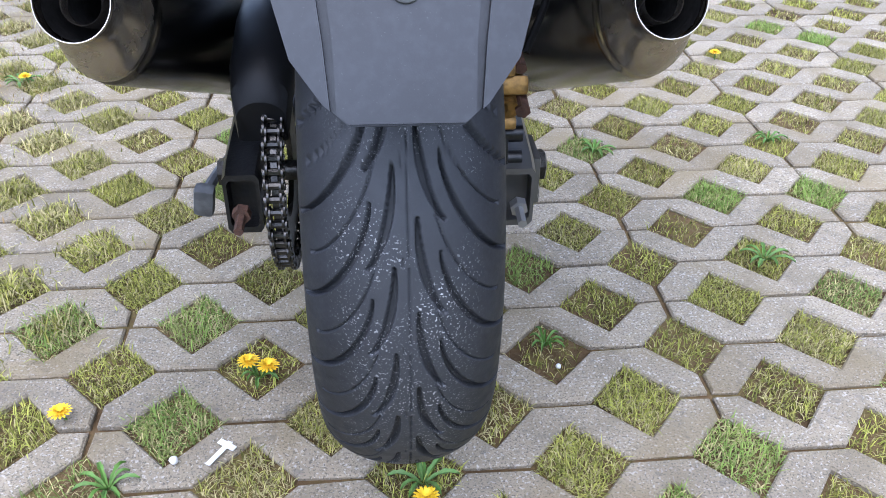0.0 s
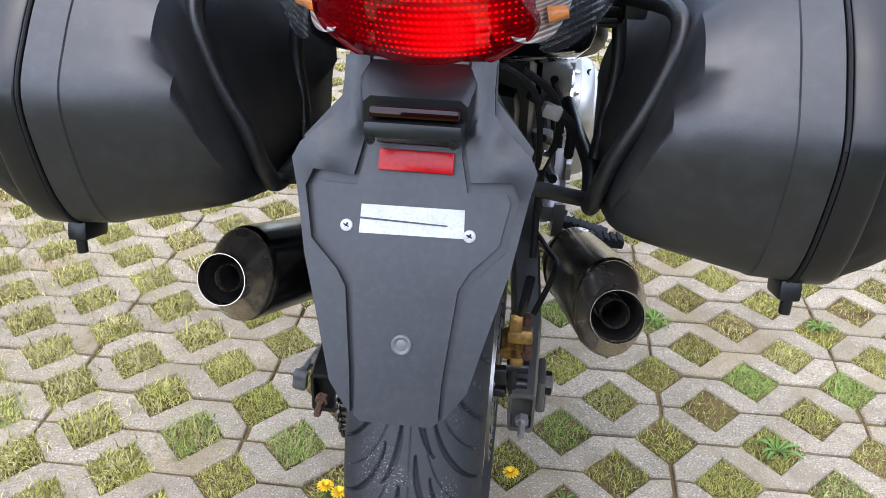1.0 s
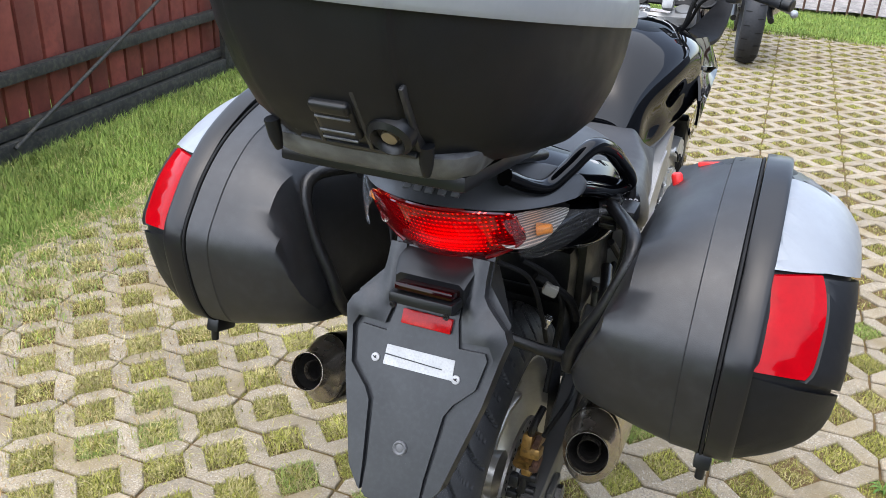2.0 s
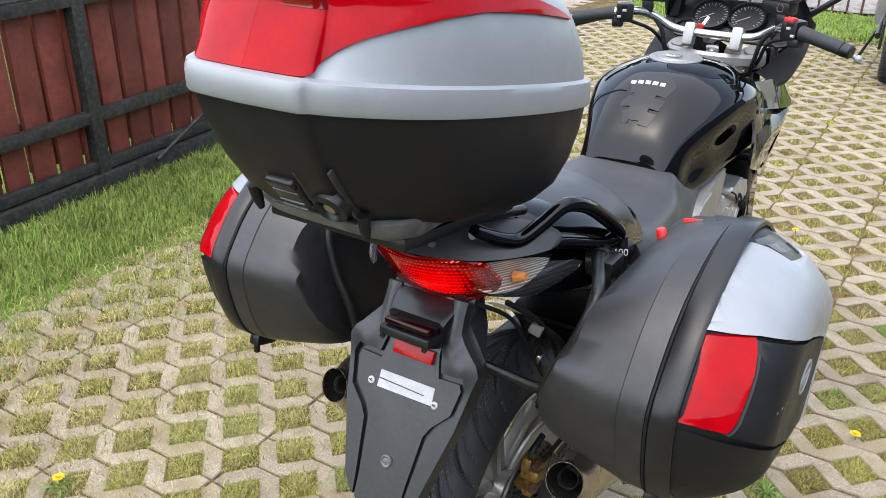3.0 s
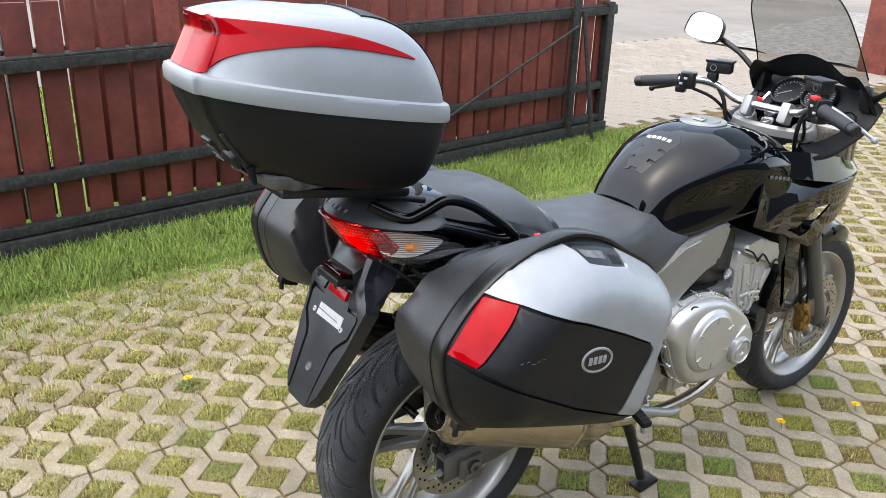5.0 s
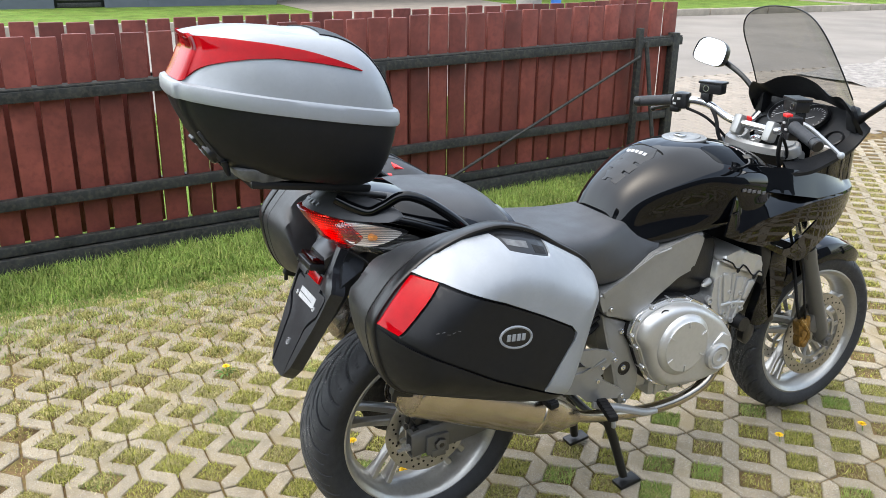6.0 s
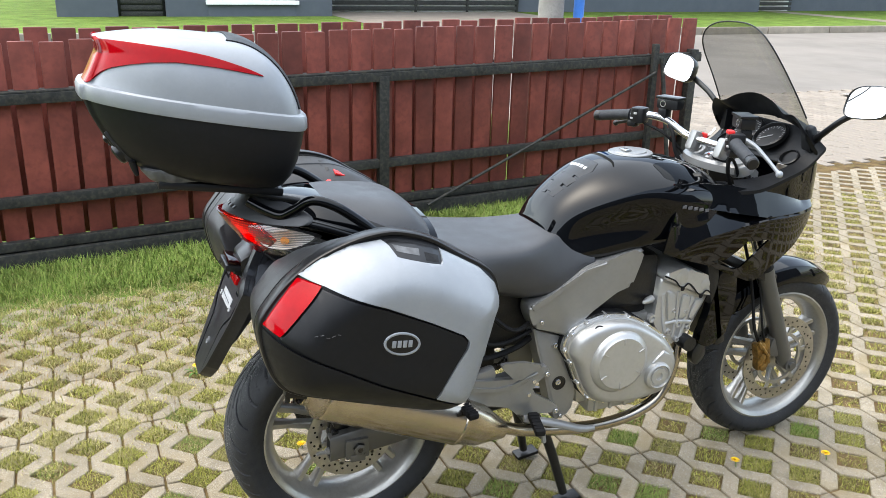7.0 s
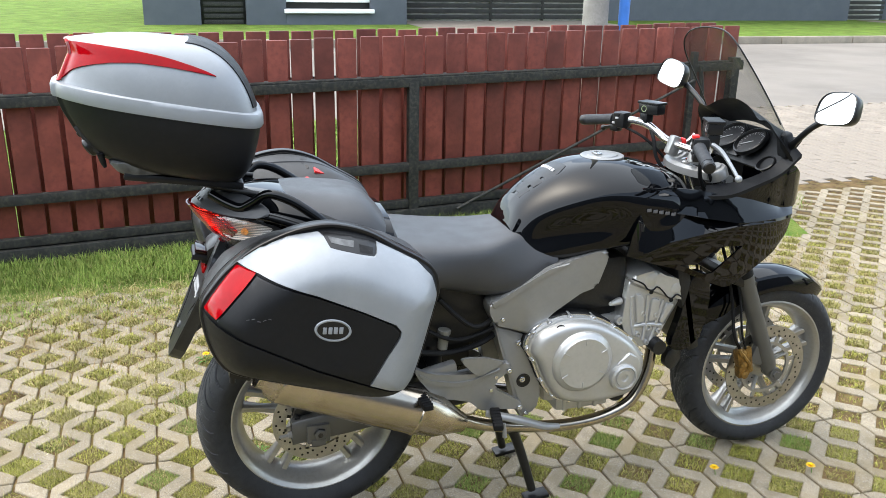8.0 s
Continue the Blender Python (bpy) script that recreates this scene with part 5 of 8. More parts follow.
box(bm, (-0.008, 0.835, 1.024), (0.035, 0.02, 0.004), 0.002)
part("key_flap", bm, CHROME, cap)


def tank_top(u, v, d):
    """On the tank's rear slope: u across, v along y."""
    zc = float(np.interp(v, (0.545, 0.575, 0.63, 0.70, 0.78), (0.848, 0.905, 0.952, 0.992, 1.014)))
    w = float(np.interp(v, (0.545, 0.63, 0.78), (0.085, 0.122, 0.165)))
    return Vector((u, v - 0.6 * (0.004 - d), zc - 0.052 * (abs(u) / w) ** 2.2 + 0.8 * (0.004 - d)))


pad = [(-0.055, 0.66), (-0.062, 0.695), (-0.04, 0.725), (0.03, 0.725), (0.052, 0.695), (0.045, 0.66), (0.02, 0.66), (0.02, 0.652), (0.045, 0.652), (0.04, 0.625), (0.018, 0.625), (0.018, 0.617),
       (0.038, 0.617), (0.03, 0.59), (0.008, 0.59), (0.008, 0.597), (-0.016, 0.597), (-0.016, 0.59), (-0.04, 0.59), (-0.047, 0.617), (-0.026, 0.617), (-0.026, 0.625), (-0.05, 0.625), (-0.054, 0.652), (-0.03, 0.652), (-0.03, 0.66)]
tank_pad = part("tank_pad", sheet(pad, tank_top, 0.003, 0.02), PLASTIC_SMOOTH, fuel_tank, "black rubber tank protector pad")
bm = B()
for k in range(5):
    u = -0.046 + 0.017 * k
    p = tank_top(u, 0.690, -0.0005)
    box(bm, p, (0.012, 0.010, 0.0012), 0.0004, turn(38))
part("maker_mark", bm, STICKER, tank_pad, "white lettering bars")
bm = B()
for k in range(5):
    box(bm, (0.193, 0.90 + 0.019 * k, 0.905 - 0.004 * k), (0.003, 0.013, 0.009), 0.001)
part("maker_mark", bm, DECAL, fuel_tank, "grey lettering bars on the tank side")


def rounded(pts, r=0.008, n=3):
    """An outline with its corners cut to small arcs."""
    out = []
    m = len(pts)
    for i in range(m):
        a, b, c = (Vector(pts[(i + q) % m]) for q in (-1, 0, 1))
        d1, d2 = a - b, c - b
        k = min(r, d1.length * 0.45, d2.length * 0.45)
        p, q = b + d1.normalized() * k, b + d2.normalized() * k
        for j in range(n + 1):
            t = j / n
            w = p * (1 - t) ** 2 + b * 2 * t * (1 - t) + q * t * t
            out.append((w.x, w.y))
    return out


SIDE = [(0.463, 0.668), (0.504, 0.684), (0.548, 0.708), (0.630, 0.752), (0.690, 0.766), (0.768, 0.786), (0.803, 0.790), (0.808, 0.778), (0.803, 0.752), (0.779, 0.684), (0.731, 0.670), (0.656, 0.623), (0.618, 0.591), (0.588, 0.557), (0.480, 0.602), (0.463, 0.640)]


def side_cover():
    return plate(rounded(SIDE, 0.010), 0.11, 0.162, 0.011, 3)


def side_ridge():
    o = [(0.466, 0.668), (0.504, 0.683), (0.548, 0.707), (0.630, 0.750), (0.690, 0.764), (0.690, 0.756), (0.634, 0.739), (0.556, 0.697), (0.512, 0.671), (0.474, 0.650)]
    return plate(rounded(o, 0.006), 0.15, 0.1665, 0.003, 2)


for s in (1, -1):
    flip = (lambda b: b) if s > 0 else mirror_x
    sc = part("side_cover", flip(side_cover()), ALU, bike, "silver-grey frame side cover")
    part("ridge", flip(side_ridge()), ALU, sc)


def pivot_plate():
    o = [(0.484, 0.596), (0.588, 0.550), (0.594, 0.509), (0.622, 0.434), (0.632, 0.366), (0.622, 0.316), (0.574, 0.294), (0.553, 0.359), (0.530, 0.446), (0.505, 0.520)]
    return plate(rounded(o, 0.012), 0.096, 0.146, 0.005)


both(pivot_plate, "pivot_plate", ALU, label="grey cast frame pivot plate")
for y, z, r, x in ((0.501, 0.616, 0.0085, 0.161), (0.559, 0.533, 0.013, 0.145), (0.578, 0.415, 0.021, 0.145), (0.527, 0.461, 0.0105, 0.164), (0.563, 0.342, 0.0105, 0.164), (0.590, 0.310, 0.009, 0.145)):
    bm = B()
    lathe(bm, [(0, r), (0.0025, r), (0.0025, r * 0.86), (0.0012, r * 0.84), (0.0012, 0)], (x, y, z), seg=22)
    seat_ = part("bolt_recess", bm, ALU if r < 0.02 else BLACKMETAL, bike, "round bolt recess")
    bm = B()
    q = min(r * 0.66, 0.009)
    lathe(bm, [(0, q), (0.005, q), (0.0062, q * 0.8), (0.0062, q * 0.5), (0.003, q * 0.42), (0.003, 0)], (x, y - (0.004 if r > 0.02 else 0), z + (0.004 if r > 0.02 else 0)), seg=14)
    part("bolt", bm, CHROME, seat_)

# engine
def cover(points, x0, x1, edge, n=4):
    """A domed casting: the outline drawn in towards its middle as it rises."""
    o = smooth_loop(points, n)
    cy, cz = sum(p[0] for p in o) / len(o), sum(p[1] for p in o) / len(o)
    bm = B()
    rings(bm, [[(x, cy + (y - cy) * k, cz + (z - cz) * k) for y, z in o] for k, x in
               ((0.97, x0), (1.0, x0 + 0.01), (1.0, x1 - edge), (0.975, x1 - edge * 0.95), (0.965, x1 - edge * 0.7), (0.93, x1 - edge * 0.3), (0.87, x1 - edge * 0.06), (0.80, x1), (0.4, x1 + 0.002))])
    return bm


def shrunk(outline, k):
    cy, cz = sum(p[0] for p in outline) / len(outline), sum(p[1] for p in outline) / len(outline)
    return [(cy + (y - cy) * k, cz + (z - cz) * k) for y, z in outline]


engine = part("engine", (lambda bm: (box(bm, (0, 0.775, 0.47), (0.25, 0.30, 0.22), 0.03), box(bm, (0, 0.79, 0.35), (0.22, 0.26, 0.08), 0.02), bm)[-1])(B()), ENGINE, bike, "silver cast aluminium engine block")
crank = [(0.567, 0.530), (0.585, 0.577), (0.632, 0.602), (0.695, 0.613), (0.768, 0.601), (0.837, 0.565), (0.898, 0.518), (0.936, 0.464), (0.938, 0.415), (0.908, 0.358), (0.857, 0.343), (0.791, 0.337), (0.707, 0.346), (0.655, 0.368), (0.618, 0.421), (0.588, 0.490)]
part("cover_flange", plate(smooth_loop(shrunk(crank, 1.012), 4), 0.10, 0.172, 0.003), CHROME, engine, "bright cover flange")
part("cover_gasket", plate(smooth_loop(shrunk(crank, 1.018), 4), 0.10, 0.160, 0.002), RUBBER_DARK, engine)
part("clutch_cover", cover(shrunk(crank, 0.965), 0.15, 0.214, 0.030), ENGINE, engine, "large silver clutch cover")
bm = B()
lathe(bm, [(0, 0.016), (0.004, 0.016), (0.004, 0.013), (-0.004, 0.012), (-0.004, 0)], (0.203, 0.658, 0.583), (1, -0.25, 0.45), 24)
part("oil_filler", bm, RUBBER_DARK, engine, "black oil filler cap")
part("cover_pad", plate(rounded([(0.828, 0.462), (0.868, 0.500), (0.902, 0.474), (0.905, 0.430), (0.872, 0.400), (0.830, 0.408)], 0.010), 0.19, 0.221, 0.006, 3), ENGINE, engine)
bm = B()
lathe(bm, [(0, 0.092), (0.010, 0.09), (0.018, 0.082), (0.0205, 0.076), (0.0235, 0.074), (0.0245, 0.0)], (0.208, 0.722, 0.488), seg=56)
clutch = part("clutch_disc", bm, ENGINE, engine)
for k in range(6):
    a = k * math.pi / 3 + 0.5
    bm = B()
    e = Vector((0.2330, 0.722 + 0.066 * math.cos(a), 0.488 + 0.066 * math.sin(a)))
    box(bm, e, (0.004, 0.019, 0.0035), 0.001, turn(math.degrees(a)))
    part("rib", bm, ENGINE, clutch)
bm = B()
lathe(bm, [(0, 0.042), (0.016, 0.04), (0.02, 0.034), (0.014, 0.032), (0.014, 0.026), (0.018, 0.024), (0.018, 0.012), (0.012, 0.010), (0.012, 0)], (0.213, 0.852, 0.426), seg=40)
part("timing_cap", bm, ENGINE, engine)
for y, z in shrunk(crank, 0.968):
    bm = B()
    rod(bm, (0.150, y, z), (0.1765, y, z), 0.0080, 0.0072)
    bolt_ = part("cover_boss", bm, ENGINE, engine)
    bm = B()
    lathe(bm, [(0, 0.0058), (0.005, 0.0058), (0.006, 0.0045), (0.006, 0)], (0.176, y, z), seg=6)
    part("cover_bolt", bm, CHROME, engine)


block = rounded([(0.884, 0.690), (0.878, 0.625), (0.872, 0.560), (0.900, 0.490), (0.960, 0.474), (0.995, 0.500), (1.010, 0.535), (1.062, 0.618), (1.014, 0.636), (0.950, 0.664)], 0.014)
head = rounded([(0.884, 0.690), (0.892, 0.704), (0.930, 0.714), (0.964, 0.718), (0.988, 0.700), (1.030, 0.688), (1.060, 0.664), (1.070, 0.640), (1.066, 0.616), (1.016, 0.630), (0.950, 0.660)], 0.014, 4)


def cast_side(name, outline, x, edge, material, label=""):
    part(name, plate(outline, 0.0, x, edge, 3), material, engine, label)
    part(name, mirror_x(plate(outline, 0.0, x, edge, 3)), material, engine, label)


cast_side("cylinder_block", block, 0.152, 0.010, ENGINE)
cast_side("head_cover", head, 0.166, 0.012, ENGINE, "silver cam cover with two lobes")
for y, z, r in ((0.945, 0.690, 0.022), (1.030, 0.656, 0.020)):
    bm = B()
    lathe(bm, [(0, r), (0.002, r), (0.0045, r - 0.006), (0.0045, 0)], (0.163, y, z), seg=28)
    part("cam_cap", bm, ENGINE, engine)
bm = B()
tube(bm, [(0.165, 0.886, 0.698), (0.167, 0.921, 0.681), (0.168, 0.936, 0.664), (0.168, 0.952, 0.659), (0.168, 0.966, 0.668), (0.168, 0.985, 0.654), (0.168, 1.003, 0.634), (0.168, 1.018, 0.628), (0.168, 1.036, 0.638), (0.165, 1.066, 0.616)], 0.0024, 8, 4)
for y, z in ((0.950, 0.653), (1.018, 0.622)):
    lathe(bm, [(0, 0.007), (0.0012, 0.0065), (0.0012, 0)], (0.1655, y, z), seg=18)
part("gasket", bm, RUBBER_DARK, engine, "wavy black cam cover gasket")
for o in ([(0.905, 0.650), (0.932, 0.642), (0.945, 0.560), (0.918, 0.552)], [(0.962, 0.632), (0.990, 0.622), (0.985, 0.560), (0.955, 0.555)], [(1.012, 0.612), (1.040, 0.604), (1.005, 0.545), (0.990, 0.555)]):
    part("cylinder_pad", plate(rounded(o, 0.010), 0.14, 0.159, 0.005, 2), ENGINE, engine)
for pts, r in (([(0.896, 0.640), (0.905, 0.560), (0.915, 0.520)], 0.006), ([(0.948, 0.640), (0.950, 0.560), (0.945, 0.500)], 0.006), ([(1.000, 0.620), (0.985, 0.560), (0.970, 0.490)], 0.006), ([(0.905, 0.545), (0.95, 0.548), (1.00, 0.540)], 0.007)):
    bm = B()
    tube(bm, [(0.152, y, z) for y, z in pts], r, 10, 4)
    part("rib", bm, ENGINE, engine)
for y, z, r in ((0.861, 0.572, 0.013), (0.925, 0.520, 0.009), (0.955, 0.540, 0.011), (0.99, 0.525, 0.008), (0.935, 0.585, 0.008), (0.978, 0.575, 0.008), (0.955, 0.492, 0.008)):
    bm = B()
    lathe(bm, [(0, r), (0.014, r * 0.9), (0.014, r * 0.55), (0.008, r * 0.5), (0.008, 0)], (0.148, y, z), seg=16)
    part("boss", bm, ENGINE, engine)
bm = B()
lathe(bm, [(0, 0.0), (0, 0.012), (0.03, 0.009), (0.05, 0.005), (0.052, 0)], (0.135, 0.868, 0.622), (0.5, -0.86, 0.10), 14)
part("water_pipe", bm, ENGINE, engine)
bm = B()
box(bm, (0.055, 0.78, 0.315), (0.14, 0.17, 0.06), 0.012)
for k in range(3):
    box(bm, (0.126, 0.72 + 0.05 * k, 0.315), (0.010, 0.010, 0.055), 0.003)
part("oil_pan", bm, ENGINE, engine)
bm = B()
lathe(bm, [(0, 0.0), (0, 0.033), (0.06, 0.035), (0.075, 0.028), (0.076, 0)], (0.02, 0.93, 0.33), (0.3, 0.9, -0.2), 24)
lathe(bm, [(0, 0.0), (0, 0.03), (0.012, 0.03), (0.012, 0)], (0.10, 0.90, 0.315), (1, 0, 0), 24)
part("oil_filter", bm, BLACKMETAL, engine, "black oil filter")
bm = B()
box(bm, (0, 0.72, 0.68), (0.27, 0.34, 0.16), 0.03)
box(bm, (0, 0.80, 0.60), (0.22, 0.16, 0.16), 0.03)
box(bm, (0, 0.42, 0.62), (0.20, 0.26, 0.20), 0.03)
box(bm, (0, 0.30, 0.55), (0.16, 0.10, 0.26), 0.03)
part("frame_spine", bm, BLACKMETAL, bike, "black steel frame and airbox")
bm = B()
box(bm, (0, 1.075, 0.60), (0.34, 0.04, 0.30), 0.012, turn(14))
radiator = part("radiator", bm, BLACKMETAL, bike, "black radiator")


def rad_cover():
    o = smooth_loop([(1.030, 0.48), (1.050, 0.56), (1.068, 0.64), (1.085, 0.70), (1.14, 0.68), (1.142, 0.58), (1.128, 0.49), (1.07, 0.455)], 3)
    return plate(o, 0.142, 0.170, 0.008)


both(rad_cover, "radiator_cover", GLOSS, radiator)
bm = B()
lathe(bm, [(0, 0.0), (0, 0.032), (0.02, 0.036), (0.024, 0.03), (0.026, 0)], (0.11, 1.065, 0.415), (0.9, 0.3, 0), 24)
part("horn", bm, BLACKMETAL, bike, "round black horn")
bm = B()
rod(bm, (0.14, 0.985, 0.483), (0.185, 0.985, 0.483), 0.022)
part("engine_mount", bm, BLACKMETAL, bike)
# hoses, reservoir and linkage behind the engine
bm = B()
tube(bm, [(0.13, 0.33, 0.68), (0.15, 0.42, 0.60), (0.13, 0.50, 0.62), (0.10, 0.56, 0.66)], 0.007, 8)
tube(bm, [(0.12, 0.28, 0.60), (0.14, 0.38, 0.56), (0.13, 0.50, 0.585)], 0.006, 8)
tube(bm, [(0.14, 0.26, 0.54), (0.13, 0.36, 0.52), (0.12, 0.47, 0.54), (0.11, 0.55, 0.60)], 0.008, 8)
part("hose", bm, RUBBER_DARK, bike)
bm = B()
lathe(bm, [(0, 0.0), (0, 0.014), (0.04, 0.015), (0.045, 0.018), (0.055, 0.018), (0.057, 0)], (0.118, 0.345, 0.53), (0, 0.1, 1), 20)
part("brake_fluid_reservoir", bm, MILKY, bike, "milky brake fluid reservoir")
bm = B()
box(bm, (0.14, 0.33, 0.475), (0.03, 0.10, 0.035), 0.012, turn(12))
lathe(bm, [(0, 0.0), (0, 0.016), (0.014, 0.016), (0.014, 0.008), (0.006, 0.007), (0.006, 0)], (0.145, 0.295, 0.465), seg=18)
part("linkage", bm, ALU, bike)
bm = B()
tube(bm, [(0.06, 0.34, 0.78), (0.06, 0.33, 0.42)], 0.03, 14, 1)
part("shock_absorber", bm, BLACKMETAL, bike)
bm = B()
lathe(bm, [(0, 0.0), (0, 0.022), (0.03, 0.024), (0.034, 0.016), (0.05, 0.015), (0.052, 0)], (0.16, -0.005, 0.876), (1, 0.25, 0.1), 20)
knob = part("preload_knob", bm, PLASTIC_SMOOTH, bike, "ribbed black suspension knob")
for k in range(10):
    a = 2 * math.pi * k / 10
    bm = B()
    box(bm, (0.178, -0.001 + 0.024 * math.cos(a), 0.878 + 0.024 * math.sin(a)), (0.022, 0.006, 0.006), 0.002)
    part("rib", bm, PLASTIC_SMOOTH, knob)

def lettering(text, size, m, thick=0.0006):
    """Raised letters in the built-in font, laid flat and moved by m."""
    cu = bpy.data.curves.new("lettering", "FONT")
    cu.body, cu.size, cu.extrude, cu.align_x, cu.align_y = text, size, thick, "CENTER", "CENTER"
    tmp = bpy.data.objects.new("lettering", cu)
    me = bpy.data.meshes.new_from_object(tmp)
    bpy.data.objects.remove(tmp)
    me.transform(m)
    return me


bm = B()
rod(bm, (0.165, 0.0, 0.872), (0.190, 0.085, 0.868), 0.016, seg=20)
sleeve = part("knob_sleeve", bm, PLASTIC_SMOOTH, bike, "black sleeve with a white number")
part("number", lettering("100", 0.016, look((0.1965, 0.042, 0.8795), (-0.15, 0.66, 0.60))), STICKER, sleeve, "white number 100")

# rider gear: peg hangers, pegs, pedal, stand
def hanger():
    o = [(0.252, 0.504), (0.290, 0.482), (0.350, 0.470), (0.419, 0.464), (0.445, 0.460), (0.505, 0.484), (0.522, 0.488), (0.537, 0.472), (0.523, 0.456), (0.486, 0.432), (0.483, 0.413), (0.549, 0.370), (0.572, 0.354), (0.560, 0.336), (0.482, 0.348), (0.449, 0.344), (0.415, 0.379), (0.360, 0.395), (0.328, 0.398), (0.295, 0.430), (0.263, 0.472)]
    return plate(rounded(o, 0.012), 0.147, 0.165, 0.005, 3)


def hanger_rib():
    o = [(0.266, 0.486), (0.300, 0.462), (0.370, 0.446), (0.420, 0.448), (0.495, 0.474), (0.500, 0.466), (0.425, 0.436), (0.370, 0.434), (0.300, 0.448), (0.272, 0.470)]
    return plate(rounded(o, 0.006), 0.16, 0.1695, 0.003, 2)


both(hanger_rib, "hanger_rib", ALU)
for y, z in ((0.488, 0.446), (0.474, 0.408)):
    bm = B()
    lathe(bm, [(0, 0.0055), (0.004, 0.0055), (0.004, 0)], (0.165, y, z), seg=14)
    part("bolt", bm, CHROME, bike)


both(hanger, "peg_hanger", ALU, label="grey cast footpeg hanger")


def heel():
    o = [(0.381, 0.514), (0.394, 0.518), (0.453, 0.513), (0.508, 0.494), (0.448, 0.462), (0.436, 0.459), (0.421, 0.468), (0.391, 0.499)]
    return plate(rounded(o, 0.006), 0.164, 0.174, 0.004, 3)


both(heel, "heel_plate", ALU)


def peg():
    bm = B()
    box(bm, (0.215, 0.475, 0.345), (0.085, 0.028, 0.018), 0.005, turn(0, 8, -12))
    for k in range(5):
        box(bm, (0.19 + 0.013 * k, 0.480 - 0.003 * k, 0.357 - 0.002 * k), (0.006, 0.026, 0.005), 0.001, turn(0, 8, -12))
    return bm


both(peg, "footpeg", RUBBER_DARK, label="ribbed rubber footpeg")


def pillion_peg():
    bm = B()
    box(bm, (0.222, 0.262, 0.437), (0.085, 0.028, 0.016), 0.005, turn(0, 4, 6))
    for k in range(7):
        box(bm, (0.190 + 0.011 * k, 0.259 + 0.0012 * k, 0.447 - 0.0008 * k), (0.006, 0.026, 0.005), 0.001, turn(0, 4, 6))
    return bm


both(pillion_peg, "pillion_peg", RUBBER_DARK)
bm = B()
tube(bm, [(0.17, 0.46, 0.34), (0.185, 0.55, 0.315), (0.19, 0.63, 0.285), (0.185, 0.68, 0.275)], [0.010, 0.013, 0.011, 0.008], 10, flat=0.6)
lathe(bm, [(0, 0.0), (0, 0.005), (0.04, 0.007), (0.045, 0.0)], (0.21, 0.50, 0.325), (0.2, 0, -1), 10)
part("brake_pedal", bm, ALU, bike, "grey rear brake pedal")
bm = B()
for s in (1, -1):
    tube(bm, [(s * 0.085, 0.53, 0.31), (s * 0.10, 0.585, 0.20), (s * 0.125, 0.635, 0.03)], [0.017, 0.015, 0.013], 10, 4)
    box(bm, (s * 0.13, 0.645, 0.012), (0.045, 0.075, 0.012), 0.004, turn(8))
tube(bm, [(-0.10, 0.58, 0.21), (0, 0.58, 0.20), (0.10, 0.58, 0.21)], 0.012, 10)
tube(bm, [(-0.12, 0.55, 0.28), (-0.17, 0.47, 0.20), (-0.175, 0.42, 0.17)], 0.011, 10)
part("centre_stand", bm, BLACKMETAL, bike, "black steel centre stand")
bm = B()
tube(bm, [(-0.13, 0.60, 0.28), (-0.15, 0.45, 0.23), (-0.165, 0.33, 0.22)], [0.014, 0.012, 0.010], 10)
part("side_stand", bm, BLACKMETAL, bike)

# front: forks, mudguard, calipers
fd = Vector((0, 0.40, -0.917))


def fork_leg():
    bm = B()
    top = Vector((0.098, 1.165, 0.975))
    bot = Vector((0.098, 1.445, 0.335))
    d = (bot - top).normalized()
    rod(bm, top + d * 0.02, bot - d * 0.40, 0.021)
    return bm


def slider():
    bm = B()
    top, bot = Vector((0.098, 1.165, 0.975)), Vector((0.098, 1.450, 0.322))
    d = (bot - top).normalized()
    L = (bot - top).length
    tube(bm, [top + d * q for q in (L - 0.36, L - 0.34, L - 0.30, L - 0.1, L - 0.02, L + 0.02)], [0.027, 0.029, 0.027, 0.026, 0.027, 0.020], 16, 1)
    rod(bm, (0.075, 1.465, 0.302), (0.122, 1.465, 0.302), 0.022)
    rod(bm, (0.122, 1.465, 0.302), (0.128, 1.465, 0.302), 0.012, seg=6)
    box(bm, (0.10, 1.40, 0.37), (0.02, 0.05, 0.06), 0.006, turn(-20))
    return bm


both(fork_leg, "fork_tube", CHROME, label="polished fork tube")
both(slider, "fork_slider", FORK, label="grey fork slider")


def dust_seal():
    bm = B()
    top, bot = Vector((0.098, 1.165, 0.975)), Vector((0.098, 1.450, 0.322))
    d = (bot - top).normalized()
    L = (bot - top).length
    tube(bm, [top + d * (L - 0.40), top + d * (L - 0.355)], 0.0295, 16, 1)
    return bm


both(dust_seal, "dust_seal", RUBBER_DARK)
bm = B()
rows = []
for th in np.radians(np.linspace(150, 47, 22)):
    k = 1.0
    e = max(0.05, math.sin(math.pi * (math.degrees(th) - 45) / 107)) ** 0.35
    rows.append([(0.072 * x * e, FW.y + (0.302 + dz) * math.cos(th), FW.z + (0.302 + dz) * math.sin(th)) for x, dz in
                 ((-1, -0.035), (-0.97, -0.005), (-0.8, 0.016), (-0.4, 0.026), (0, 0.029), (0.4, 0.026), (0.8, 0.016), (0.97, -0.005), (1, -0.035), (0.94, -0.035), (0.9, -0.006), (0.72, 0.01), (0, 0.021), (-0.72, 0.01), (-0.9, -0.006), (-0.94, -0.035))])
rings(bm, rows)
part("front_mudguard", bm, GLOSS, bike, "gloss black front mudguard")


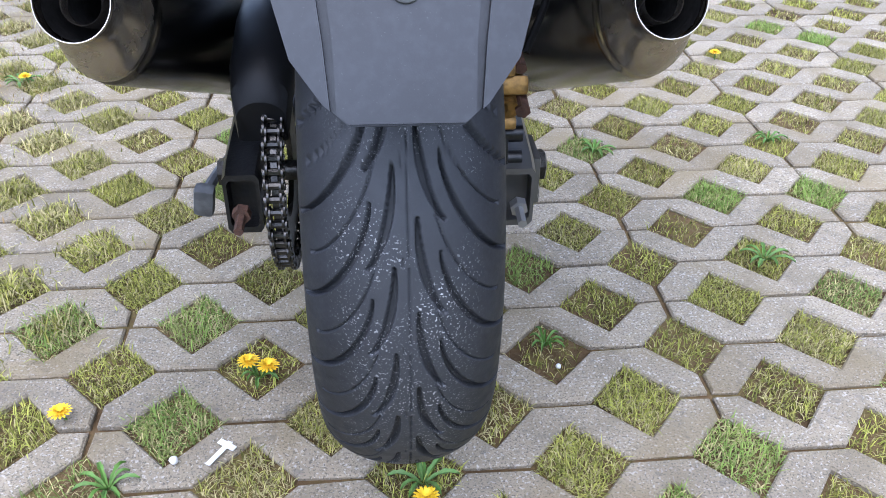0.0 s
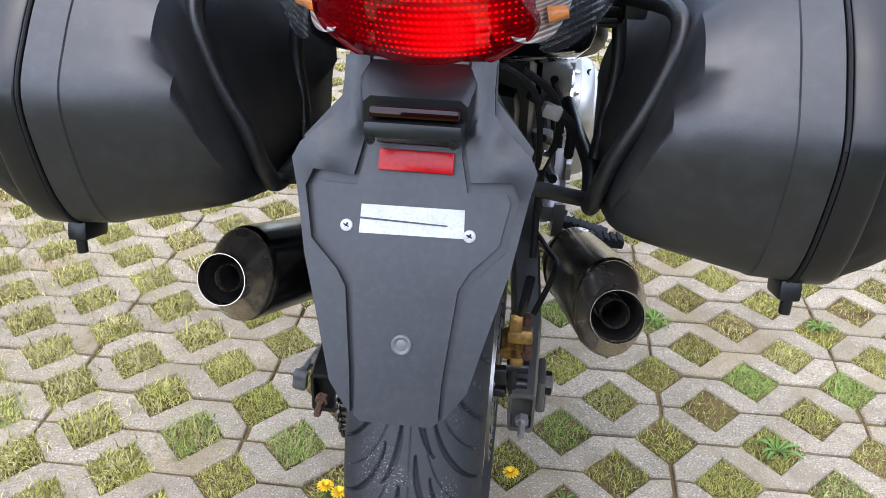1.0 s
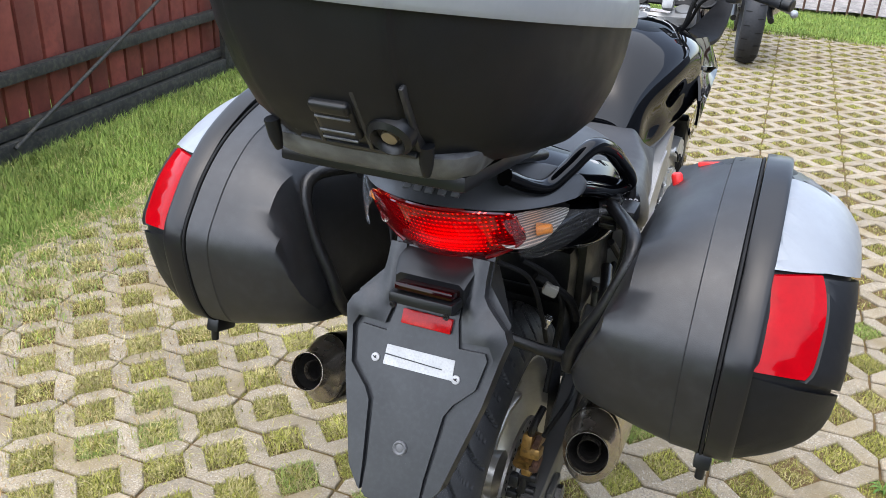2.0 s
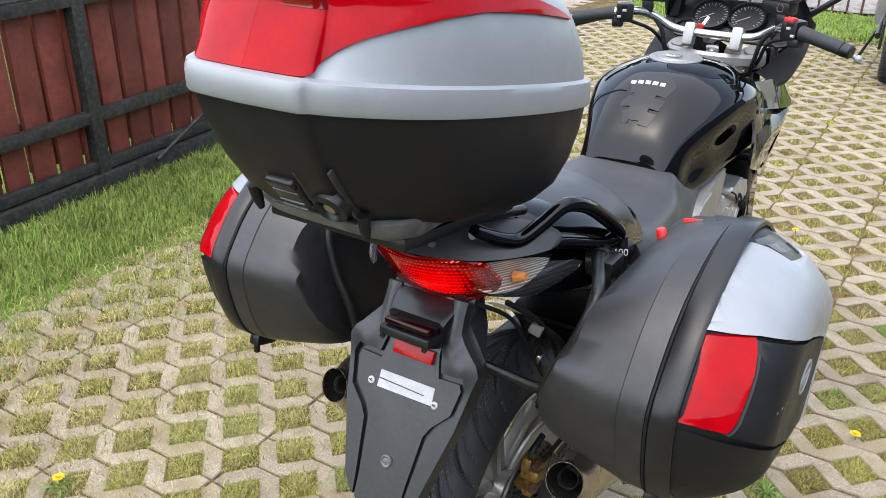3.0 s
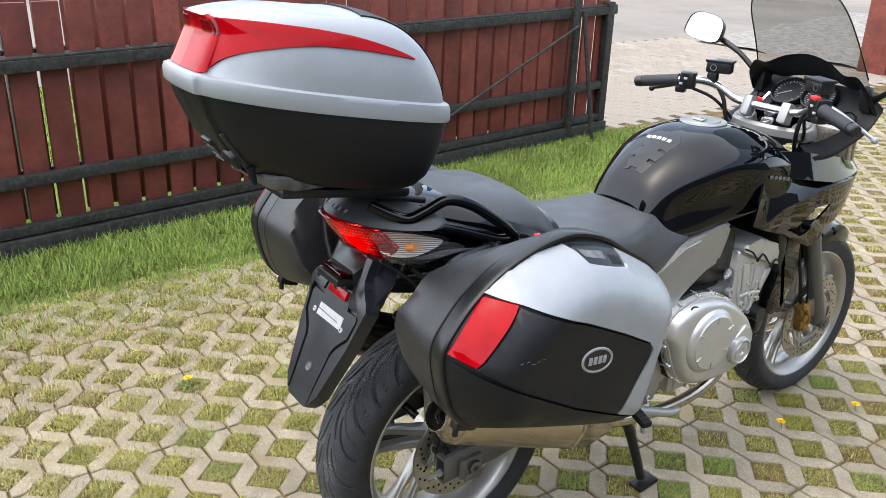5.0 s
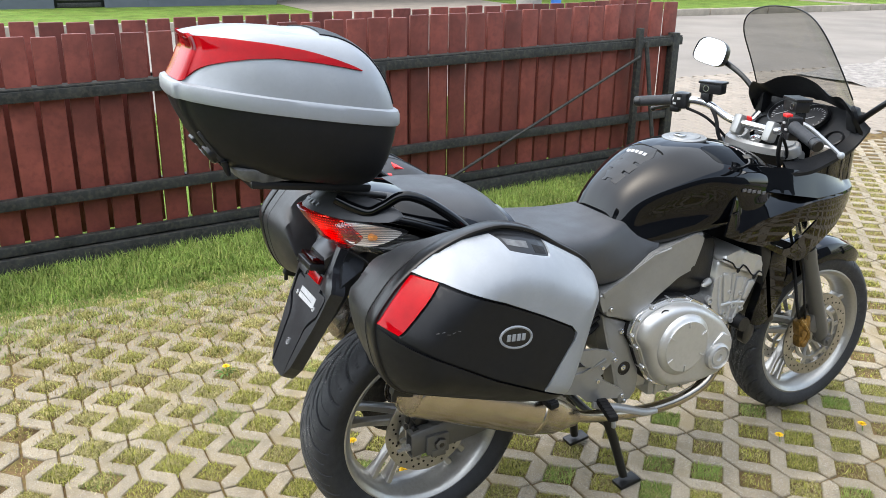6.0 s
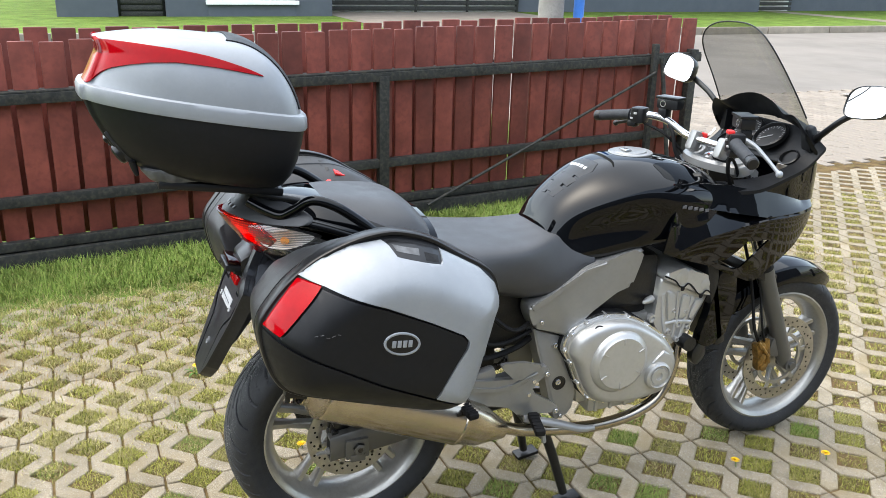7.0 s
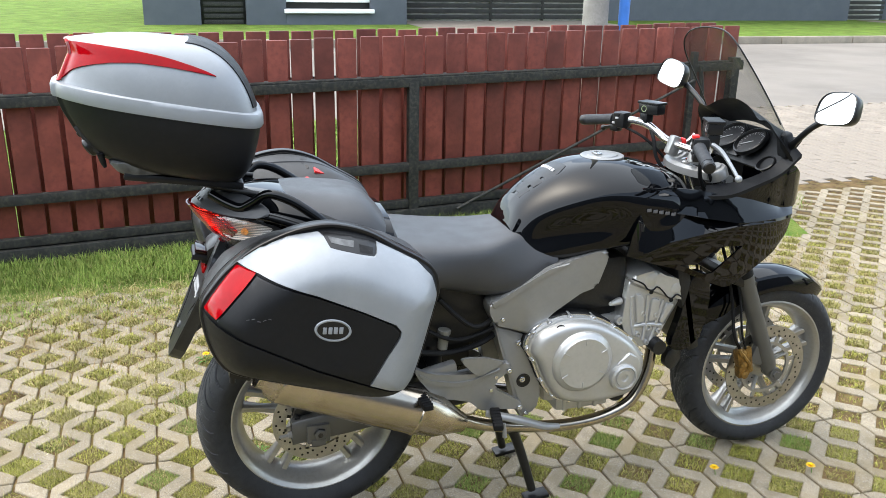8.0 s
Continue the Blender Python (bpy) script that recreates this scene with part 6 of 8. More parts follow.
def front_caliper():
    bm = B()
    box(bm, (0.104, 1.334, 0.372), (0.030, 0.036, 0.055), 0.009, turn(16))
    box(bm, (0.104, 1.344, 0.325), (0.030, 0.034, 0.045), 0.009, turn(8))
    for y, z in ((1.328, 0.392), (1.338, 0.352), (1.346, 0.315)):
        lathe(bm, [(0, 0.013), (0.010, 0.012), (0.012, 0.008), (0.012, 0)], (0.114, y, z), seg=18)
    box(bm, (0.112, 1.358, 0.365), (0.016, 0.022, 0.09), 0.005, turn(12))
    tube(bm, [(0.118, 1.315, 0.405), (0.124, 1.335, 0.38), (0.122, 1.36, 0.345), (0.118, 1.352, 0.305)], 0.006, 8)
    return bm


both(front_caliper, "front_caliper", GOLD, label="gold front brake caliper")


def fork_hose():
    bm = B()
    tube(bm, [(0.10, 1.33, 0.40), (0.115, 1.29, 0.46), (0.095, 1.285, 0.55), (0.085, 1.26, 0.66), (0.06, 1.22, 0.80)], 0.005, 8)
    tube(bm, [(0.11, 1.35, 0.39), (0.125, 1.31, 0.47), (0.105, 1.30, 0.58), (0.09, 1.27, 0.68)], 0.0035, 8)
    return bm


both(fork_hose, "brake_hose", RUBBER_DARK)
bm = B()
box(bm, (0, 1.30, 0.63), (0.24, 0.10, 0.035), 0.012, turn(-23))
box(bm, (0, 1.22, 0.80), (0.10, 0.14, 0.18), 0.03, turn(-23))
part("lower_yoke", bm, BLACKMETAL, bike)

# fairing
CREASES = (((0.84, 0.784), (0.90, 0.788), (0.97, 0.813), (1.095, 0.832), (1.19, 0.843), (1.45, 0.838)),
           ((0.90, 0.900), (1.03, 0.882), (1.19, 0.850), (1.45, 0.846)),
           ((0.90, 0.976), (1.13, 0.935), (1.25, 0.906), (1.37, 0.868), (1.45, 0.858)))


def fair_x(y, z):
    k = max(0.0, (y - 1.1) / 0.40)
    x = 0.207 * max(0.0, 1 - k ** 2.6) ** 0.5
    wing, lip, top = (float(np.interp(y, *zip(*q))) for q in CREASES)
    fade = min(1, max(0, (1.49 - y) / 0.12)) * min(1, max(0.0, (y - 0.84) / 0.06))
    scoop = min(1.0, max(0.0, (1.19 - y) / 0.06))
    x += fade * float(np.interp(z, (wing, lip - 0.005, lip, top, top + 0.02), (0.0, -0.026 * scoop - 0.003, -0.003, -0.030, -0.031)))
    x -= 0.22 * max(0.0, 1.08 - y) * min(1.0, max(0.0, (z - lip + 0.005) / 0.006))
    x *= 1 - 0.17 * min(1, max(0.0, (wing - z) / 0.17)) ** 1.2
    x *= 1 - 0.40 * min(1, max(0.0, (z - 0.97) / 0.16)) ** 1.3
    return x


FAIR = [(0.836, 0.785), (0.85, 0.84), (0.885, 0.91), (0.95, 0.958), (1.067, 0.946), (1.161, 0.925), (1.26, 0.955), (1.33, 0.990), (1.37, 1.003), (1.42, 0.985), (1.468, 0.95), (1.496, 0.92), (1.497, 0.885), (1.475, 0.868),
        (1.43, 0.858), (1.408, 0.840), (1.400, 0.796), (1.349, 0.737), (1.297, 0.704), (1.232, 0.660), (1.205, 0.648), (1.180, 0.648), (1.092, 0.685), (1.022, 0.720), (0.898, 0.761)]
HOLE = [(1.015, 0.738), (1.068, 0.733), (1.105, 0.759), (1.131, 0.784), (1.216, 0.779), (1.135, 0.700), (1.108, 0.697)]


def fairing():
    return sheet(FAIR, lambda u, v, d: Vector((max(0.0, fair_x(u, v) - d), u - (0.4 * d if u > 1.45 else 0), v)), 0.006, 0.018, (HOLE,), [c for q in CREASES for c in zip(q, q[1:])] + [((a, b - 0.005), (c, d - 0.005)) for (a, b), (c, d) in zip(CREASES[1], CREASES[1][1:3])])


part("fairing", fairing(), GLOSS, bike, "gloss black half fairing", 16)
part("fairing", mirror_x(fairing()), GLOSS, bike, "gloss black half fairing", 16)


def inner_fair():
    o = [(1.0, 0.93), (1.10, 0.93), (1.2, 0.925), (1.30, 0.96), (1.36, 1.0), (1.40, 0.99), (1.40, 0.86), (1.2, 0.80), (1.05, 0.80)]
    return sheet(o, lambda u, v, d: Vector((max(0.01, fair_x(u, v) - 0.03 - d), u, v)), 0.004, 0.05)


both(inner_fair, "fairing_lining", PLASTIC)
bm = B()
lathe(bm, [(0, 0), (0, 0.02), (0.012, 0.016), (0.016, 0)], (0.13, 1.385, 0.775), (0.75, 0.6, -0.15), 20)
part("front_indicator", bm, CLEAR, bike, "clear front indicator")
bm = B()
box(bm, (0, 1.455, 0.905), (0.10, 0.05, 0.07), 0.02)
part("headlamp", bm, REFLECT, bike)


# cockpit: shroud, screen, dials
def screen_point(u, v):
    q = max(0.0, (v - 0.52) / 0.48)
    w = 0.185 * (1 - 0.22 * v) * max(0.0, 1 - q ** 3.0) ** 0.42
    x = u * w
    k = abs(x) / 0.185
    y = 1.430 - 0.105 * k * k - 0.265 * v + 0.05 * v * (1 - v)
    z = 1.045 + 0.025 * k * k + 0.325 * v
    return Vector((x, y, z))


bm = B()
vv = [1 - (1 - k / 27) ** 1.7 for k in range(28)]
rows = [[screen_point(u, v) for u in np.linspace(-1, 1, 25)] for v in vv]
rings(bm, rows, closed=False, cap=False)
screen = part("windscreen", bm, SMOKE, bike, "smoked plastic windscreen")
bm = B()
edge = [screen_point(1, 1 - (1 - k / 30) ** 1.7) for k in range(3, 31)]
tube(bm, edge + [Vector((-p.x, p.y, p.z)) for p in reversed(edge[:-1])], 0.0022, 6, 1)
part("screen_edge", bm, PLASTIC_SMOOTH, screen)
bm = B()
arch = [(-0.205, 1.33, 1.03), (-0.195, 1.285, 1.085), (-0.165, 1.262, 1.128), (-0.125, 1.262, 1.128), (-0.07, 1.268, 1.155), (0, 1.27, 1.168), (0.07, 1.268, 1.155), (0.125, 1.262, 1.128), (0.165, 1.262, 1.128), (0.195, 1.285, 1.085), (0.205, 1.33, 1.03)]
a1 = curve(arch, 5)
a2 = [Vector((p.x * 0.97, p.y + 0.10 * min(1, max(0.1, (0.20 - abs(p.x)) / 0.06)), p.z - 0.02 - 0.06 * (1 - abs(p.x) / 0.21))) for p in a1]
a3 = [Vector((p.x * 0.93, p.y + 0.012, p.z - 0.012)) for p in a1]
a4 = [Vector((p.x * 0.90, 1.345, 1.035 + 0.45 * (p.z - 1.03))) for p in a1]
rings(bm, [a2, a1, a3, a4], closed=False, cap=False)
part("dash_shroud", bm, PLASTIC, bike, "matt black instrument shroud", 50)
dash_n = Vector((0, -0.62, 0.78)).normalized()
bm = B()
box(bm, (0, 1.335, 1.028), (0.36, 0.012, 0.125), 0.005, turn(-38))
dash = part("instrument_panel", bm, PLASTIC, bike, "matt black instrument panel")
for x, r in ((-0.068, 0.047), (0.032, 0.045)):
    c = Vector((x, 1.322, 1.040))
    bm = B()
    lathe(bm, [(0, r + 0.008), (0.012, r + 0.007), (0.014, r + 0.003), (0.010, r), (0.002, r - 0.001)], c, dash_n, 40)
    dial = part("dial", bm, PLASTIC_SMOOTH, dash, "round black dial with white ticks")
    bm = B()
    lathe(bm, [(0.004, r), (0.004, 0)], c, dash_n, 36)
    part("dial_face", bm, DIAL, dial)
    bm = B()
    upv = Vector((0, 0.78, 0.62))
    for k in range(21):
        a = math.radians(225 - 270 * k / 20)
        e = Vector((1, 0, 0)) * math.cos(a) + upv * math.sin(a)
        ln = 0.010 if k % 2 == 0 else 0.006
        tube(bm, [c + dash_n * 0.0047 + e * (r - 0.003), c + dash_n * 0.0047 + e * (r - 0.003 - ln)], 0.0008, 4, 1)
    part("tick", bm, STICKER, dial)
    bm = B()
    e = Vector((1, 0, 0)) * math.cos(math.radians(215)) + upv * math.sin(math.radians(215))
    tube(bm, [c + dash_n * 0.006 - e * 0.008, c + dash_n * 0.006 + e * (r - 0.012)], 0.0012, 6, 1)
    part("needle", bm, STICKER, dial)
bm = B()
box(bm, (-0.018, 1.30, 1.005), (0.05, 0.004, 0.022), 0.002, turn(-38))
part("display", bm, DIAL, dash)


def pocket():
    bm = B()
    lathe(bm, [(0.004, 0.03), (0.006, 0.026), (-0.01, 0.022), (-0.012, 0)], (0.135, 1.30, 1.0), dash_n, 24)
    return bm


both(pocket, "pocket", PLASTIC_SMOOTH, dash)


def side_trim():
    bm = B()
    inner = curve([(0.19, 1.345, 1.06), (0.165, 1.30, 1.00), (0.14, 1.25, 0.965), (0.13, 1.19, 0.95), (0.12, 1.12, 0.945)], 5)
    outer = curve([(0.205, 1.36, 1.04), (0.206, 1.30, 0.990), (0.204, 1.22, 0.958), (0.196, 1.15, 0.934), (0.180, 1.08, 0.930)], 5)
    low = [p + Vector((0, 0, -0.01)) for p in outer]
    rings(bm, [inner, outer, low], closed=False, cap=False)
    return bm


both(side_trim, "dash_side_trim", PLASTIC)


def mirror_set(mx, my, mz):
    arm = B()
    tube(arm, [(0.170, 1.345, 1.055), (0.20, 1.335, 1.075), (0.27, 1.325, 1.13), (mx - 0.035, my + 0.025, mz - 0.027)], [0.016, 0.009, 0.0085, 0.010], 10, 4)
    c = Vector((mx, my, mz))
    shell = B()
    n = Vector((-0.06, -0.96, 0.28)).normalized()
    a = Vector((1, 0, 0.12)).normalized()
    a = (a - n * a.dot(n)).normalized()
    b = n.cross(a) * -1
    rows = []
    for k, dd in ((0.25, 0.045), (0.65, 0.038), (0.9, 0.022), (1.0, 0.004), (1.0, -0.004), (0.965, -0.006), (0.955, -0.002)):
        rows.append([c - n * dd * 1.0 * 1 + a * 0.071 * k * math.copysign(abs(math.cos(t)) ** 0.6, math.cos(t)) * (1 + 0.12 * math.sin(t)) + b * 0.044 * k * math.copysign(abs(math.sin(t)) ** 0.6, math.sin(t)) for t in np.linspace(0, 2 * math.pi, 33)[:-1]])
    rings(shell, rows, cap=True)
    glass = B()
    g = [c + n * 0.0025 + a * 0.068 * math.copysign(abs(math.cos(t)) ** 0.6, math.cos(t)) * (1 + 0.12 * math.sin(t)) + b * 0.042 * math.copysign(abs(math.sin(t)) ** 0.6, math.sin(t)) for t in np.linspace(0, 2 * math.pi, 33)[:-1]]
    rings(glass, [g, [p - n * 0.002 for p in g]])
    return arm, shell, glass


for s in (1, -1):
    flip = (lambda b: b) if s > 0 else mirror_x
    arm, shell, glass = mirror_set(0.345, 1.325, 1.190) if s > 0 else mirror_set(0.397, 1.30, 1.195)
    m = part("mirror", flip(shell), PLASTIC_SMOOTH, bike, "black rear view mirror on a stalk")
    part("mirror_stalk", flip(arm), PLASTIC_SMOOTH, m)
    part("mirror_glass", flip(glass), MIRROR, m)

def mirror_base():
    bm = B()
    rings(bm, [[(0.160, 1.312, 1.030), (0.192, 1.318, 1.025), (0.190, 1.362, 1.025), (0.160, 1.360, 1.030)],
               [(0.152, 1.305, 1.092), (0.176, 1.312, 1.088), (0.172, 1.346, 1.096), (0.150, 1.342, 1.100)]])
    bmesh.ops.bevel(bm, geom=bm.edges[:], offset=0.006, segments=2, affect="EDGES", profile=0.6)
    return bm


both(mirror_base, "mirror_base", PLASTIC, label="satin black pillar under the mirror stalk")

# handlebar
bm = B()
tube(bm, [(-0.34, 0.965, 1.058), (-0.25, 1.0, 1.074), (-0.205, 1.035, 1.080), (-0.165, 1.085, 1.068), (-0.11, 1.115, 1.035), (-0.05, 1.12, 1.028), (0.05, 1.12, 1.028), (0.11, 1.115, 1.035), (0.165, 1.085, 1.068), (0.205, 1.035, 1.080), (0.25, 1.0, 1.074), (0.34, 0.965, 1.058)], 0.0115, 14, 6)
bar = part("handlebar", bm, CHROME, bike, "polished steel handlebar")


def side_parts(s):
    f = lambda x, y, z: (s * x, y, z)
    bm = B()
    tube(bm, [f(0.235, 1.006, 1.076), f(0.25, 1.0, 1.074), f(0.335, 0.967, 1.059)], [0.0185, 0.0165, 0.0165], 16, 3)
    grip = part("grip", bm, RUBBER, bar, "ribbed black rubber grip")
    bm = B()
    d = (Vector(f(0.335, 0.967, 1.059)) - Vector(f(0.25, 1.0, 1.074))).normalized()
    lathe(bm, [(0, 0.0), (0, 0.0155), (0.003, 0.017), (0.02, 0.016), (0.023, 0.013), (0.024, 0)], f(0.336, 0.966, 1.0585), d, 18)
    part("bar_end", bm, BLACKMETAL, bar, "black bar end weight")
    bm = B()
    box(bm, f(0.213, 1.022, 1.078), (0.045, 0.045, 0.05), 0.010, turn(0, 0, -s * 25))
    box(bm, f(0.225, 1.01, 1.052), (0.03, 0.03, 0.022), 0.006, turn(0, 0, -s * 25))
    box(bm, f(0.21, 1.005, 1.095), (0.022, 0.014, 0.012), 0.003, turn(0, 0, -s * 25))
    sw = part("switch_box", bm, PLASTIC_SMOOTH, bar, "black handlebar switch box")
    bm = B()
    for k in range(2):
        box(bm, f(0.205 + 0.012 * k, 1.000 - 0.004 * k, 1.085 - 0.016 * k), (0.010, 0.006, 0.006), 0.001, turn(0, 0, -s * 25))
    part("switch_mark", bm, GREYMARK, sw)
    if s > 0:
        bm = B()
        box(bm, f(0.205, 1.010, 1.104), (0.026, 0.018, 0.010), 0.003, turn(0, 0, -25))
        part("kill_switch", bm, RED_SWITCH, sw, "red engine stop switch")
    bm = B()
    box(bm, f(0.160, 1.092, 1.118), (0.072, 0.042, 0.032), 0.006, turn(0, 0, -s * 22))
    box(bm, f(0.160, 1.092, 1.136), (0.078, 0.048, 0.008), 0.003, turn(0, 0, -s * 22))
    box(bm, f(0.175, 1.085, 1.088), (0.03, 0.035, 0.035), 0.008, turn(0, 0, -s * 22))
    res = part("fluid_reservoir", bm, PLASTIC_SMOOTH, bar, "black brake fluid reservoir")
    bm = B()
    lathe(bm, [(0, 0.010), (0.002, 0.010), (0.002, 0.0075), (0, 0.0075)], f(0.165 - s * 0.0, 1.069, 1.118), (-s * 0.35, -0.93, 0), 20, True)
    part("sight_glass", bm, CHROME, res)
    bm = B()
    tube(bm, [f(0.195, 1.075, 1.075), f(0.235, 1.075, 1.066), f(0.30, 1.06, 1.045), f(0.358, 1.042, 1.027)], [0.010, 0.008, 0.0065, 0.006], 10, 5, 0.8)
    bmesh.ops.create_uvsphere(bm, u_segments=12, v_segments=8, radius=0.0095, matrix=Matrix.Translation(f(0.363, 1.041, 1.025)))
    part("lever", bm, SILVER if s > 0 else BLACKMETAL, bar, "silver brake lever" if s > 0 else "black clutch lever")
    bm = B()
    tube(bm, [f(0.165, 1.09, 1.07), f(0.13, 1.09, 1.03), f(0.115, 1.10, 0.97), f(0.09, 1.15, 0.90)], 0.006, 8)
    tube(bm, [f(0.20, 1.03, 1.055), f(0.15, 1.07, 1.03), f(0.12, 1.13, 0.97), f(0.08, 1.17, 0.90)], 0.0045, 8)
    part("cable", bm, RUBBER_DARK, bar)
    bm = B()
    box(bm, f(0.062, 1.118, 1.022), (0.030, 0.036, 0.06), 0.009, turn(-20))
    part("bar_clamp", bm, ALU, bar, "silver handlebar clamp")
    bm = B()
    lathe(bm, [(-0.02, 0.034), (0.004, 0.034), (0.010, 0.030), (0.012, 0.022), (0.018, 0.020), (0.02, 0)], f(0.098, 1.160, 0.978), (0, -0.4, 0.917), 28)
    part("fork_cap", bm, ALU, bar)


side_parts(1)
side_parts(-1)
bm = B()
rows = [[(x, 1.135 + dy - 0.05 * (abs(x) / 0.11) ** 2 * -0.6, 0.968 + dz) for dy, dz in ((-0.045, 0.01), (-0.035, 0.018), (0.035, 0.0), (0.045, -0.008), (0.045, -0.025), (-0.045, -0.01))] for x in np.linspace(-0.115, 0.115, 9)]
rings(bm, rows)
part("top_yoke", bm, ALU, bike, "silver cast top fork yoke")
bm = B()
lathe(bm, [(0, 0.0), (0, 0.018), (0.010, 0.018), (0.012, 0.012), (0.012, 0)], (0, 1.13, 0.985), (0, -0.4, 0.917), 6)
part("steering_nut", bm, CHROME, bike)
bm = B()
lathe(bm, [(0, 0.0), (0, 0.022), (0.02, 0.02), (0.022, 0)], (-0.02, 1.18, 0.99), (0, -0.5, 0.86), 20)
part("ignition_lock", bm, BLACKMETAL, bike)
keys = thing("key", (-0.045, 1.15, 1.03), "ignition key with a red fob in the lock", "key")
bm = B()
box(bm, (-0.045, 1.14, 1.035), (0.018, 0.006, 0.028), 0.004, turn(20, 10, 20))
part("fob", bm, RED_SWITCH, keys, "red plastic key fob")
bm = B()
box(bm, (-0.04, 1.155, 1.045), (0.008, 0.003, 0.045), 0.001, turn(-30, 25, 0))
tube(bm, [(-0.045, 1.145, 1.02), (-0.03, 1.16, 1.012), (-0.02, 1.18, 1.012)], 0.003, 8)
part("blade", bm, CHROME, keys)

# ---------------------------------------------------------------- luggage
PAN = [(-0.279, 0.829), (-0.274, 0.765), (-0.255, 0.705), (-0.222, 0.668), (-0.141, 0.638), (-0.042, 0.606), (0.036, 0.582), (0.10, 0.566), (0.15, 0.576), (0.181, 0.604), (0.206, 0.672), (0.236, 0.782), (0.246, 0.823),
       (0.235, 0.865), (0.208, 0.894), (0.143, 0.933), (0.08, 0.966), (0.018, 0.983), (-0.03, 0.985), (-0.09, 0.975), (-0.162, 0.949), (-0.212, 0.916), (-0.25, 0.876)]
PAN_LOOP = smooth_loop(PAN, 4)
PAN_RIM = np.array(PAN_LOOP)


def pan_x(y, z):
    d = max(0.0, float(inset_dist(PAN_RIM, [(y, z)])[0]))
    k = min(1.0, max(0.0, d - 0.004) / 0.096)
    return 0.400 + 0.104 * (1 - (1 - k) ** 2.2) ** 0.85


def pan_panel(outline, lift, thick=0.010, step=0.012):
    return sheet(outline, lambda u, v, d: Vector((pan_x(u, v) + lift - d, u, v)), thick, step)


def pannier(s):
    flip = (lambda b: b) if s > 0 else mirror_x
    pan = thing("pannier", (s * 0.33, 0.0, 0.56), "black and silver hard plastic side pannier with red reflector", "pannier", "panniers on the motorcycle")
    c = Vector((-0.02, 0.775, 0))
    bm = B()
    rows = []
    for k in (1.0, 0.995, 0.988, 0.98, 0.97, 0.955, 0.94, 0.92, 0.90, 0.87, 0.84, 0.80, 0.75, 0.70, 0.64, 0.58, 0.5, 0.4, 0.25):
        rows.append([(-0.007 * min(1, max(0, 0.99 - k) * 30) + pan_x(c.x + (y - c.x) * k, c.y + (z - c.y) * k), c.x + (y - c.x) * k, c.y + (z - c.y) * k) for y, z in PAN_LOOP])
    rings(bm, rows)
    outer = part("outer_shell", flip(bm), PLASTIC, pan)
    bm = B()
    rows = []
    for x, k, lift, back, top in ((0.368, 0.975, 0, 0, 1), (0.364, 1.0, 0, 0, 1), (0.345, 1.0, 0.002, 0, 0.984), (0.3285, 1.0, 0.004, 0.0, 0.974), (0.327, 0.994, 0.004, 0.0, 0.970), (0.325, 0.9935, 0.005, 0.0, 0.969), (0.285, 0.988, 0.018, 0.002, 0.946), (0.25, 0.980, 0.028, 0.006, 0.915), (0.228, 0.972, 0.034, 0.010, 0.850), (0.212, 0.958, 0.036, 0.014, 0.800), (0.199, 0.935, 0.036, 0.02, 0.765), (0.192, 0.90, 0.034, 0.026, 0.745), (0.188, 0.84, 0.03, 0.03, 0.728)):
        ring = []
        for y, z in PAN_LOOP:
            yy, zz = c.x + (y - c.x) * k, c.y + (z - c.y) * k
            zz += lift * max(0.0, (0.80 - zz) / 0.22)
            if zz > top - 0.03:
                zz = top - 0.03 + 0.03 * math.tanh((zz - top + 0.03) / 0.03)
            ring.append((x, yy + back * max(0.0, (-0.1 - yy) / 0.18), zz))
        rows.append(ring)
    rings(bm, rows)
    part("inner_shell", flip(bm), INNER, pan, "grey-black inner shell")
    bm = B()
    rings(bm, [[(x, c.x + (y - c.x) * k, c.y + (z - c.y) * k + 0.008 * max(0.0, (z - 0.93) / 0.055)) for y, z in PAN_LOOP] for x, k in ((0.371, 0.97), (0.3705, 1.004), (0.372, 1.0085), (0.397, 1.0085), (0.4015, 1.005), (0.4035, 0.998), (0.4035, 0.972), (0.396, 0.965))], cap=False)
    part("lid_band", flip(bm), PLASTIC_SMOOTH, pan, "black rim band round the lid")
    bm = B()
    tube(bm, [(0.3675, c.x + (y - c.x) * 1.001, c.y + (z - c.y) * 1.001) for y, z in PAN_LOOP] + [(0.3675, c.x + (PAN_LOOP[0][0] - c.x) * 1.001, PAN_LOOP[0][1])], 0.0022, 8, 1)
    part("seal", flip(bm), RUBBER_DARK, pan, "black rubber seam seal")
    silver = [(-0.199, 0.9265), (-0.15, 0.955), (-0.09, 0.974), (-0.028, 0.980), (-0.019, 0.974), (-0.010, 0.957), (0.083, 0.931), (0.090, 0.934), (0.097, 0.950), (0.14, 0.926), (0.19, 0.897), (0.219, 0.865), (0.228, 0.825), (0.222, 0.785), (0.19, 0.672), (0.168, 0.622), (0.146, 0.612),
              (0.062, 0.650), (0.078, 0.680), (0.10, 0.716), (0.128, 0.758), (0.131, 0.772), (0.118, 0.790), (0.047, 0.828), (-0.047, 0.873), (-0.160, 0.917), (-0.185, 0.922)]
    part("silver_panel", flip(pan_panel(silver, 0.0035, 0.010)), SILVER, outer, "silver painted lid panel")
    red = [(-0.2725, 0.832), (-0.2580, 0.8535), (-0.2400, 0.8765), (-0.221, 0.899), (-0.201, 0.920), (-0.184, 0.9185), (-0.166, 0.916), (-0.209, 0.871), (-0.251, 0.8235)]
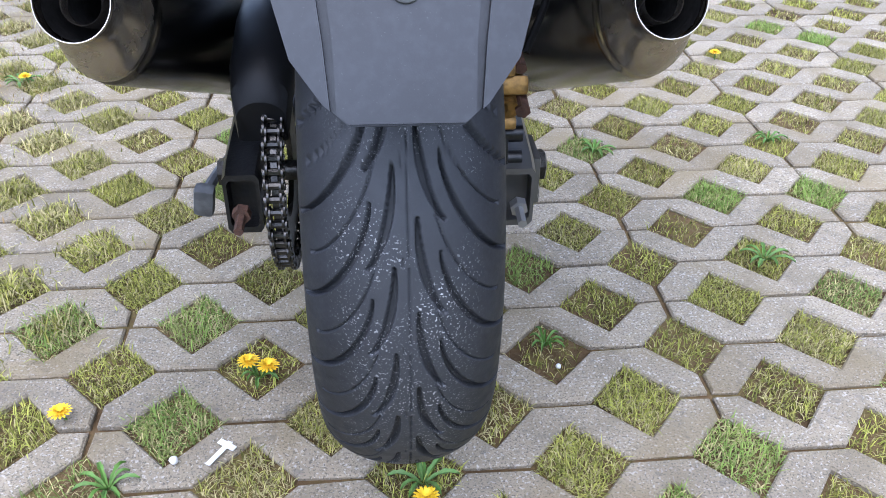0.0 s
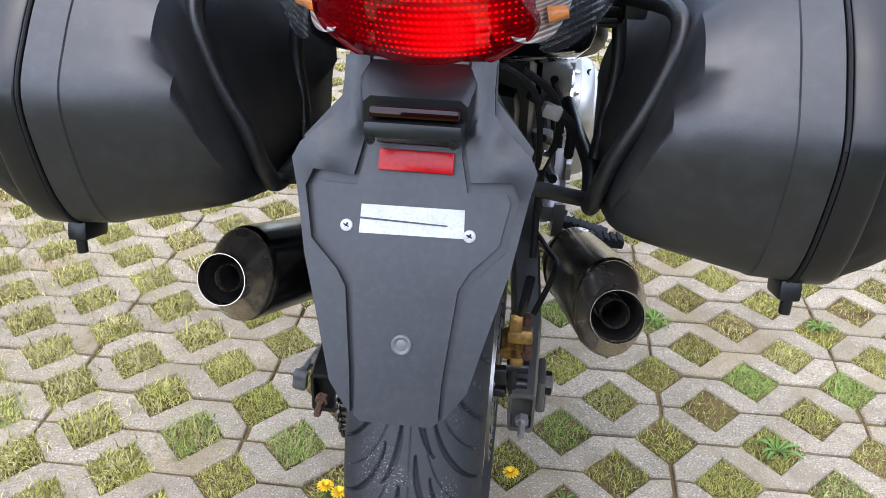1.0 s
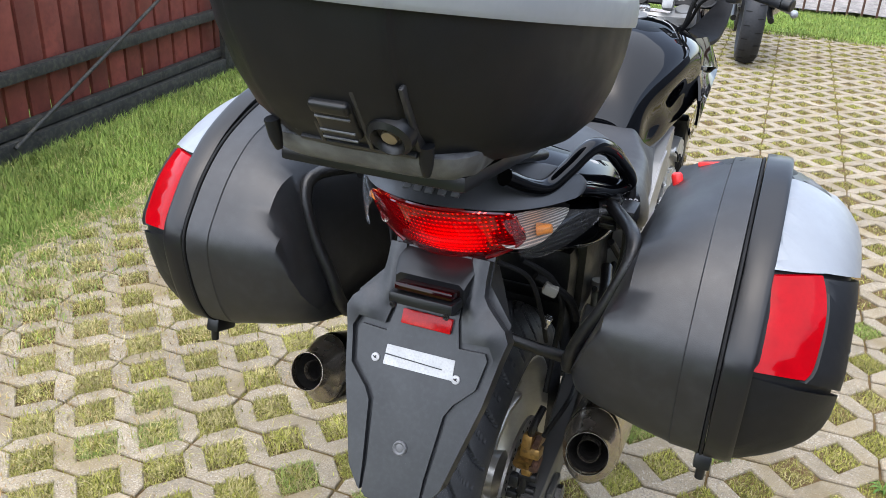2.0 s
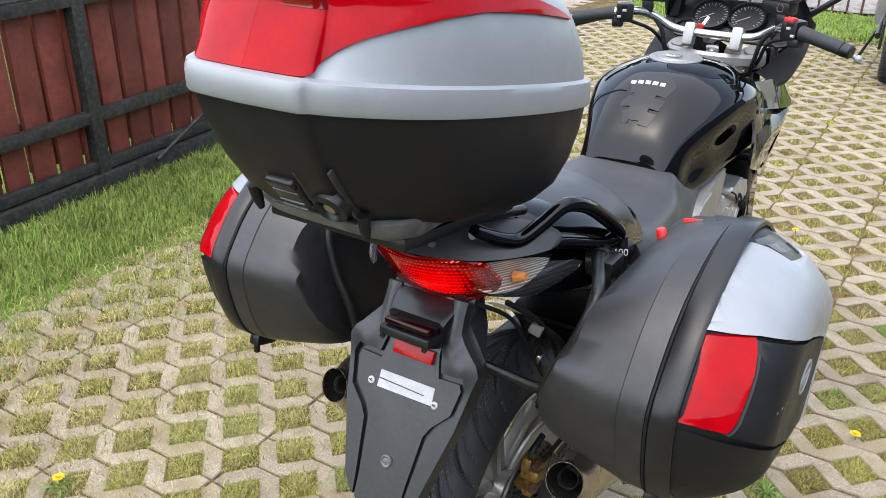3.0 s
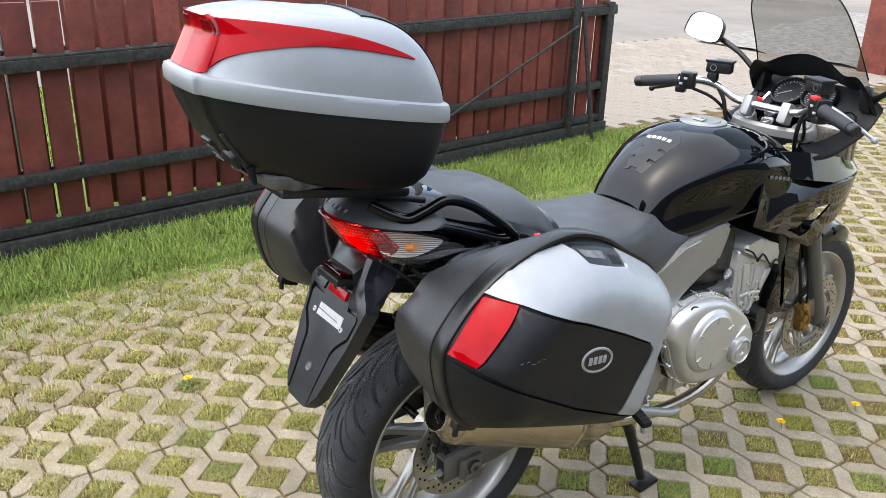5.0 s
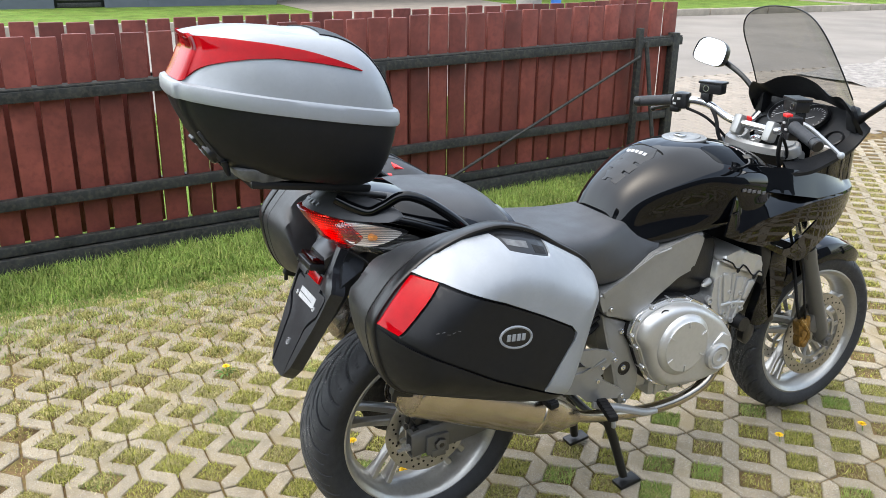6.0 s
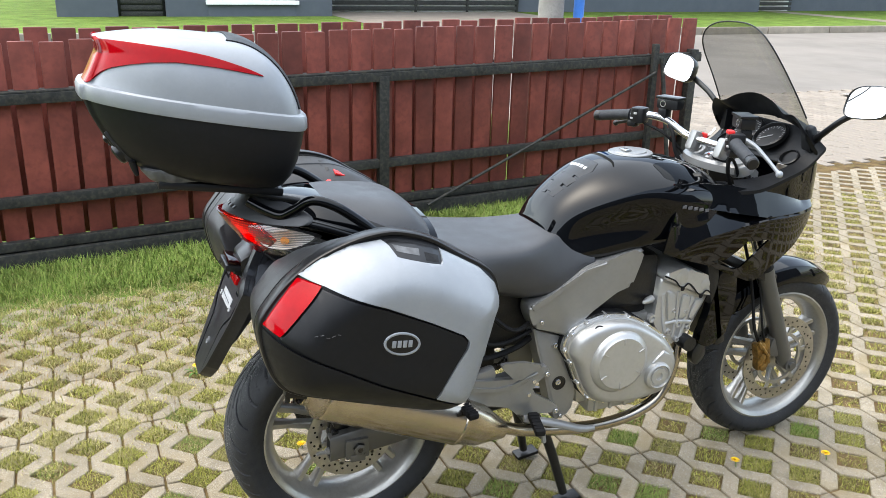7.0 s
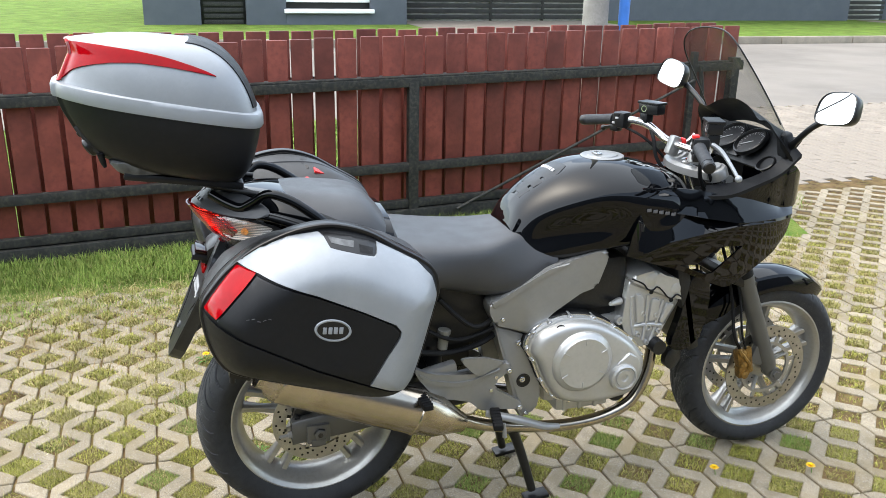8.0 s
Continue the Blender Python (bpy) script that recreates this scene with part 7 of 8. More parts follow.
    part("reflector", flip(pan_panel(red, 0.0038, 0.010)), RED, outer, "large red reflector")
    black = [(-0.164, 0.912), (-0.049, 0.868), (0.045, 0.824), (0.114, 0.787), (0.126, 0.772), (0.123, 0.758), (0.095, 0.714), (0.058, 0.652), (-0.054, 0.706), (-0.179, 0.778), (-0.249, 0.819), (-0.2065, 0.868)]
    lower = [(-0.276, 0.826), (-0.272, 0.770), (-0.252, 0.708), (-0.220, 0.672), (-0.141, 0.642), (-0.042, 0.610), (0.036, 0.586), (0.10, 0.571), (0.140, 0.578), (0.160, 0.597), (0.140, 0.608), (0.060, 0.645), (-0.054, 0.700), (-0.179, 0.772), (-0.255, 0.811)]
    part("lower_panel", flip(pan_panel(lower, 0.0015)), PLASTIC, outer)
    part("cover_panel", flip(pan_panel(black, 0.0022)), PLASTIC, outer, "black scuffed cover panel")
    bm = B()
    cy, cz = -0.018, 0.793
    rows = [[(pan_x(cy, cz) + 0.003 + h, cy + a * math.cos(t) - 0.1 * b * math.sin(t), cz + b * math.sin(t) - 0.10 * a * math.cos(t)) for t in np.linspace(0, 2 * math.pi, 41)[:-1]] for a, b, h in ((0.039, 0.026, -0.008), (0.039, 0.026, 0.0), (0.037, 0.024, 0.0015), (0.034, 0.021, 0.001), (0.033, 0.0205, -0.001))]
    rings(bm, rows)
    badge = part("badge", flip(bm), SILVER, outer, "oval silver badge")
    bm = B()
    rings(bm, [[(pan_x(cy, cz) + 0.003 + h, cy + 0.0328 * math.cos(t) - 0.1 * 0.0203 * math.sin(t), cz + 0.0203 * math.sin(t) - 0.10 * 0.0328 * math.cos(t)) for t in np.linspace(0, 2 * math.pi, 33)[:-1]] for h in (-0.002, 0.0003)])
    part("badge_field", flip(bm), PLASTIC_SMOOTH, badge)
    bm = B()
    for k in range(4):
        box(bm, (pan_x(cy, cz) + 0.0032, cy - 0.0175 + 0.0115 * k, cz + 0.0018 - 0.00115 * k), (0.003, 0.0085, 0.015), 0.001, turn(-6))
    part("badge_mark", flip(bm), SILVER, badge, "silver lettering bars")
    bm = B()
    for k in range(5):
        y = -0.19 + 0.011 * k
        box(bm, (pan_x(y, 0.83) + 0.0024, y, 0.834 - 0.10 * (y + 0.19) + 0.003 * math.sin(k * 2.1)), (0.0006, 0.007, 0.0013), 0.0002, turn(40 * math.sin(k * 3)))
    part("scuff", flip(bm), SCUFFED, outer, "pale scuff marks")
    # handle recess along the top
    recess = [(-0.022, 0.981), (-0.016, 0.968), (-0.008, 0.955), (0.086, 0.929), (0.098, 0.949), (0.04, 0.968)]
    handle = part("handle", flip(pan_panel(recess, -0.004, 0.006)), PLASTIC_SMOOTH, pan, "black carrying handle recess in the lid")
    part("handle_label", flip(pan_panel([(-0.010, 0.9735), (-0.006, 0.9645), (0.040, 0.9525), (0.044, 0.961)], -0.0032, 0.002)), SCUFFED, handle, "dull grey handle label")
    # black patch laid on the handle, coloured as the shade of a pit
    part("handle_pit", flip(pan_panel([(0.054, 0.955), (0.052, 0.9435), (0.080, 0.935), (0.085, 0.944)], -0.0034, 0.002)), RUBBER_DARK, handle)
    bm = B()
    box(bm, (0.372, -0.205, 0.652), (0.022, 0.05, 0.022), 0.005, turn(-18))
    rod(bm, (0.372, -0.222, 0.655), (0.372, -0.224, 0.632), 0.006)
    part("hinge_foot", flip(bm), PLASTIC_SMOOTH, pan)
    bm = B()
    lathe(bm, [(0, 0), (0, 0.008), (0.022, 0.008), (0.025, 0.006), (0.025, 0)], (0.262, 0.045, 0.912), (-0.3, 0, 1), 16)
    part("latch", flip(bm), RED_SWITCH, pan, "red latch button")
    bm = B()
    box(bm, (0.300, 0.085, 0.944), (0.040, 0.03, 0.008), 0.003, turn(-20, -10, 0))
    part("latch", flip(bm), RED_SWITCH, pan, "red latch button")
    bm = B()
    box(bm, (0.315, 0.06, 0.945), (0.08, 0.05, 0.016), 0.006, turn(-14, -30, 0))
    lathe(bm, [(0, 0), (0, 0.011), (0.006, 0.010), (0.006, 0)], (0.31, 0.05, 0.950), (-0.5, -0.2, 1), 18)
    part("latch_base", flip(bm), PLASTIC_SMOOTH, pan)
    return pan


pannier(1)
pannier(-1)


def carrier():
    """Tubular pannier carrier: a bent loop beside the tail with a strut to the frame."""
    bm = B()
    tube(bm, [(0.165, 0.02, 0.885), (0.200, -0.06, 0.898), (0.232, -0.135, 0.905), (0.236, -0.165, 0.880), (0.216, -0.175, 0.82), (0.190, -0.175, 0.765), (0.176, -0.17, 0.720), (0.174, -0.13, 0.690), (0.178, 0.0, 0.680), (0.165, 0.12, 0.675), (0.15, 0.20, 0.69)], 0.0100, 12, 8)
    tube(bm, [(0.176, -0.12, 0.690), (0.12, -0.14, 0.708), (0.06, -0.16, 0.73)], 0.009, 10)
    tube(bm, [(0.19, 0.06, 0.90), (0.20, 0.05, 0.80), (0.19, 0.03, 0.72), (0.182, 0.0, 0.685)], 0.009, 10, 6)
    box(bm, (0.205, -0.02, 0.885), (0.025, 0.05, 0.03), 0.006)
    return bm


both(carrier, "pannier_carrier", BLACKMETAL, label="black tubular pannier carrier")

# top case
PLAN_HALF = [(0.0, -0.566), (0.070, -0.560), (0.082, -0.548), (0.11, -0.528), (0.15, -0.475), (0.178, -0.41), (0.196, -0.33), (0.206, -0.25), (0.206, -0.18), (0.198, -0.14), (0.175, -0.115), (0.12, -0.10), (0.0, -0.095)]


def plan_loop(n=4):
    h = curve([(x, y, 0) for x, y in PLAN_HALF], n)
    return [(p.x, p.y) for p in h] + [(-p.x, p.y) for p in reversed(h) if p.x > 1e-4]


PLAN = plan_loop()


def tilt_z(y):
    return 1.2495 - 0.162 * (y + 0.55)


def case_ring(kx, y_back, y_front, dz, loop=PLAN, flatten=0.0):
    out = []
    for x, y in loop:
        f = (y + 0.566) / 0.471
        yy = y_back + (y_front - y_back) * f
        out.append(Vector((x * kx, yy, tilt_z(yy) + dz)))
    return out


case = thing("top_case", (0, -0.32, 1.03), "silver and black hard top case with red reflectors", "top case")
bm = B()
rings(bm, [case_ring(k, a, b, dz) for k, a, b, dz in ((0.98, -0.555, -0.105, -0.016), (0.975, -0.552, -0.108, -0.03), (0.965, -0.545, -0.112, -0.05), (0.92, -0.525, -0.122, -0.09), (0.85, -0.50, -0.135, -0.125), (0.74, -0.47, -0.15, -0.150), (0.62, -0.44, -0.165, -0.163), (0.55, -0.42, -0.175, -0.166))])
tub = part("tub", bm, PLASTIC, case, "black lower shell")
bm = B()
rings(bm, [case_ring(k, a, b, dz) for k, a, b, dz in ((0.97, -0.55, -0.112, -0.017), (0.995, -0.561, -0.102, -0.0175), (1.0, -0.564, -0.099, -0.013), (1.0, -0.564, -0.099, 0.006), (0.994, -0.561, -0.102, 0.013), (0.975, -0.553, -0.110, 0.0165), (0.95, -0.54, -0.125, 0.016))])
part("band", bm, SILVER, case, "silver rim band")


def lid_point(i, t, lift=0.0):
    """On the lid: i along the plan loop (may be fractional), t from the band (0) to the roof (1)."""
    n = len(PLAN)
    a, b, f = PLAN[int(i) % n], PLAN[(int(i) + 1) % n], i - int(i)
    x, y = a[0] + (b[0] - a[0]) * f, a[1] + (b[1] - a[1]) * f
    q = (y + 0.566) / 0.471
    s = (1 - math.cos(t * math.pi / 2)) ** (1.0 + 1.6 * max(0.0, 0.45 - q))
    up = math.sin(t * math.pi / 2) ** (0.95)
    kx = 0.972 + (0.62 - 0.972) * s
    yb = -0.550 + 0.035 * min(1, t * 2) ** 0.8 - 0.006 * max(0.0, (t - 0.5) / 0.4) ** 2 * (1 if t < 0.9 else max(0.0, 1 - (t - 0.9) * 4))
    yf = -0.112 + (-0.262 + 0.112) * (0.35 * t + 0.65 * s)
    yy = yb + (yf - yb) * q
    z0 = tilt_z(yy) + 0.012
    zt = 1.352 + 0.012 * math.sin(math.pi * min(1, max(0, q))) - 0.01 * (x / 0.2) ** 2
    p = Vector((x * kx, yy, z0 + (zt - z0) * up))
    return p


def lid_patch(i, t, lift):
    e = 0.25
    p = lid_point(i, t)
    du = lid_point(i + e, t) - lid_point(i - e, t)
    dv = lid_point(i, min(1, t + 0.02)) - lid_point(i, max(0, t - 0.02))
    nrm = du.cross(dv)
    nrm = nrm.normalized() if nrm.length > 1e-12 else Vector((0, 0, 1))
    if nrm.dot(p - Vector((0, -0.33, 1.2))) < 0:
        nrm = -nrm
    return p + nrm * lift


NP = len(PLAN)
bm = B()
rows = [[lid_point(i, t) for i in range(NP)] for t in np.linspace(0, 1, 22)]
last = rows[-1]
cen = sum(last, Vector()) / NP
for k in (0.75, 0.5, 0.25, 0.02):
    rows.append([cen + (p - cen) * k + Vector((0, 0, 0.010 * (1 - k))) for p in last])
rings(bm, rows)
lid = part("lid", bm, SILVER, case, "silver painted domed lid", 50)


def lid_strip(i0, i1, low, high, lift, thick, steps=36, rowsn=12):
    """A patch on the lid between two curves t = low(s), high(s)."""
    bm = B()
    front, back = [], []
    for k in range(steps + 1):
        s = k / steps
        i = i0 + (i1 - i0) * s
        tl, th = low(s), high(s)
        front.append([lid_patch(i, tl + (th - tl) * j / rowsn, lift) for j in range(rowsn + 1)])
        back.append([lid_patch(i, tl + (th - tl) * j / rowsn, lift - thick) for j in reversed(range(rowsn + 1))])
    rings(bm, [f + b for f, b in zip(front, back)])
    return bm


def at(xs, ys):
    return lambda s: float(np.interp(s, xs, ys))


i_tip = 32.5
red_low = at((0, 0.13, 0.18, 0.24, 0.31, 0.39, 0.47, 0.56, 0.67, 0.82, 1.0), (0.02, 0.02, 0.05, 0.11, 0.20, 0.29, 0.36, 0.41, 0.43, 0.40, 0.345))
red_high = at((0, 0.2, 0.4, 0.6, 0.8, 0.93, 1.0), (0.95, 0.92, 0.82, 0.68, 0.545, 0.425, 0.352))
part("reflector", lid_strip(0, i_tip, red_low, red_high, 0.004, 0.006), RED, lid, "large red wrap-round reflector")
part("reflector", lid_strip(NP, NP - i_tip, red_low, red_high, 0.004, 0.006), RED, lid, "large red wrap-round reflector")
part("reflex_field", lid_strip(2.0, 7.0, lambda s: 0.48, lambda s: 0.78, 0.0048, 0.004, 12, 6), RED_LENS, lid, "darker red reflex field")
part("reflex_field", lid_strip(NP - 2.0, NP - 7.0, lambda s: 0.48, lambda s: 0.78, 0.0048, 0.004, 12, 6), RED_LENS, lid, "darker red reflex field")
part("front_trim", lid_strip(40.5, NP - 40.5, lambda s: 0.05, lambda s: 0.97, 0.003, 0.006, 20, 12), PLASTIC, lid, "dark grey trim on the lid front")
# back of the tub: latch, lock, feet
LATCH_TILT = turn(33)


def on_back(x, along, out):
    """A point on the tub's sloping back: along runs up the slope."""
    return Vector((x, -0.487, 1.128)) + LATCH_TILT @ Vector((0, -out, along))


bm = B()
box(bm, on_back(0.014, 0.0, -0.002), (0.132, 0.016, 0.088), 0.005, LATCH_TILT)
for x in (-0.0495, 0.0775):
    box(bm, on_back(x, 0.006, 0.004), (0.005, 0.010, 0.080), 0.002, LATCH_TILT)
box(bm, on_back(0.014, -0.040, 0.008), (0.122, 0.008, 0.005), 0.002, LATCH_TILT)
for x in (-0.017, 0.033):
    box(bm, on_back(x, 0.004, 0.009), (0.005, 0.014, 0.076), 0.002, LATCH_TILT)
latch_panel = part("latch_panel", bm, INNER, tub, "raised black panel round the latch")
bm = B()
box(bm, on_back(0.008, 0.004, 0.012), (0.042, 0.018, 0.050), 0.007, LATCH_TILT, 3)
box(bm, on_back(0.008, 0.022, 0.016), (0.040, 0.016, 0.014), 0.005, LATCH_TILT, 3)
latch = part("latch", bm, PLASTIC_SMOOTH, tub, "black latch flap")
for q in (0.010, -0.008, -0.018):
    bm = B()
    box(bm, on_back(0.008, q, 0.0215), (0.036, 0.002, 0.002), 0.0006, LATCH_TILT)
    part("rib", bm, SCUFFED, latch)
for s in (-1, 1):
    bm = B()
    tube(bm, [(s * 0.082, -0.470, 1.100), (s * 0.081, -0.466, 1.082), (s * 0.080, -0.462, 1.068)], [0.008, 0.007, 0.004], 10)
    part("tub_foot", bm, PLASTIC, tub)
bm = B()
lathe(bm, [(0, 0.024), (0.012, 0.022), (0.016, 0.017), (0.012, 0.013), (0.008, 0.012), (0.008, 0.0)], (0.057, -0.486, 1.116), (0, -0.84, -0.545), 28)
lock = part("lock", bm, PLASTIC_SMOOTH, tub, "round key lock")
bm = B()
lathe(bm, [(0.008, 0.0085), (0.012, 0.0075), (0.013, 0.0)], (0.057, -0.486, 1.116), (0, -0.84, -0.545), 20)
part("lock_face", bm, BRASS, lock, "worn brass lock face")
rack = part("rack_plate", (lambda bm: (box(bm, (0, -0.29, 1.030), (0.21, 0.27, 0.018), 0.006, turn(-8)), bm)[-1])(B()), PLASTIC_SMOOTH, bike, "black top case rack plate")
bm = B()
half = [(p.x, p.y) for p in curve([(0.0, -0.456, 0), (0.06, -0.455, 0), (0.095, -0.447, 0), (0.111, -0.425, 0), (0.114, -0.39, 0), (0.114, -0.25, 0)], 4)]
loop = symmetric(half)
rings(bm, [[(x * k, y + dy, z - 0.02 * (y + 0.42)) for x, y in loop] for k, dy, z in ((1.0, 0.006, 1.084), (1.01, 0.0, 1.081), (1.0, 0.002, 1.073), (0.955, 0.014, 1.057), (0.93, 0.022, 1.052))])
part("rack_edge", bm, SCUFFED, rack, "scuffed grey plate edge")
for s in (-1, 1):
    bm = B()
    tube(bm, [(s * 0.080, -0.34, 1.036), (s * 0.082, -0.28, 1.026), (s * 0.09, -0.20, 1.006), (s * 0.10, -0.12, 0.988)], 0.0075, 10)
    part("rack_frame", bm, BLACKMETAL, rack)

# ---------------------------------------------------------------- parked motorcycles farther off
def parked(at, heading, label):
    """A simpler motorcycle: only its rear end and outline come into view."""
    root = thing("motorcycle", at, label, "motorcycle", "motorcycles parked behind")
    m = Matrix.Translation(at) @ Matrix.Rotation(radians(heading), 4, "Z")

    def add(name, bm, material, lab=""):
        bmesh.ops.transform(bm, matrix=m, verts=bm.verts)
        return part(name, bm, material, root, lab)
    for nm, y, R, w in (("rear_wheel", 0.0, 0.315, 0.078), ("front_wheel", 1.43, 0.30, 0.058)):
        bm = B()
        h = w
        lathe(bm, [(-h * 0.7, 0.215), (-h, 0.25), (-h * 0.97, R - 0.04), (-h * 0.75, R - 0.016), (-h * 0.4, R - 0.004), (0, R), (h * 0.4, R - 0.004), (h * 0.75, R - 0.016), (h * 0.97, R - 0.04), (h, 0.25), (h * 0.7, 0.215)], (0, y, R), seg=56, closed_profile=True)
        tyre = add(nm, bm, RUBBER, "black tyre on a silver rim")
        bm = B()
        lathe(bm, [(-h * 0.72, 0.22), (-h * 0.66, 0.20), (0, 0.185), (h * 0.66, 0.20), (h * 0.72, 0.22), (0, 0.212)], (0, y, R), seg=48, closed_profile=True)
        lathe(bm, [(-0.06, 0), (-0.06, 0.035), (0.06, 0.035), (0.06, 0)], (0, y, R), seg=24)
        for k in range(6):
            a = k * math.pi / 3
            tube(bm, [(0, y + 0.03 * math.cos(a), R + 0.03 * math.sin(a)), (0, y + 0.195 * math.cos(a), R + 0.195 * math.sin(a))], [0.018, 0.013], 8, 1)
        bmesh.ops.transform(bm, matrix=m, verts=bm.verts)
        part("rim", bm, CHROME, tyre)
        # dark bars on the smooth tyre paint the shade of tread grooves
        bm = B()
        for k in range(40):
            a = 2 * math.pi * k / 40
            s = 1 if k % 2 else -1
            box(bm, (s * w * 0.55, y + (R - 0.007) * math.cos(a), R + (R - 0.007) * math.sin(a)), (w * 0.6, 0.006, 0.004), 0, turn(math.degrees(a) + 90, 0, s * 30))
        bmesh.ops.transform(bm, matrix=m, verts=bm.verts)
        part("tread_groove", bm, RUBBER_DARK, tyre)
    bm = B()
    for s in (-1, 1):
        tube(bm, [(s * 0.13, -0.03, 0.315), (s * 0.12, 0.25, 0.36), (s * 0.09, 0.48, 0.40)], 0.022, 10, 3)
    add("swinging_arm", bm, BLACKMETAL)
    bm = B()
    for k in range(30):
        q = k / 29
        box(bm, (-0.105, -0.1 + 0.55 * q, 0.40 - 0.02 * q), (0.02, 0.012, 0.012), 0.002)
        a = math.radians(90 + 180 * q)
        box(bm, (-0.105, 0.09 * math.cos(a), 0.315 + 0.09 * math.sin(a)), (0.02, 0.012, 0.012), 0.002)
    add("drive_chain", bm, CHAIN)
    bm = B()
    box(bm, (0, 0.70, 0.46), (0.36, 0.36, 0.34), 0.05)
    box(bm, (0, 0.86, 0.62), (0.30, 0.2, 0.2), 0.04, turn(-25))
    add("engine", bm, ALU, "grey engine block")
    add("seat", loft_y([(-0.25, [(0, 0.92), (0.08, 0.91), (0.10, 0.88), (0, 0.84)]), (0.05, [(0, 0.88), (0.12, 0.87), (0.15, 0.82), (0, 0.78)]), (0.4, [(0, 0.82), (0.12, 0.81), (0.15, 0.75), (0, 0.72)]), (0.6, [(0, 0.83), (0.09, 0.82), (0.12, 0.76), (0, 0.72)])]), SEAT)
    add("fuel_tank", loft_y([(0.58, [(0, 0.86), (0.08, 0.85), (0.11, 0.78), (0, 0.74)]), (0.8, [(0, 1.0), (0.1, 0.98), (0.16, 0.86), (0, 0.78)]), (1.02, [(0, 0.96), (0.1, 0.94), (0.14, 0.86), (0, 0.8)])]), GLOSS, "gloss black fuel tank")
    bm = B()
    tube(bm, [(0.16, -0.10, 0.50), (0.17, 0.2, 0.40), (0.14, 0.45, 0.30), (0.10, 0.8, 0.25), (0.08, 1.0, 0.40)], [0.055, 0.055, 0.03, 0.022, 0.022], 16, 4)
    add("silencer", bm, CHROME, "bright chrome silencer")
    bm = B()
    for s in (-1, 1):
        rod(bm, (s * 0.10, 1.14, 0.95), (s * 0.10, 1.42, 0.31), 0.022)
        rod(bm, (s * 0.10, 1.12, 0.98), (s * 0.36, 1.0, 1.05), 0.013)
    add("fork", bm, CHROME)
    bm = B()
    box(bm, (0, -0.20, 0.66), (0.18, 0.012, 0.30), 0.004, turn(-18))
    box(bm, (0, 0.0, 0.71), (0.22, 0.34, 0.10), 0.03, turn(10))
    box(bm, (0, 0.35, 0.60), (0.16, 0.4, 0.22), 0.03)
    add("rear_mudguard", bm, PLASTIC_SMOOTH)
    bm = B()
    box(bm, (0, -0.215, 0.60), (0.22, 0.005, 0.14), 0.002, turn(-18))
    add("number_plate", bm, STICKER, "white number plate")
    bm = B()
    tube(bm, [(-0.12, 0.55, 0.3), (-0.24, 0.58, 0.02)], 0.011, 8, 1)
    add("side_stand", bm, BLACKMETAL)
    return root


parked((0.08, 5.47, 0.0), 6, "black motorcycle with chrome silencer parked on grass pavers")
parked((1.62, 5.35, 0.0), -28, "black motorcycle with silver wheels parked on grass pavers")

# ---------------------------------------------------------------- grass pavers
PX, PY = 0.1985, 0.1035          # hole pitch along a row, pitch of the rows
HW, HH = 0.058, 0.0625           # half diagonals of a hole
LAT = Matrix.Translation((0.405, 0.086, 0)) @ Matrix.Rotation(radians(1.1), 4, "Z")


def paver_outline(up, inset):
    """One zigzag stone, two holes long, between two rows of holes; its corner is the middle of a joint."""
    lo = [(0, HH), (HW, 0), (PX - HW, 0), (PX, HH), (PX + HW, 0), (2 * PX - HW, 0), (2 * PX, HH)]
    hi = [(2 * PX, PY), (1.5 * PX + HW, PY), (1.5 * PX, PY - HH), (1.5 * PX - HW, PY), (0.5 * PX + HW, PY), (0.5 * PX, PY - HH), (0.5 * PX - HW, PY), (0, PY)]
    p = [Vector(q) for q in lo + hi]
    out = []
    n = len(p)
    for i in range(n):
        a, b, c = p[i - 1], p[i], p[(i + 1) % n]
        d1, d2 = (b - a).normalized(), (c - b).normalized()
        n1, n2 = Vector((-d1.y, d1.x)), Vector((-d2.y, d2.x))
        k = (n1 + n2)
        out.append(b + k * (inset / max(0.35, 1 + n1.dot(n2))))
    if not up:
        out = [Vector((q.x, PY - q.y)) for q in reversed(out)]
    return out


def paver_verts(up, jitter):
    r = random.Random(jitter)
    rings_ = []
    for inset, z in ((0.0040, -0.030), (0.0036, -0.0030), (0.0064, 0.0)):
        rings_.append([(q.x, q.y, z) for q in paver_outline(up, inset)])
    wob = [(r.uniform(-0.0018, 0.0018), r.uniform(-0.0018, 0.0018)) for _ in rings_[0]]
    return [[(x + wx, y + wy, z) for (x, y, z), (wx, wy) in zip(row, wob)] for row in rings_]


def paver_mesh(up, jitter):
    bm = B()
    vs = rings(bm, paver_verts(up, jitter), cap=False)
    bm.faces.new(vs[-1])
    return finish(bm, 12)


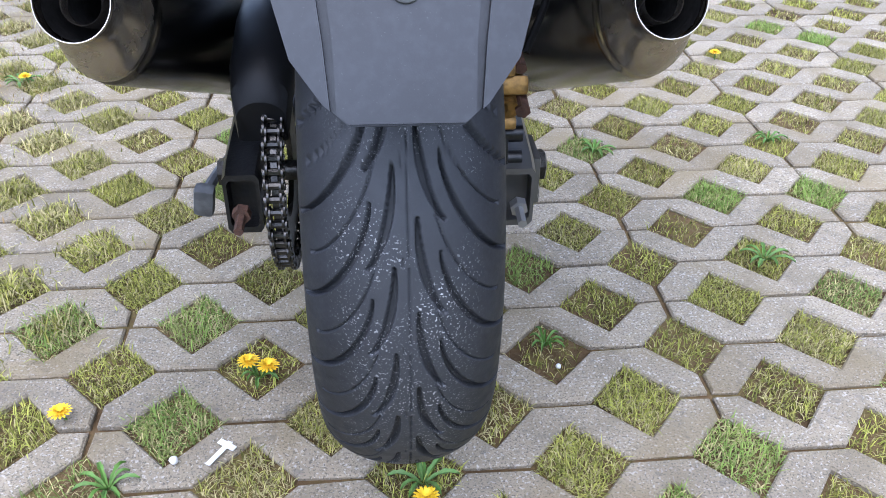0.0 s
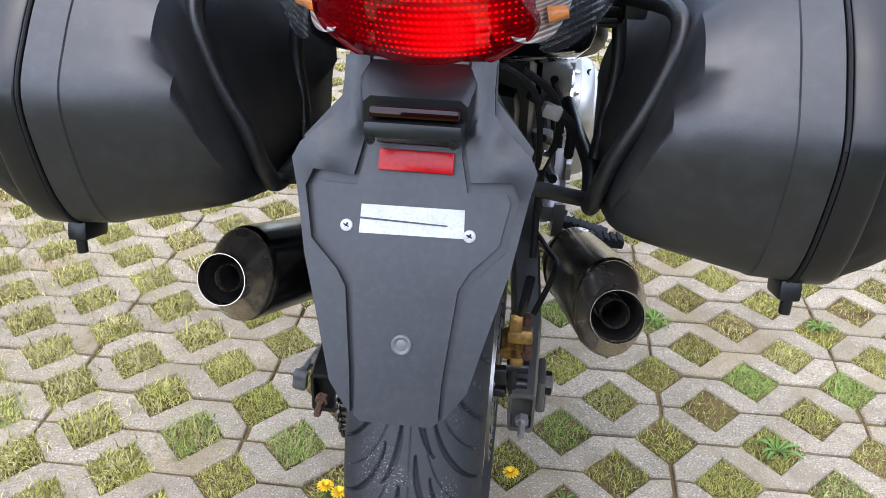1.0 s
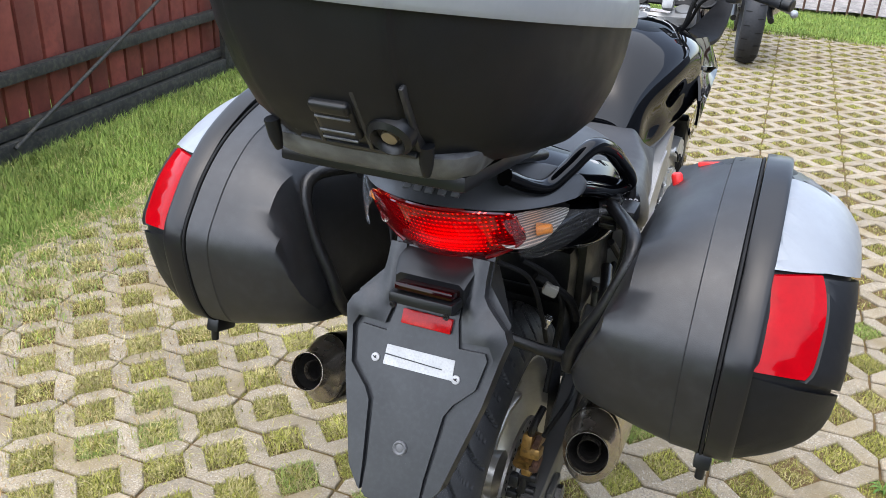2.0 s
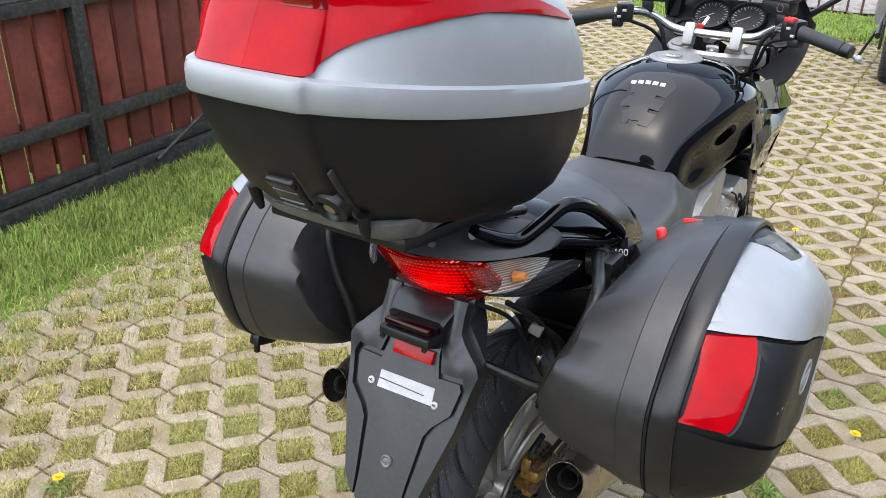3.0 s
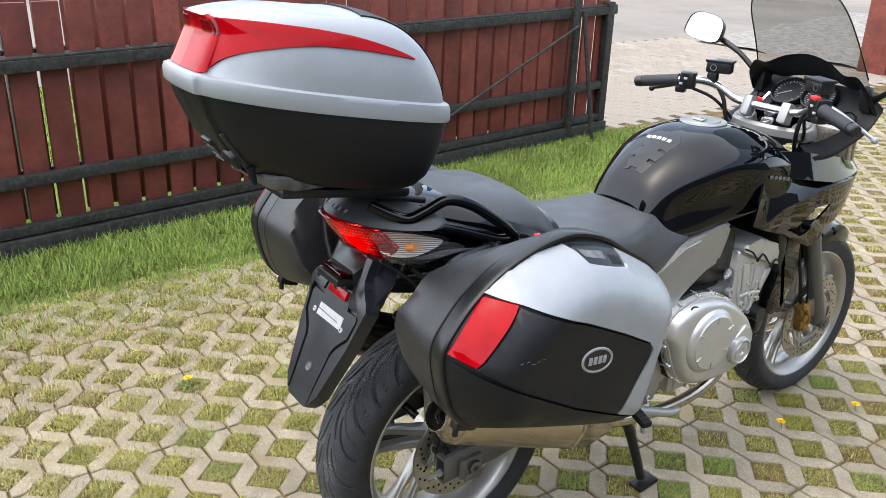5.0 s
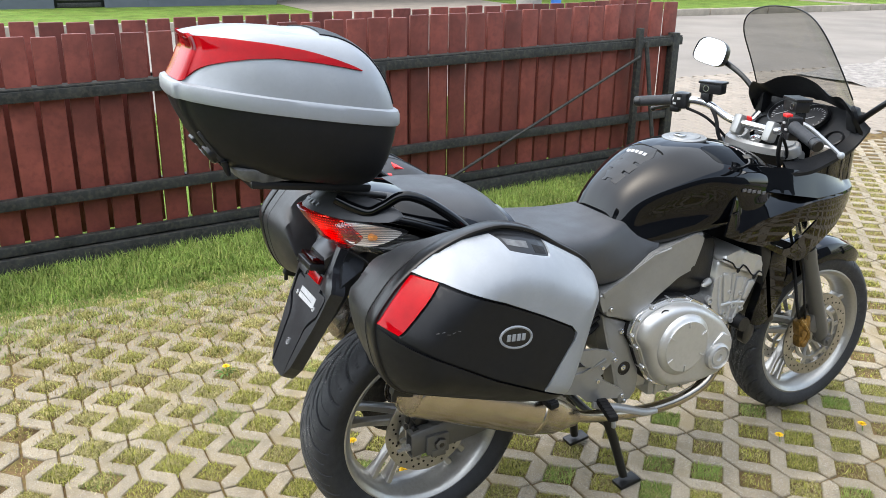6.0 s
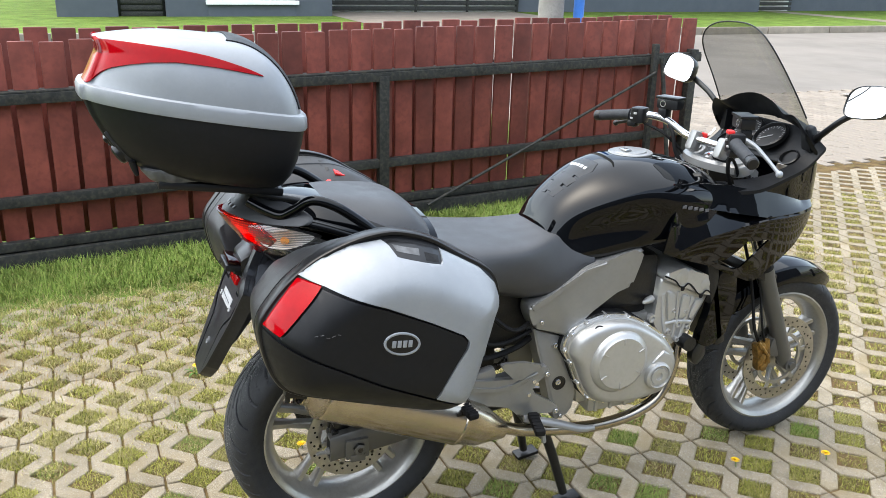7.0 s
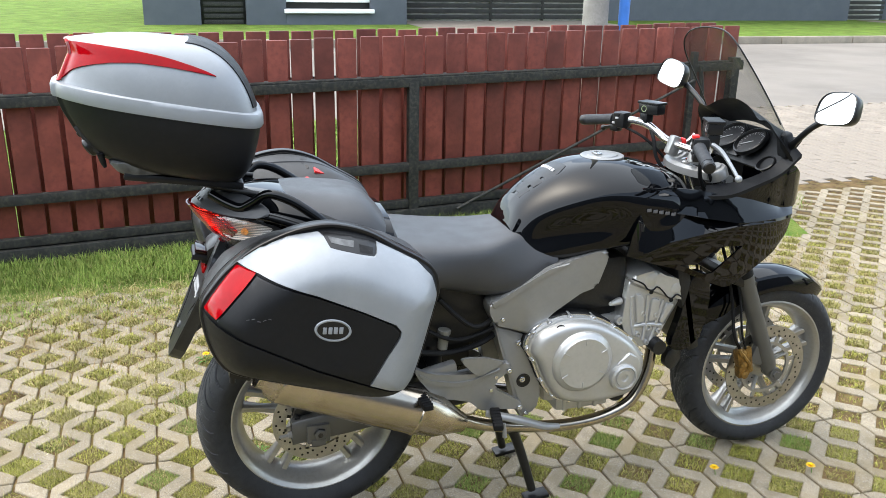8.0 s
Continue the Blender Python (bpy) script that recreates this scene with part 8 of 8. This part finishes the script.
PAVERS = {(up, j): paver_mesh(up, 31 * j + up) for up in (0, 1) for j in range(4)}
pavement = thing("pavement", (0, 0, 0), "grey concrete grass pavers with tufts in square holes", "pavement", kind="structure")
rng = random.Random(11)
far_rows = []
for row in range(-22, 76):
    for col in range(-9, 15):
        up = 1 if row % 2 == 0 else 0
        z = rng.uniform(-0.002, 0.0015)
        m = LAT @ Matrix.Translation((col * 2 * PX, row * PY, z)) @ Matrix.Rotation(rng.uniform(-0.004, 0.004), 4, (rng.random(), rng.random(), 0.3))
        p = m.translation
        if p.x < -3.05 or (p.x < -2.2 and p.y < 3.0) or p.y > 6.95:
            continue
        if -1.25 < p.x < 0.95 and -0.62 < p.y < 1.75 and (abs(p.x) < 0.9 or p.y < 0.6):
            ob = part("paver", PAVERS[up, rng.randrange(4)], CONCRETE, pavement)
            ob.matrix_basis = m
        else:
            far_rows.append((up, rng.randrange(4), m))
VV, FF = [], []
for up, j, m in far_rows:
    me = PAVERS[up, j]
    base = len(VV)
    VV += [tuple(m @ v.co) for v in me.vertices]
    FF += [tuple(base + i for i in f.vertices) for f in me.polygons]
me = bpy.data.meshes.new("pavers")
me.from_pydata(VV, [], FF)
me.materials.append(CONCRETE_FAR)
tagged(part("paver_field", me, CONCRETE_FAR, pavement, "rest of the paver field"), kind="stuff")


# ---------------------------------------------------------------- grass
def blades(name, pos, length, lean, material, seed, width=0.0016, label="", category="grass"):
    """Bent three-triangle blades at pos (n, 3), joined into one mesh."""
    g = np.random.default_rng(seed)
    n = len(pos)
    a = g.uniform(0, 2 * math.pi, n)
    L = length * g.uniform(0.55, 1.25, n)
    ln = np.clip(lean * g.normal(1.0, 0.45, n), 0.05, 1.45)
    w = width * g.uniform(0.7, 1.5, n)
    d = np.stack([np.cos(a), np.sin(a), np.zeros(n)], 1)
    s = np.stack([-np.sin(a), np.cos(a), np.zeros(n)], 1) * w[:, None]
    up = np.array([0, 0, 1.0])
    mid = pos + d * (L * 0.5 * np.sin(ln * 0.6))[:, None] + up * (L * 0.5 * np.cos(ln * 0.6))[:, None]
    tip = mid + d * (L * 0.5 * np.sin(ln * 1.25))[:, None] + up * (L * 0.5 * np.cos(ln * 1.25))[:, None]
    P = np.stack([pos - s, pos + s, mid - s * 0.8, mid + s * 0.8, tip], 1).reshape(-1, 3)
    o = np.arange(n)[:, None] * 5
    T = np.concatenate([o + [0, 1, 3], o + [0, 3, 2], o + [2, 3, 4]], 1).reshape(-1, 3)
    me = bpy.data.meshes.new(name)
    me.from_pydata(P.tolist(), [], T.tolist())
    me.materials.append(material)
    return tagged(part(name, me, material), label, category, kind="stuff")


gen = np.random.default_rng(5)
tufts, tuft_n, bare = [], [], []
for row in range(-20, 77):
    for col in range(-17, 15):
        c = LAT @ Vector(((col + (0.5 if row % 2 else 0.0)) * PX, row * PY, 0))
        if c.x < -2.3 or c.y > 6.95 or (c.x < -2.95):
            continue
        near = (c.x - 0.1) ** 2 + (c.y - 0.35) ** 2 < 1.5 ** 2
        k = gen.uniform(0.35, 1.25) * (0.45 if gen.random() < 0.16 else 1.0)
        tufts.append((c.x, c.y, k, near))
G, S, GF, SF, DG, WG, WS = [], [], [], [], [], [], []
for x, y, k, near in tufts:
    wild = min(1.0, max(0.0, (-0.42 - x + 0.35 * noise.noise((x * 2, y * 2, 7))) / 0.8))
    n = int((1000 if near else 170) * k * (1 + 1.5 * wild))
    r = np.abs(gen.normal(0, 0.42, (n, 1)))
    uv = gen.uniform(-1, 1, (n, 2))
    uv = np.stack([(uv[:, 0] + uv[:, 1]) / 2, (uv[:, 0] - uv[:, 1]) / 2], 1) * np.array([HW, HH]) * (1.02 + 1.05 * wild * gen.random((n, 1)) ** 2)
    p = np.concatenate([uv + [x, y], np.full((n, 1), -0.009)], 1)
    dry = min(0.85, gen.uniform(0.15, 0.6) + 0.3 * wild)
    pick = gen.random(n) < dry
    if wild > 0.12 and -0.9 < y < 3.2:
        # overgrown holes: loose tufts that stand proud and hang over the concrete
        m = int(gen.uniform(160, 460) * (0.4 + wild))
        a, r = gen.uniform(0, 2 * math.pi, m), gen.normal(0, 0.50, m)
        q = np.stack([x + HW * r * np.cos(a), y + HH * r * np.sin(a), np.full(m, -0.004)], 1)
        fresh = gen.random(m) < gen.uniform(0.2, 0.65)
        WG.append(q[fresh])
        WS.append(q[~fresh])
    (S if near else SF).append(p[pick])
    (GF if not near else DG if gen.random() < 0.20 - 0.2 * wild else G).append(p[~pick])
G, S, GF, SF, DG, WG, WS = (np.concatenate(q) for q in (G, S, GF, SF, DG, WG, WS))
blades("grass", WG, 0.026, 1.05, GRASS, 31, 0.0010, label="overgrown yellow-green tufts in the paver holes")
blades("dry_grass", WS, 0.028, 1.25, STRAW, 32, 0.0009, label="dry tufts in the overgrown paver holes")
blades("grass", G, 0.019, 1.0, GRASS, 1, 0.0007, label="short green grass in the paver holes")
blades("grass", DG, 0.022, 1.0, GREEN_GRASS, 9, 0.0007, label="fresh green grass in the paver holes")
blades("dry_grass", S, 0.018, 1.3, STRAW, 2, 0.0006, label="dry straw-coloured grass in the paver holes")
blades("grass", GF, 0.022, 1.05, GRASS, 4, 0.0013, label="short green grass in the paver holes")
blades("dry_grass", SF, 0.019, 1.3, STRAW, 6, 0.0010, label="dry straw-coloured grass in the paver holes")


def scatter(n, x0, x1, y0, y1, seed):
    g = np.random.default_rng(seed)
    return np.stack([g.uniform(x0, x1, n), g.uniform(y0, y1, n)], 1)


# the turf by the fence grows out over the pavers and thins away from it
q = scatter(150000, -2.62, -1.15, -2.2, 3.6, 8)
patch = np.array([noise.noise((a * 2.3, b * 2.3, 3.0)) for a, b in q])
edge_x = -1.72 + 0.22 * patch - 0.42 * np.clip((q[:, 1] - 1.9), 0, 2)
keep = np.random.default_rng(9).random(len(q)) < np.clip((edge_x + 0.30 - q[:, 0]) / 0.55, 0, 1) ** 1.6
fx = -2.49 - 0.058 * q[:, 1]
keep &= q[:, 0] > fx + 0.01
q = q[keep]
zz = np.array([max(lawn_z(a, b), -0.004 if a > -1.9 else -1) for a, b in q])
tall = np.clip((-1.75 - q[:, 0]) / 0.5, 0, 1)
pos = np.concatenate([q, zz[:, None]], 1)
kind_ = np.random.default_rng(3).random(len(q))
hi = tall > 0.55
blades("lawn_grass", pos[hi & (kind_ < 0.85)], 0.058, 0.8, GREEN_GRASS, 11, 0.0016, label="long green grass along the fence foot")
blades("lawn_grass", pos[~hi & (kind_ < 0.62)], 0.032, 1.0, GREEN_GRASS, 12, 0.0013, label="green grass creeping over the pavers")
blades("dry_grass", pos[(~hi & (kind_ >= 0.62)) | (hi & (kind_ >= 0.85))], 0.040, 1.25, STRAW, 13, 0.0011, label="dry grass in the lawn edge")
q = scatter(30000, -1.75, -0.55, -1.0, 3.2, 14)
patch = np.array([noise.noise((a * 3.1, b * 3.1, 11.0)) for a, b in q])
q = q[np.random.default_rng(15).random(len(q)) < np.clip((-0.75 - q[:, 0]) / 0.8 + 0.7 * patch, 0, 0.8)]
blades("plant_litter", np.concatenate([q, np.full((len(q), 1), 0.003)], 1), 0.018, 1.15, DEAD_GRASS, 16, 0.0009, label="brown dead grass scattered over the pavers", category="litter")
q = scatter(26000, -2.7, 3.0, 6.75, 8.15, 21)
blades("lawn_grass", np.concatenate([q, np.full((len(q), 1), 0.0)], 1), 0.05, 0.7, GREEN_GRASS, 22, 0.003, label="green grass strip before the rail fence")
q = scatter(30000, -6.3, -3.4, -4.0, 3.2, 23)
blades("lawn_grass", np.concatenate([q, np.full((len(q), 1), 0.02)], 1), 0.06, 0.7, GREEN_GRASS, 24, 0.003, label="green grass behind the wooden fence")


# ---------------------------------------------------------------- weeds, flowers, litter
def dandelion(x, y, z, r=0.016):
    ob = thing("dandelion", (x, y, z - 0.03), "yellow dandelion flower in the grass", "flower", "dandelions")
    bm = B()
    rng_ = random.Random(int(x * 1000) + int(y * 777))
    for ring_, (n, rr, h) in enumerate(((16, r, 0.002), (13, r * 0.75, 0.005), (9, r * 0.45, 0.008))):
        for k in range(n):
            a = 2 * math.pi * k / n + ring_ * 0.2 + rng_.uniform(-0.1, 0.1)
            d, t = Vector((math.cos(a), math.sin(a), 0)), Vector((-math.sin(a), math.cos(a), 0))
            c = Vector((x, y, z))
            v = [bm.verts.new(p) for p in (c + t * 0.0008, c + d * rr * 0.8 + t * 0.0018 + Vector((0, 0, h)), c + d * rr + Vector((0, 0, h * 0.8)), c + d * rr * 0.8 - t * 0.0018 + Vector((0, 0, h)), c - t * 0.0008)]
            bm.faces.new(v)
    part("petal", bm, YELLOW, ob)
    bm = B()
    tube(bm, [(x, y, z), (x + 0.004, y + 0.004, z - 0.02), (x + 0.006, y + 0.002, -0.022)], 0.0015, 6, 2)
    part("stem", bm, LEAF, ob)


for x, y, z in ((-0.203, 0.060, 0.020), (-0.175, 0.045, 0.024), (-0.425, -0.02, 0.018), (0.022, -0.178, 0.015), (0.834, 1.19, 0.02), (-0.84, 1.10, 0.02), (0.113, 0.14, 0.02), (-1.082, -0.268, 0.03), (0.24, 1.553, 0.025), (0.166, 1.245, 0.025), (0.563, 1.05, 0.02), (0.116, 2.392, 0.02)):
    dandelion(x, y, z)


def rosette(x, y, r, seed):
    ob = thing("weed", (x, y, -0.02), "broad-leaved green weed in a paver hole", "weed", "weeds in the paver holes")
    rng_ = random.Random(seed)
    for k in range(9):
        a = 2 * math.pi * k / 9 + rng_.uniform(-0.25, 0.25)
        L = r * rng_.uniform(0.7, 1.15)
        d, t = Vector((math.cos(a), math.sin(a), 0)), Vector((-math.sin(a), math.cos(a), 0))
        bm = B()
        rows = []
        for q_, w in ((0.05, 0.05), (0.3, 0.14), (0.42, 0.09), (0.6, 0.17), (0.7, 0.11), (0.85, 0.14), (1.0, 0.02)):
            c = Vector((x, y, -0.006 + 0.018 * math.sin(q_ * 2.4))) + d * L * q_
            rows.append([c + t * L * w * 0.6, c + Vector((0, 0, -0.003)), c - t * L * w * 0.6])
        rings(bm, rows, closed=False, cap=False)
        part("leaf", bm, LEAF, ob)


for k, (x, y, r) in enumerate(((0.607, 0.295, 0.042), (0.414, 0.70, 0.040), (-0.86, 1.12, 0.045), (0.206, 0.10, 0.028), (-0.190, 0.055, 0.030), (0.02, -0.14, 0.042), (-0.344, -0.126, 0.035), (-1.08, -0.27, 0.045), (0.79, 0.73, 0.035))):
    rosette(x, y, r, k)
litter = thing("litter", (-0.222, -0.087, 0.0), "small white torn plastic scrap on a paver", "litter")
bm = B()
box(bm, (-0.222, -0.087, 0.004), (0.007, 0.042, 0.0015), 0.0005, turn(0, 0, -32))
box(bm, (-0.214, -0.076, 0.006), (0.024, 0.008, 0.0015), 0.0005, turn(0, 6, -32))
part("scrap", bm, LITTER, litter)
for x, y, r in ((-0.274, -0.095, 0.0055), (0.215, 0.045, 0.004)):
    stone = thing("pebble", (x, y, 0), "small whitish pebble lying on the paving", "pebble")
    bm = B()
    bmesh.ops.create_icosphere(bm, subdivisions=2, radius=r, matrix=Matrix.Translation((x, y, r * 0.8)))
    for v in bm.verts:
        v.co += Vector(noise.noise_vector(v.co * 120)) * r * 0.2
    part("stone", bm, LITTER, stone)

# ---------------------------------------------------------------- brick paving of the drive
bm = B()
box(bm, (0, 0, -0.02), (0.195, 0.095, 0.04), 0.004, seg=1)
brick_mesh = finish(bm)
count = 0
VV, FF = [], []
rng = random.Random(21)
for j in range(110):
    yb = 3.42 + j * 0.1
    for i in range(17):
        xb = -3.12 - i * 0.2 - (0.1 if j % 2 else 0.0)
        if xb < -6.4:
            continue
        z = rng.uniform(-0.002, 0.002)
        if count < 300 and i < 8 and j < 40:
            ob = part("brick", brick_mesh, BRICK, yard)
            ob.location = (xb, yb, z)
            count += 1
        else:
            base = len(VV)
            VV += [(v.co.x + xb, v.co.y + yb, v.co.z + z) for v in brick_mesh.vertices]
            FF += [tuple(base + k for k in f.vertices) for f in brick_mesh.polygons]
me = bpy.data.meshes.new("bricks")
me.from_pydata(VV, [], FF)
me.materials.append(BRICK)
tagged(part("brick_field", me, BRICK, yard, "rest of the brick paving"), kind="stuff")
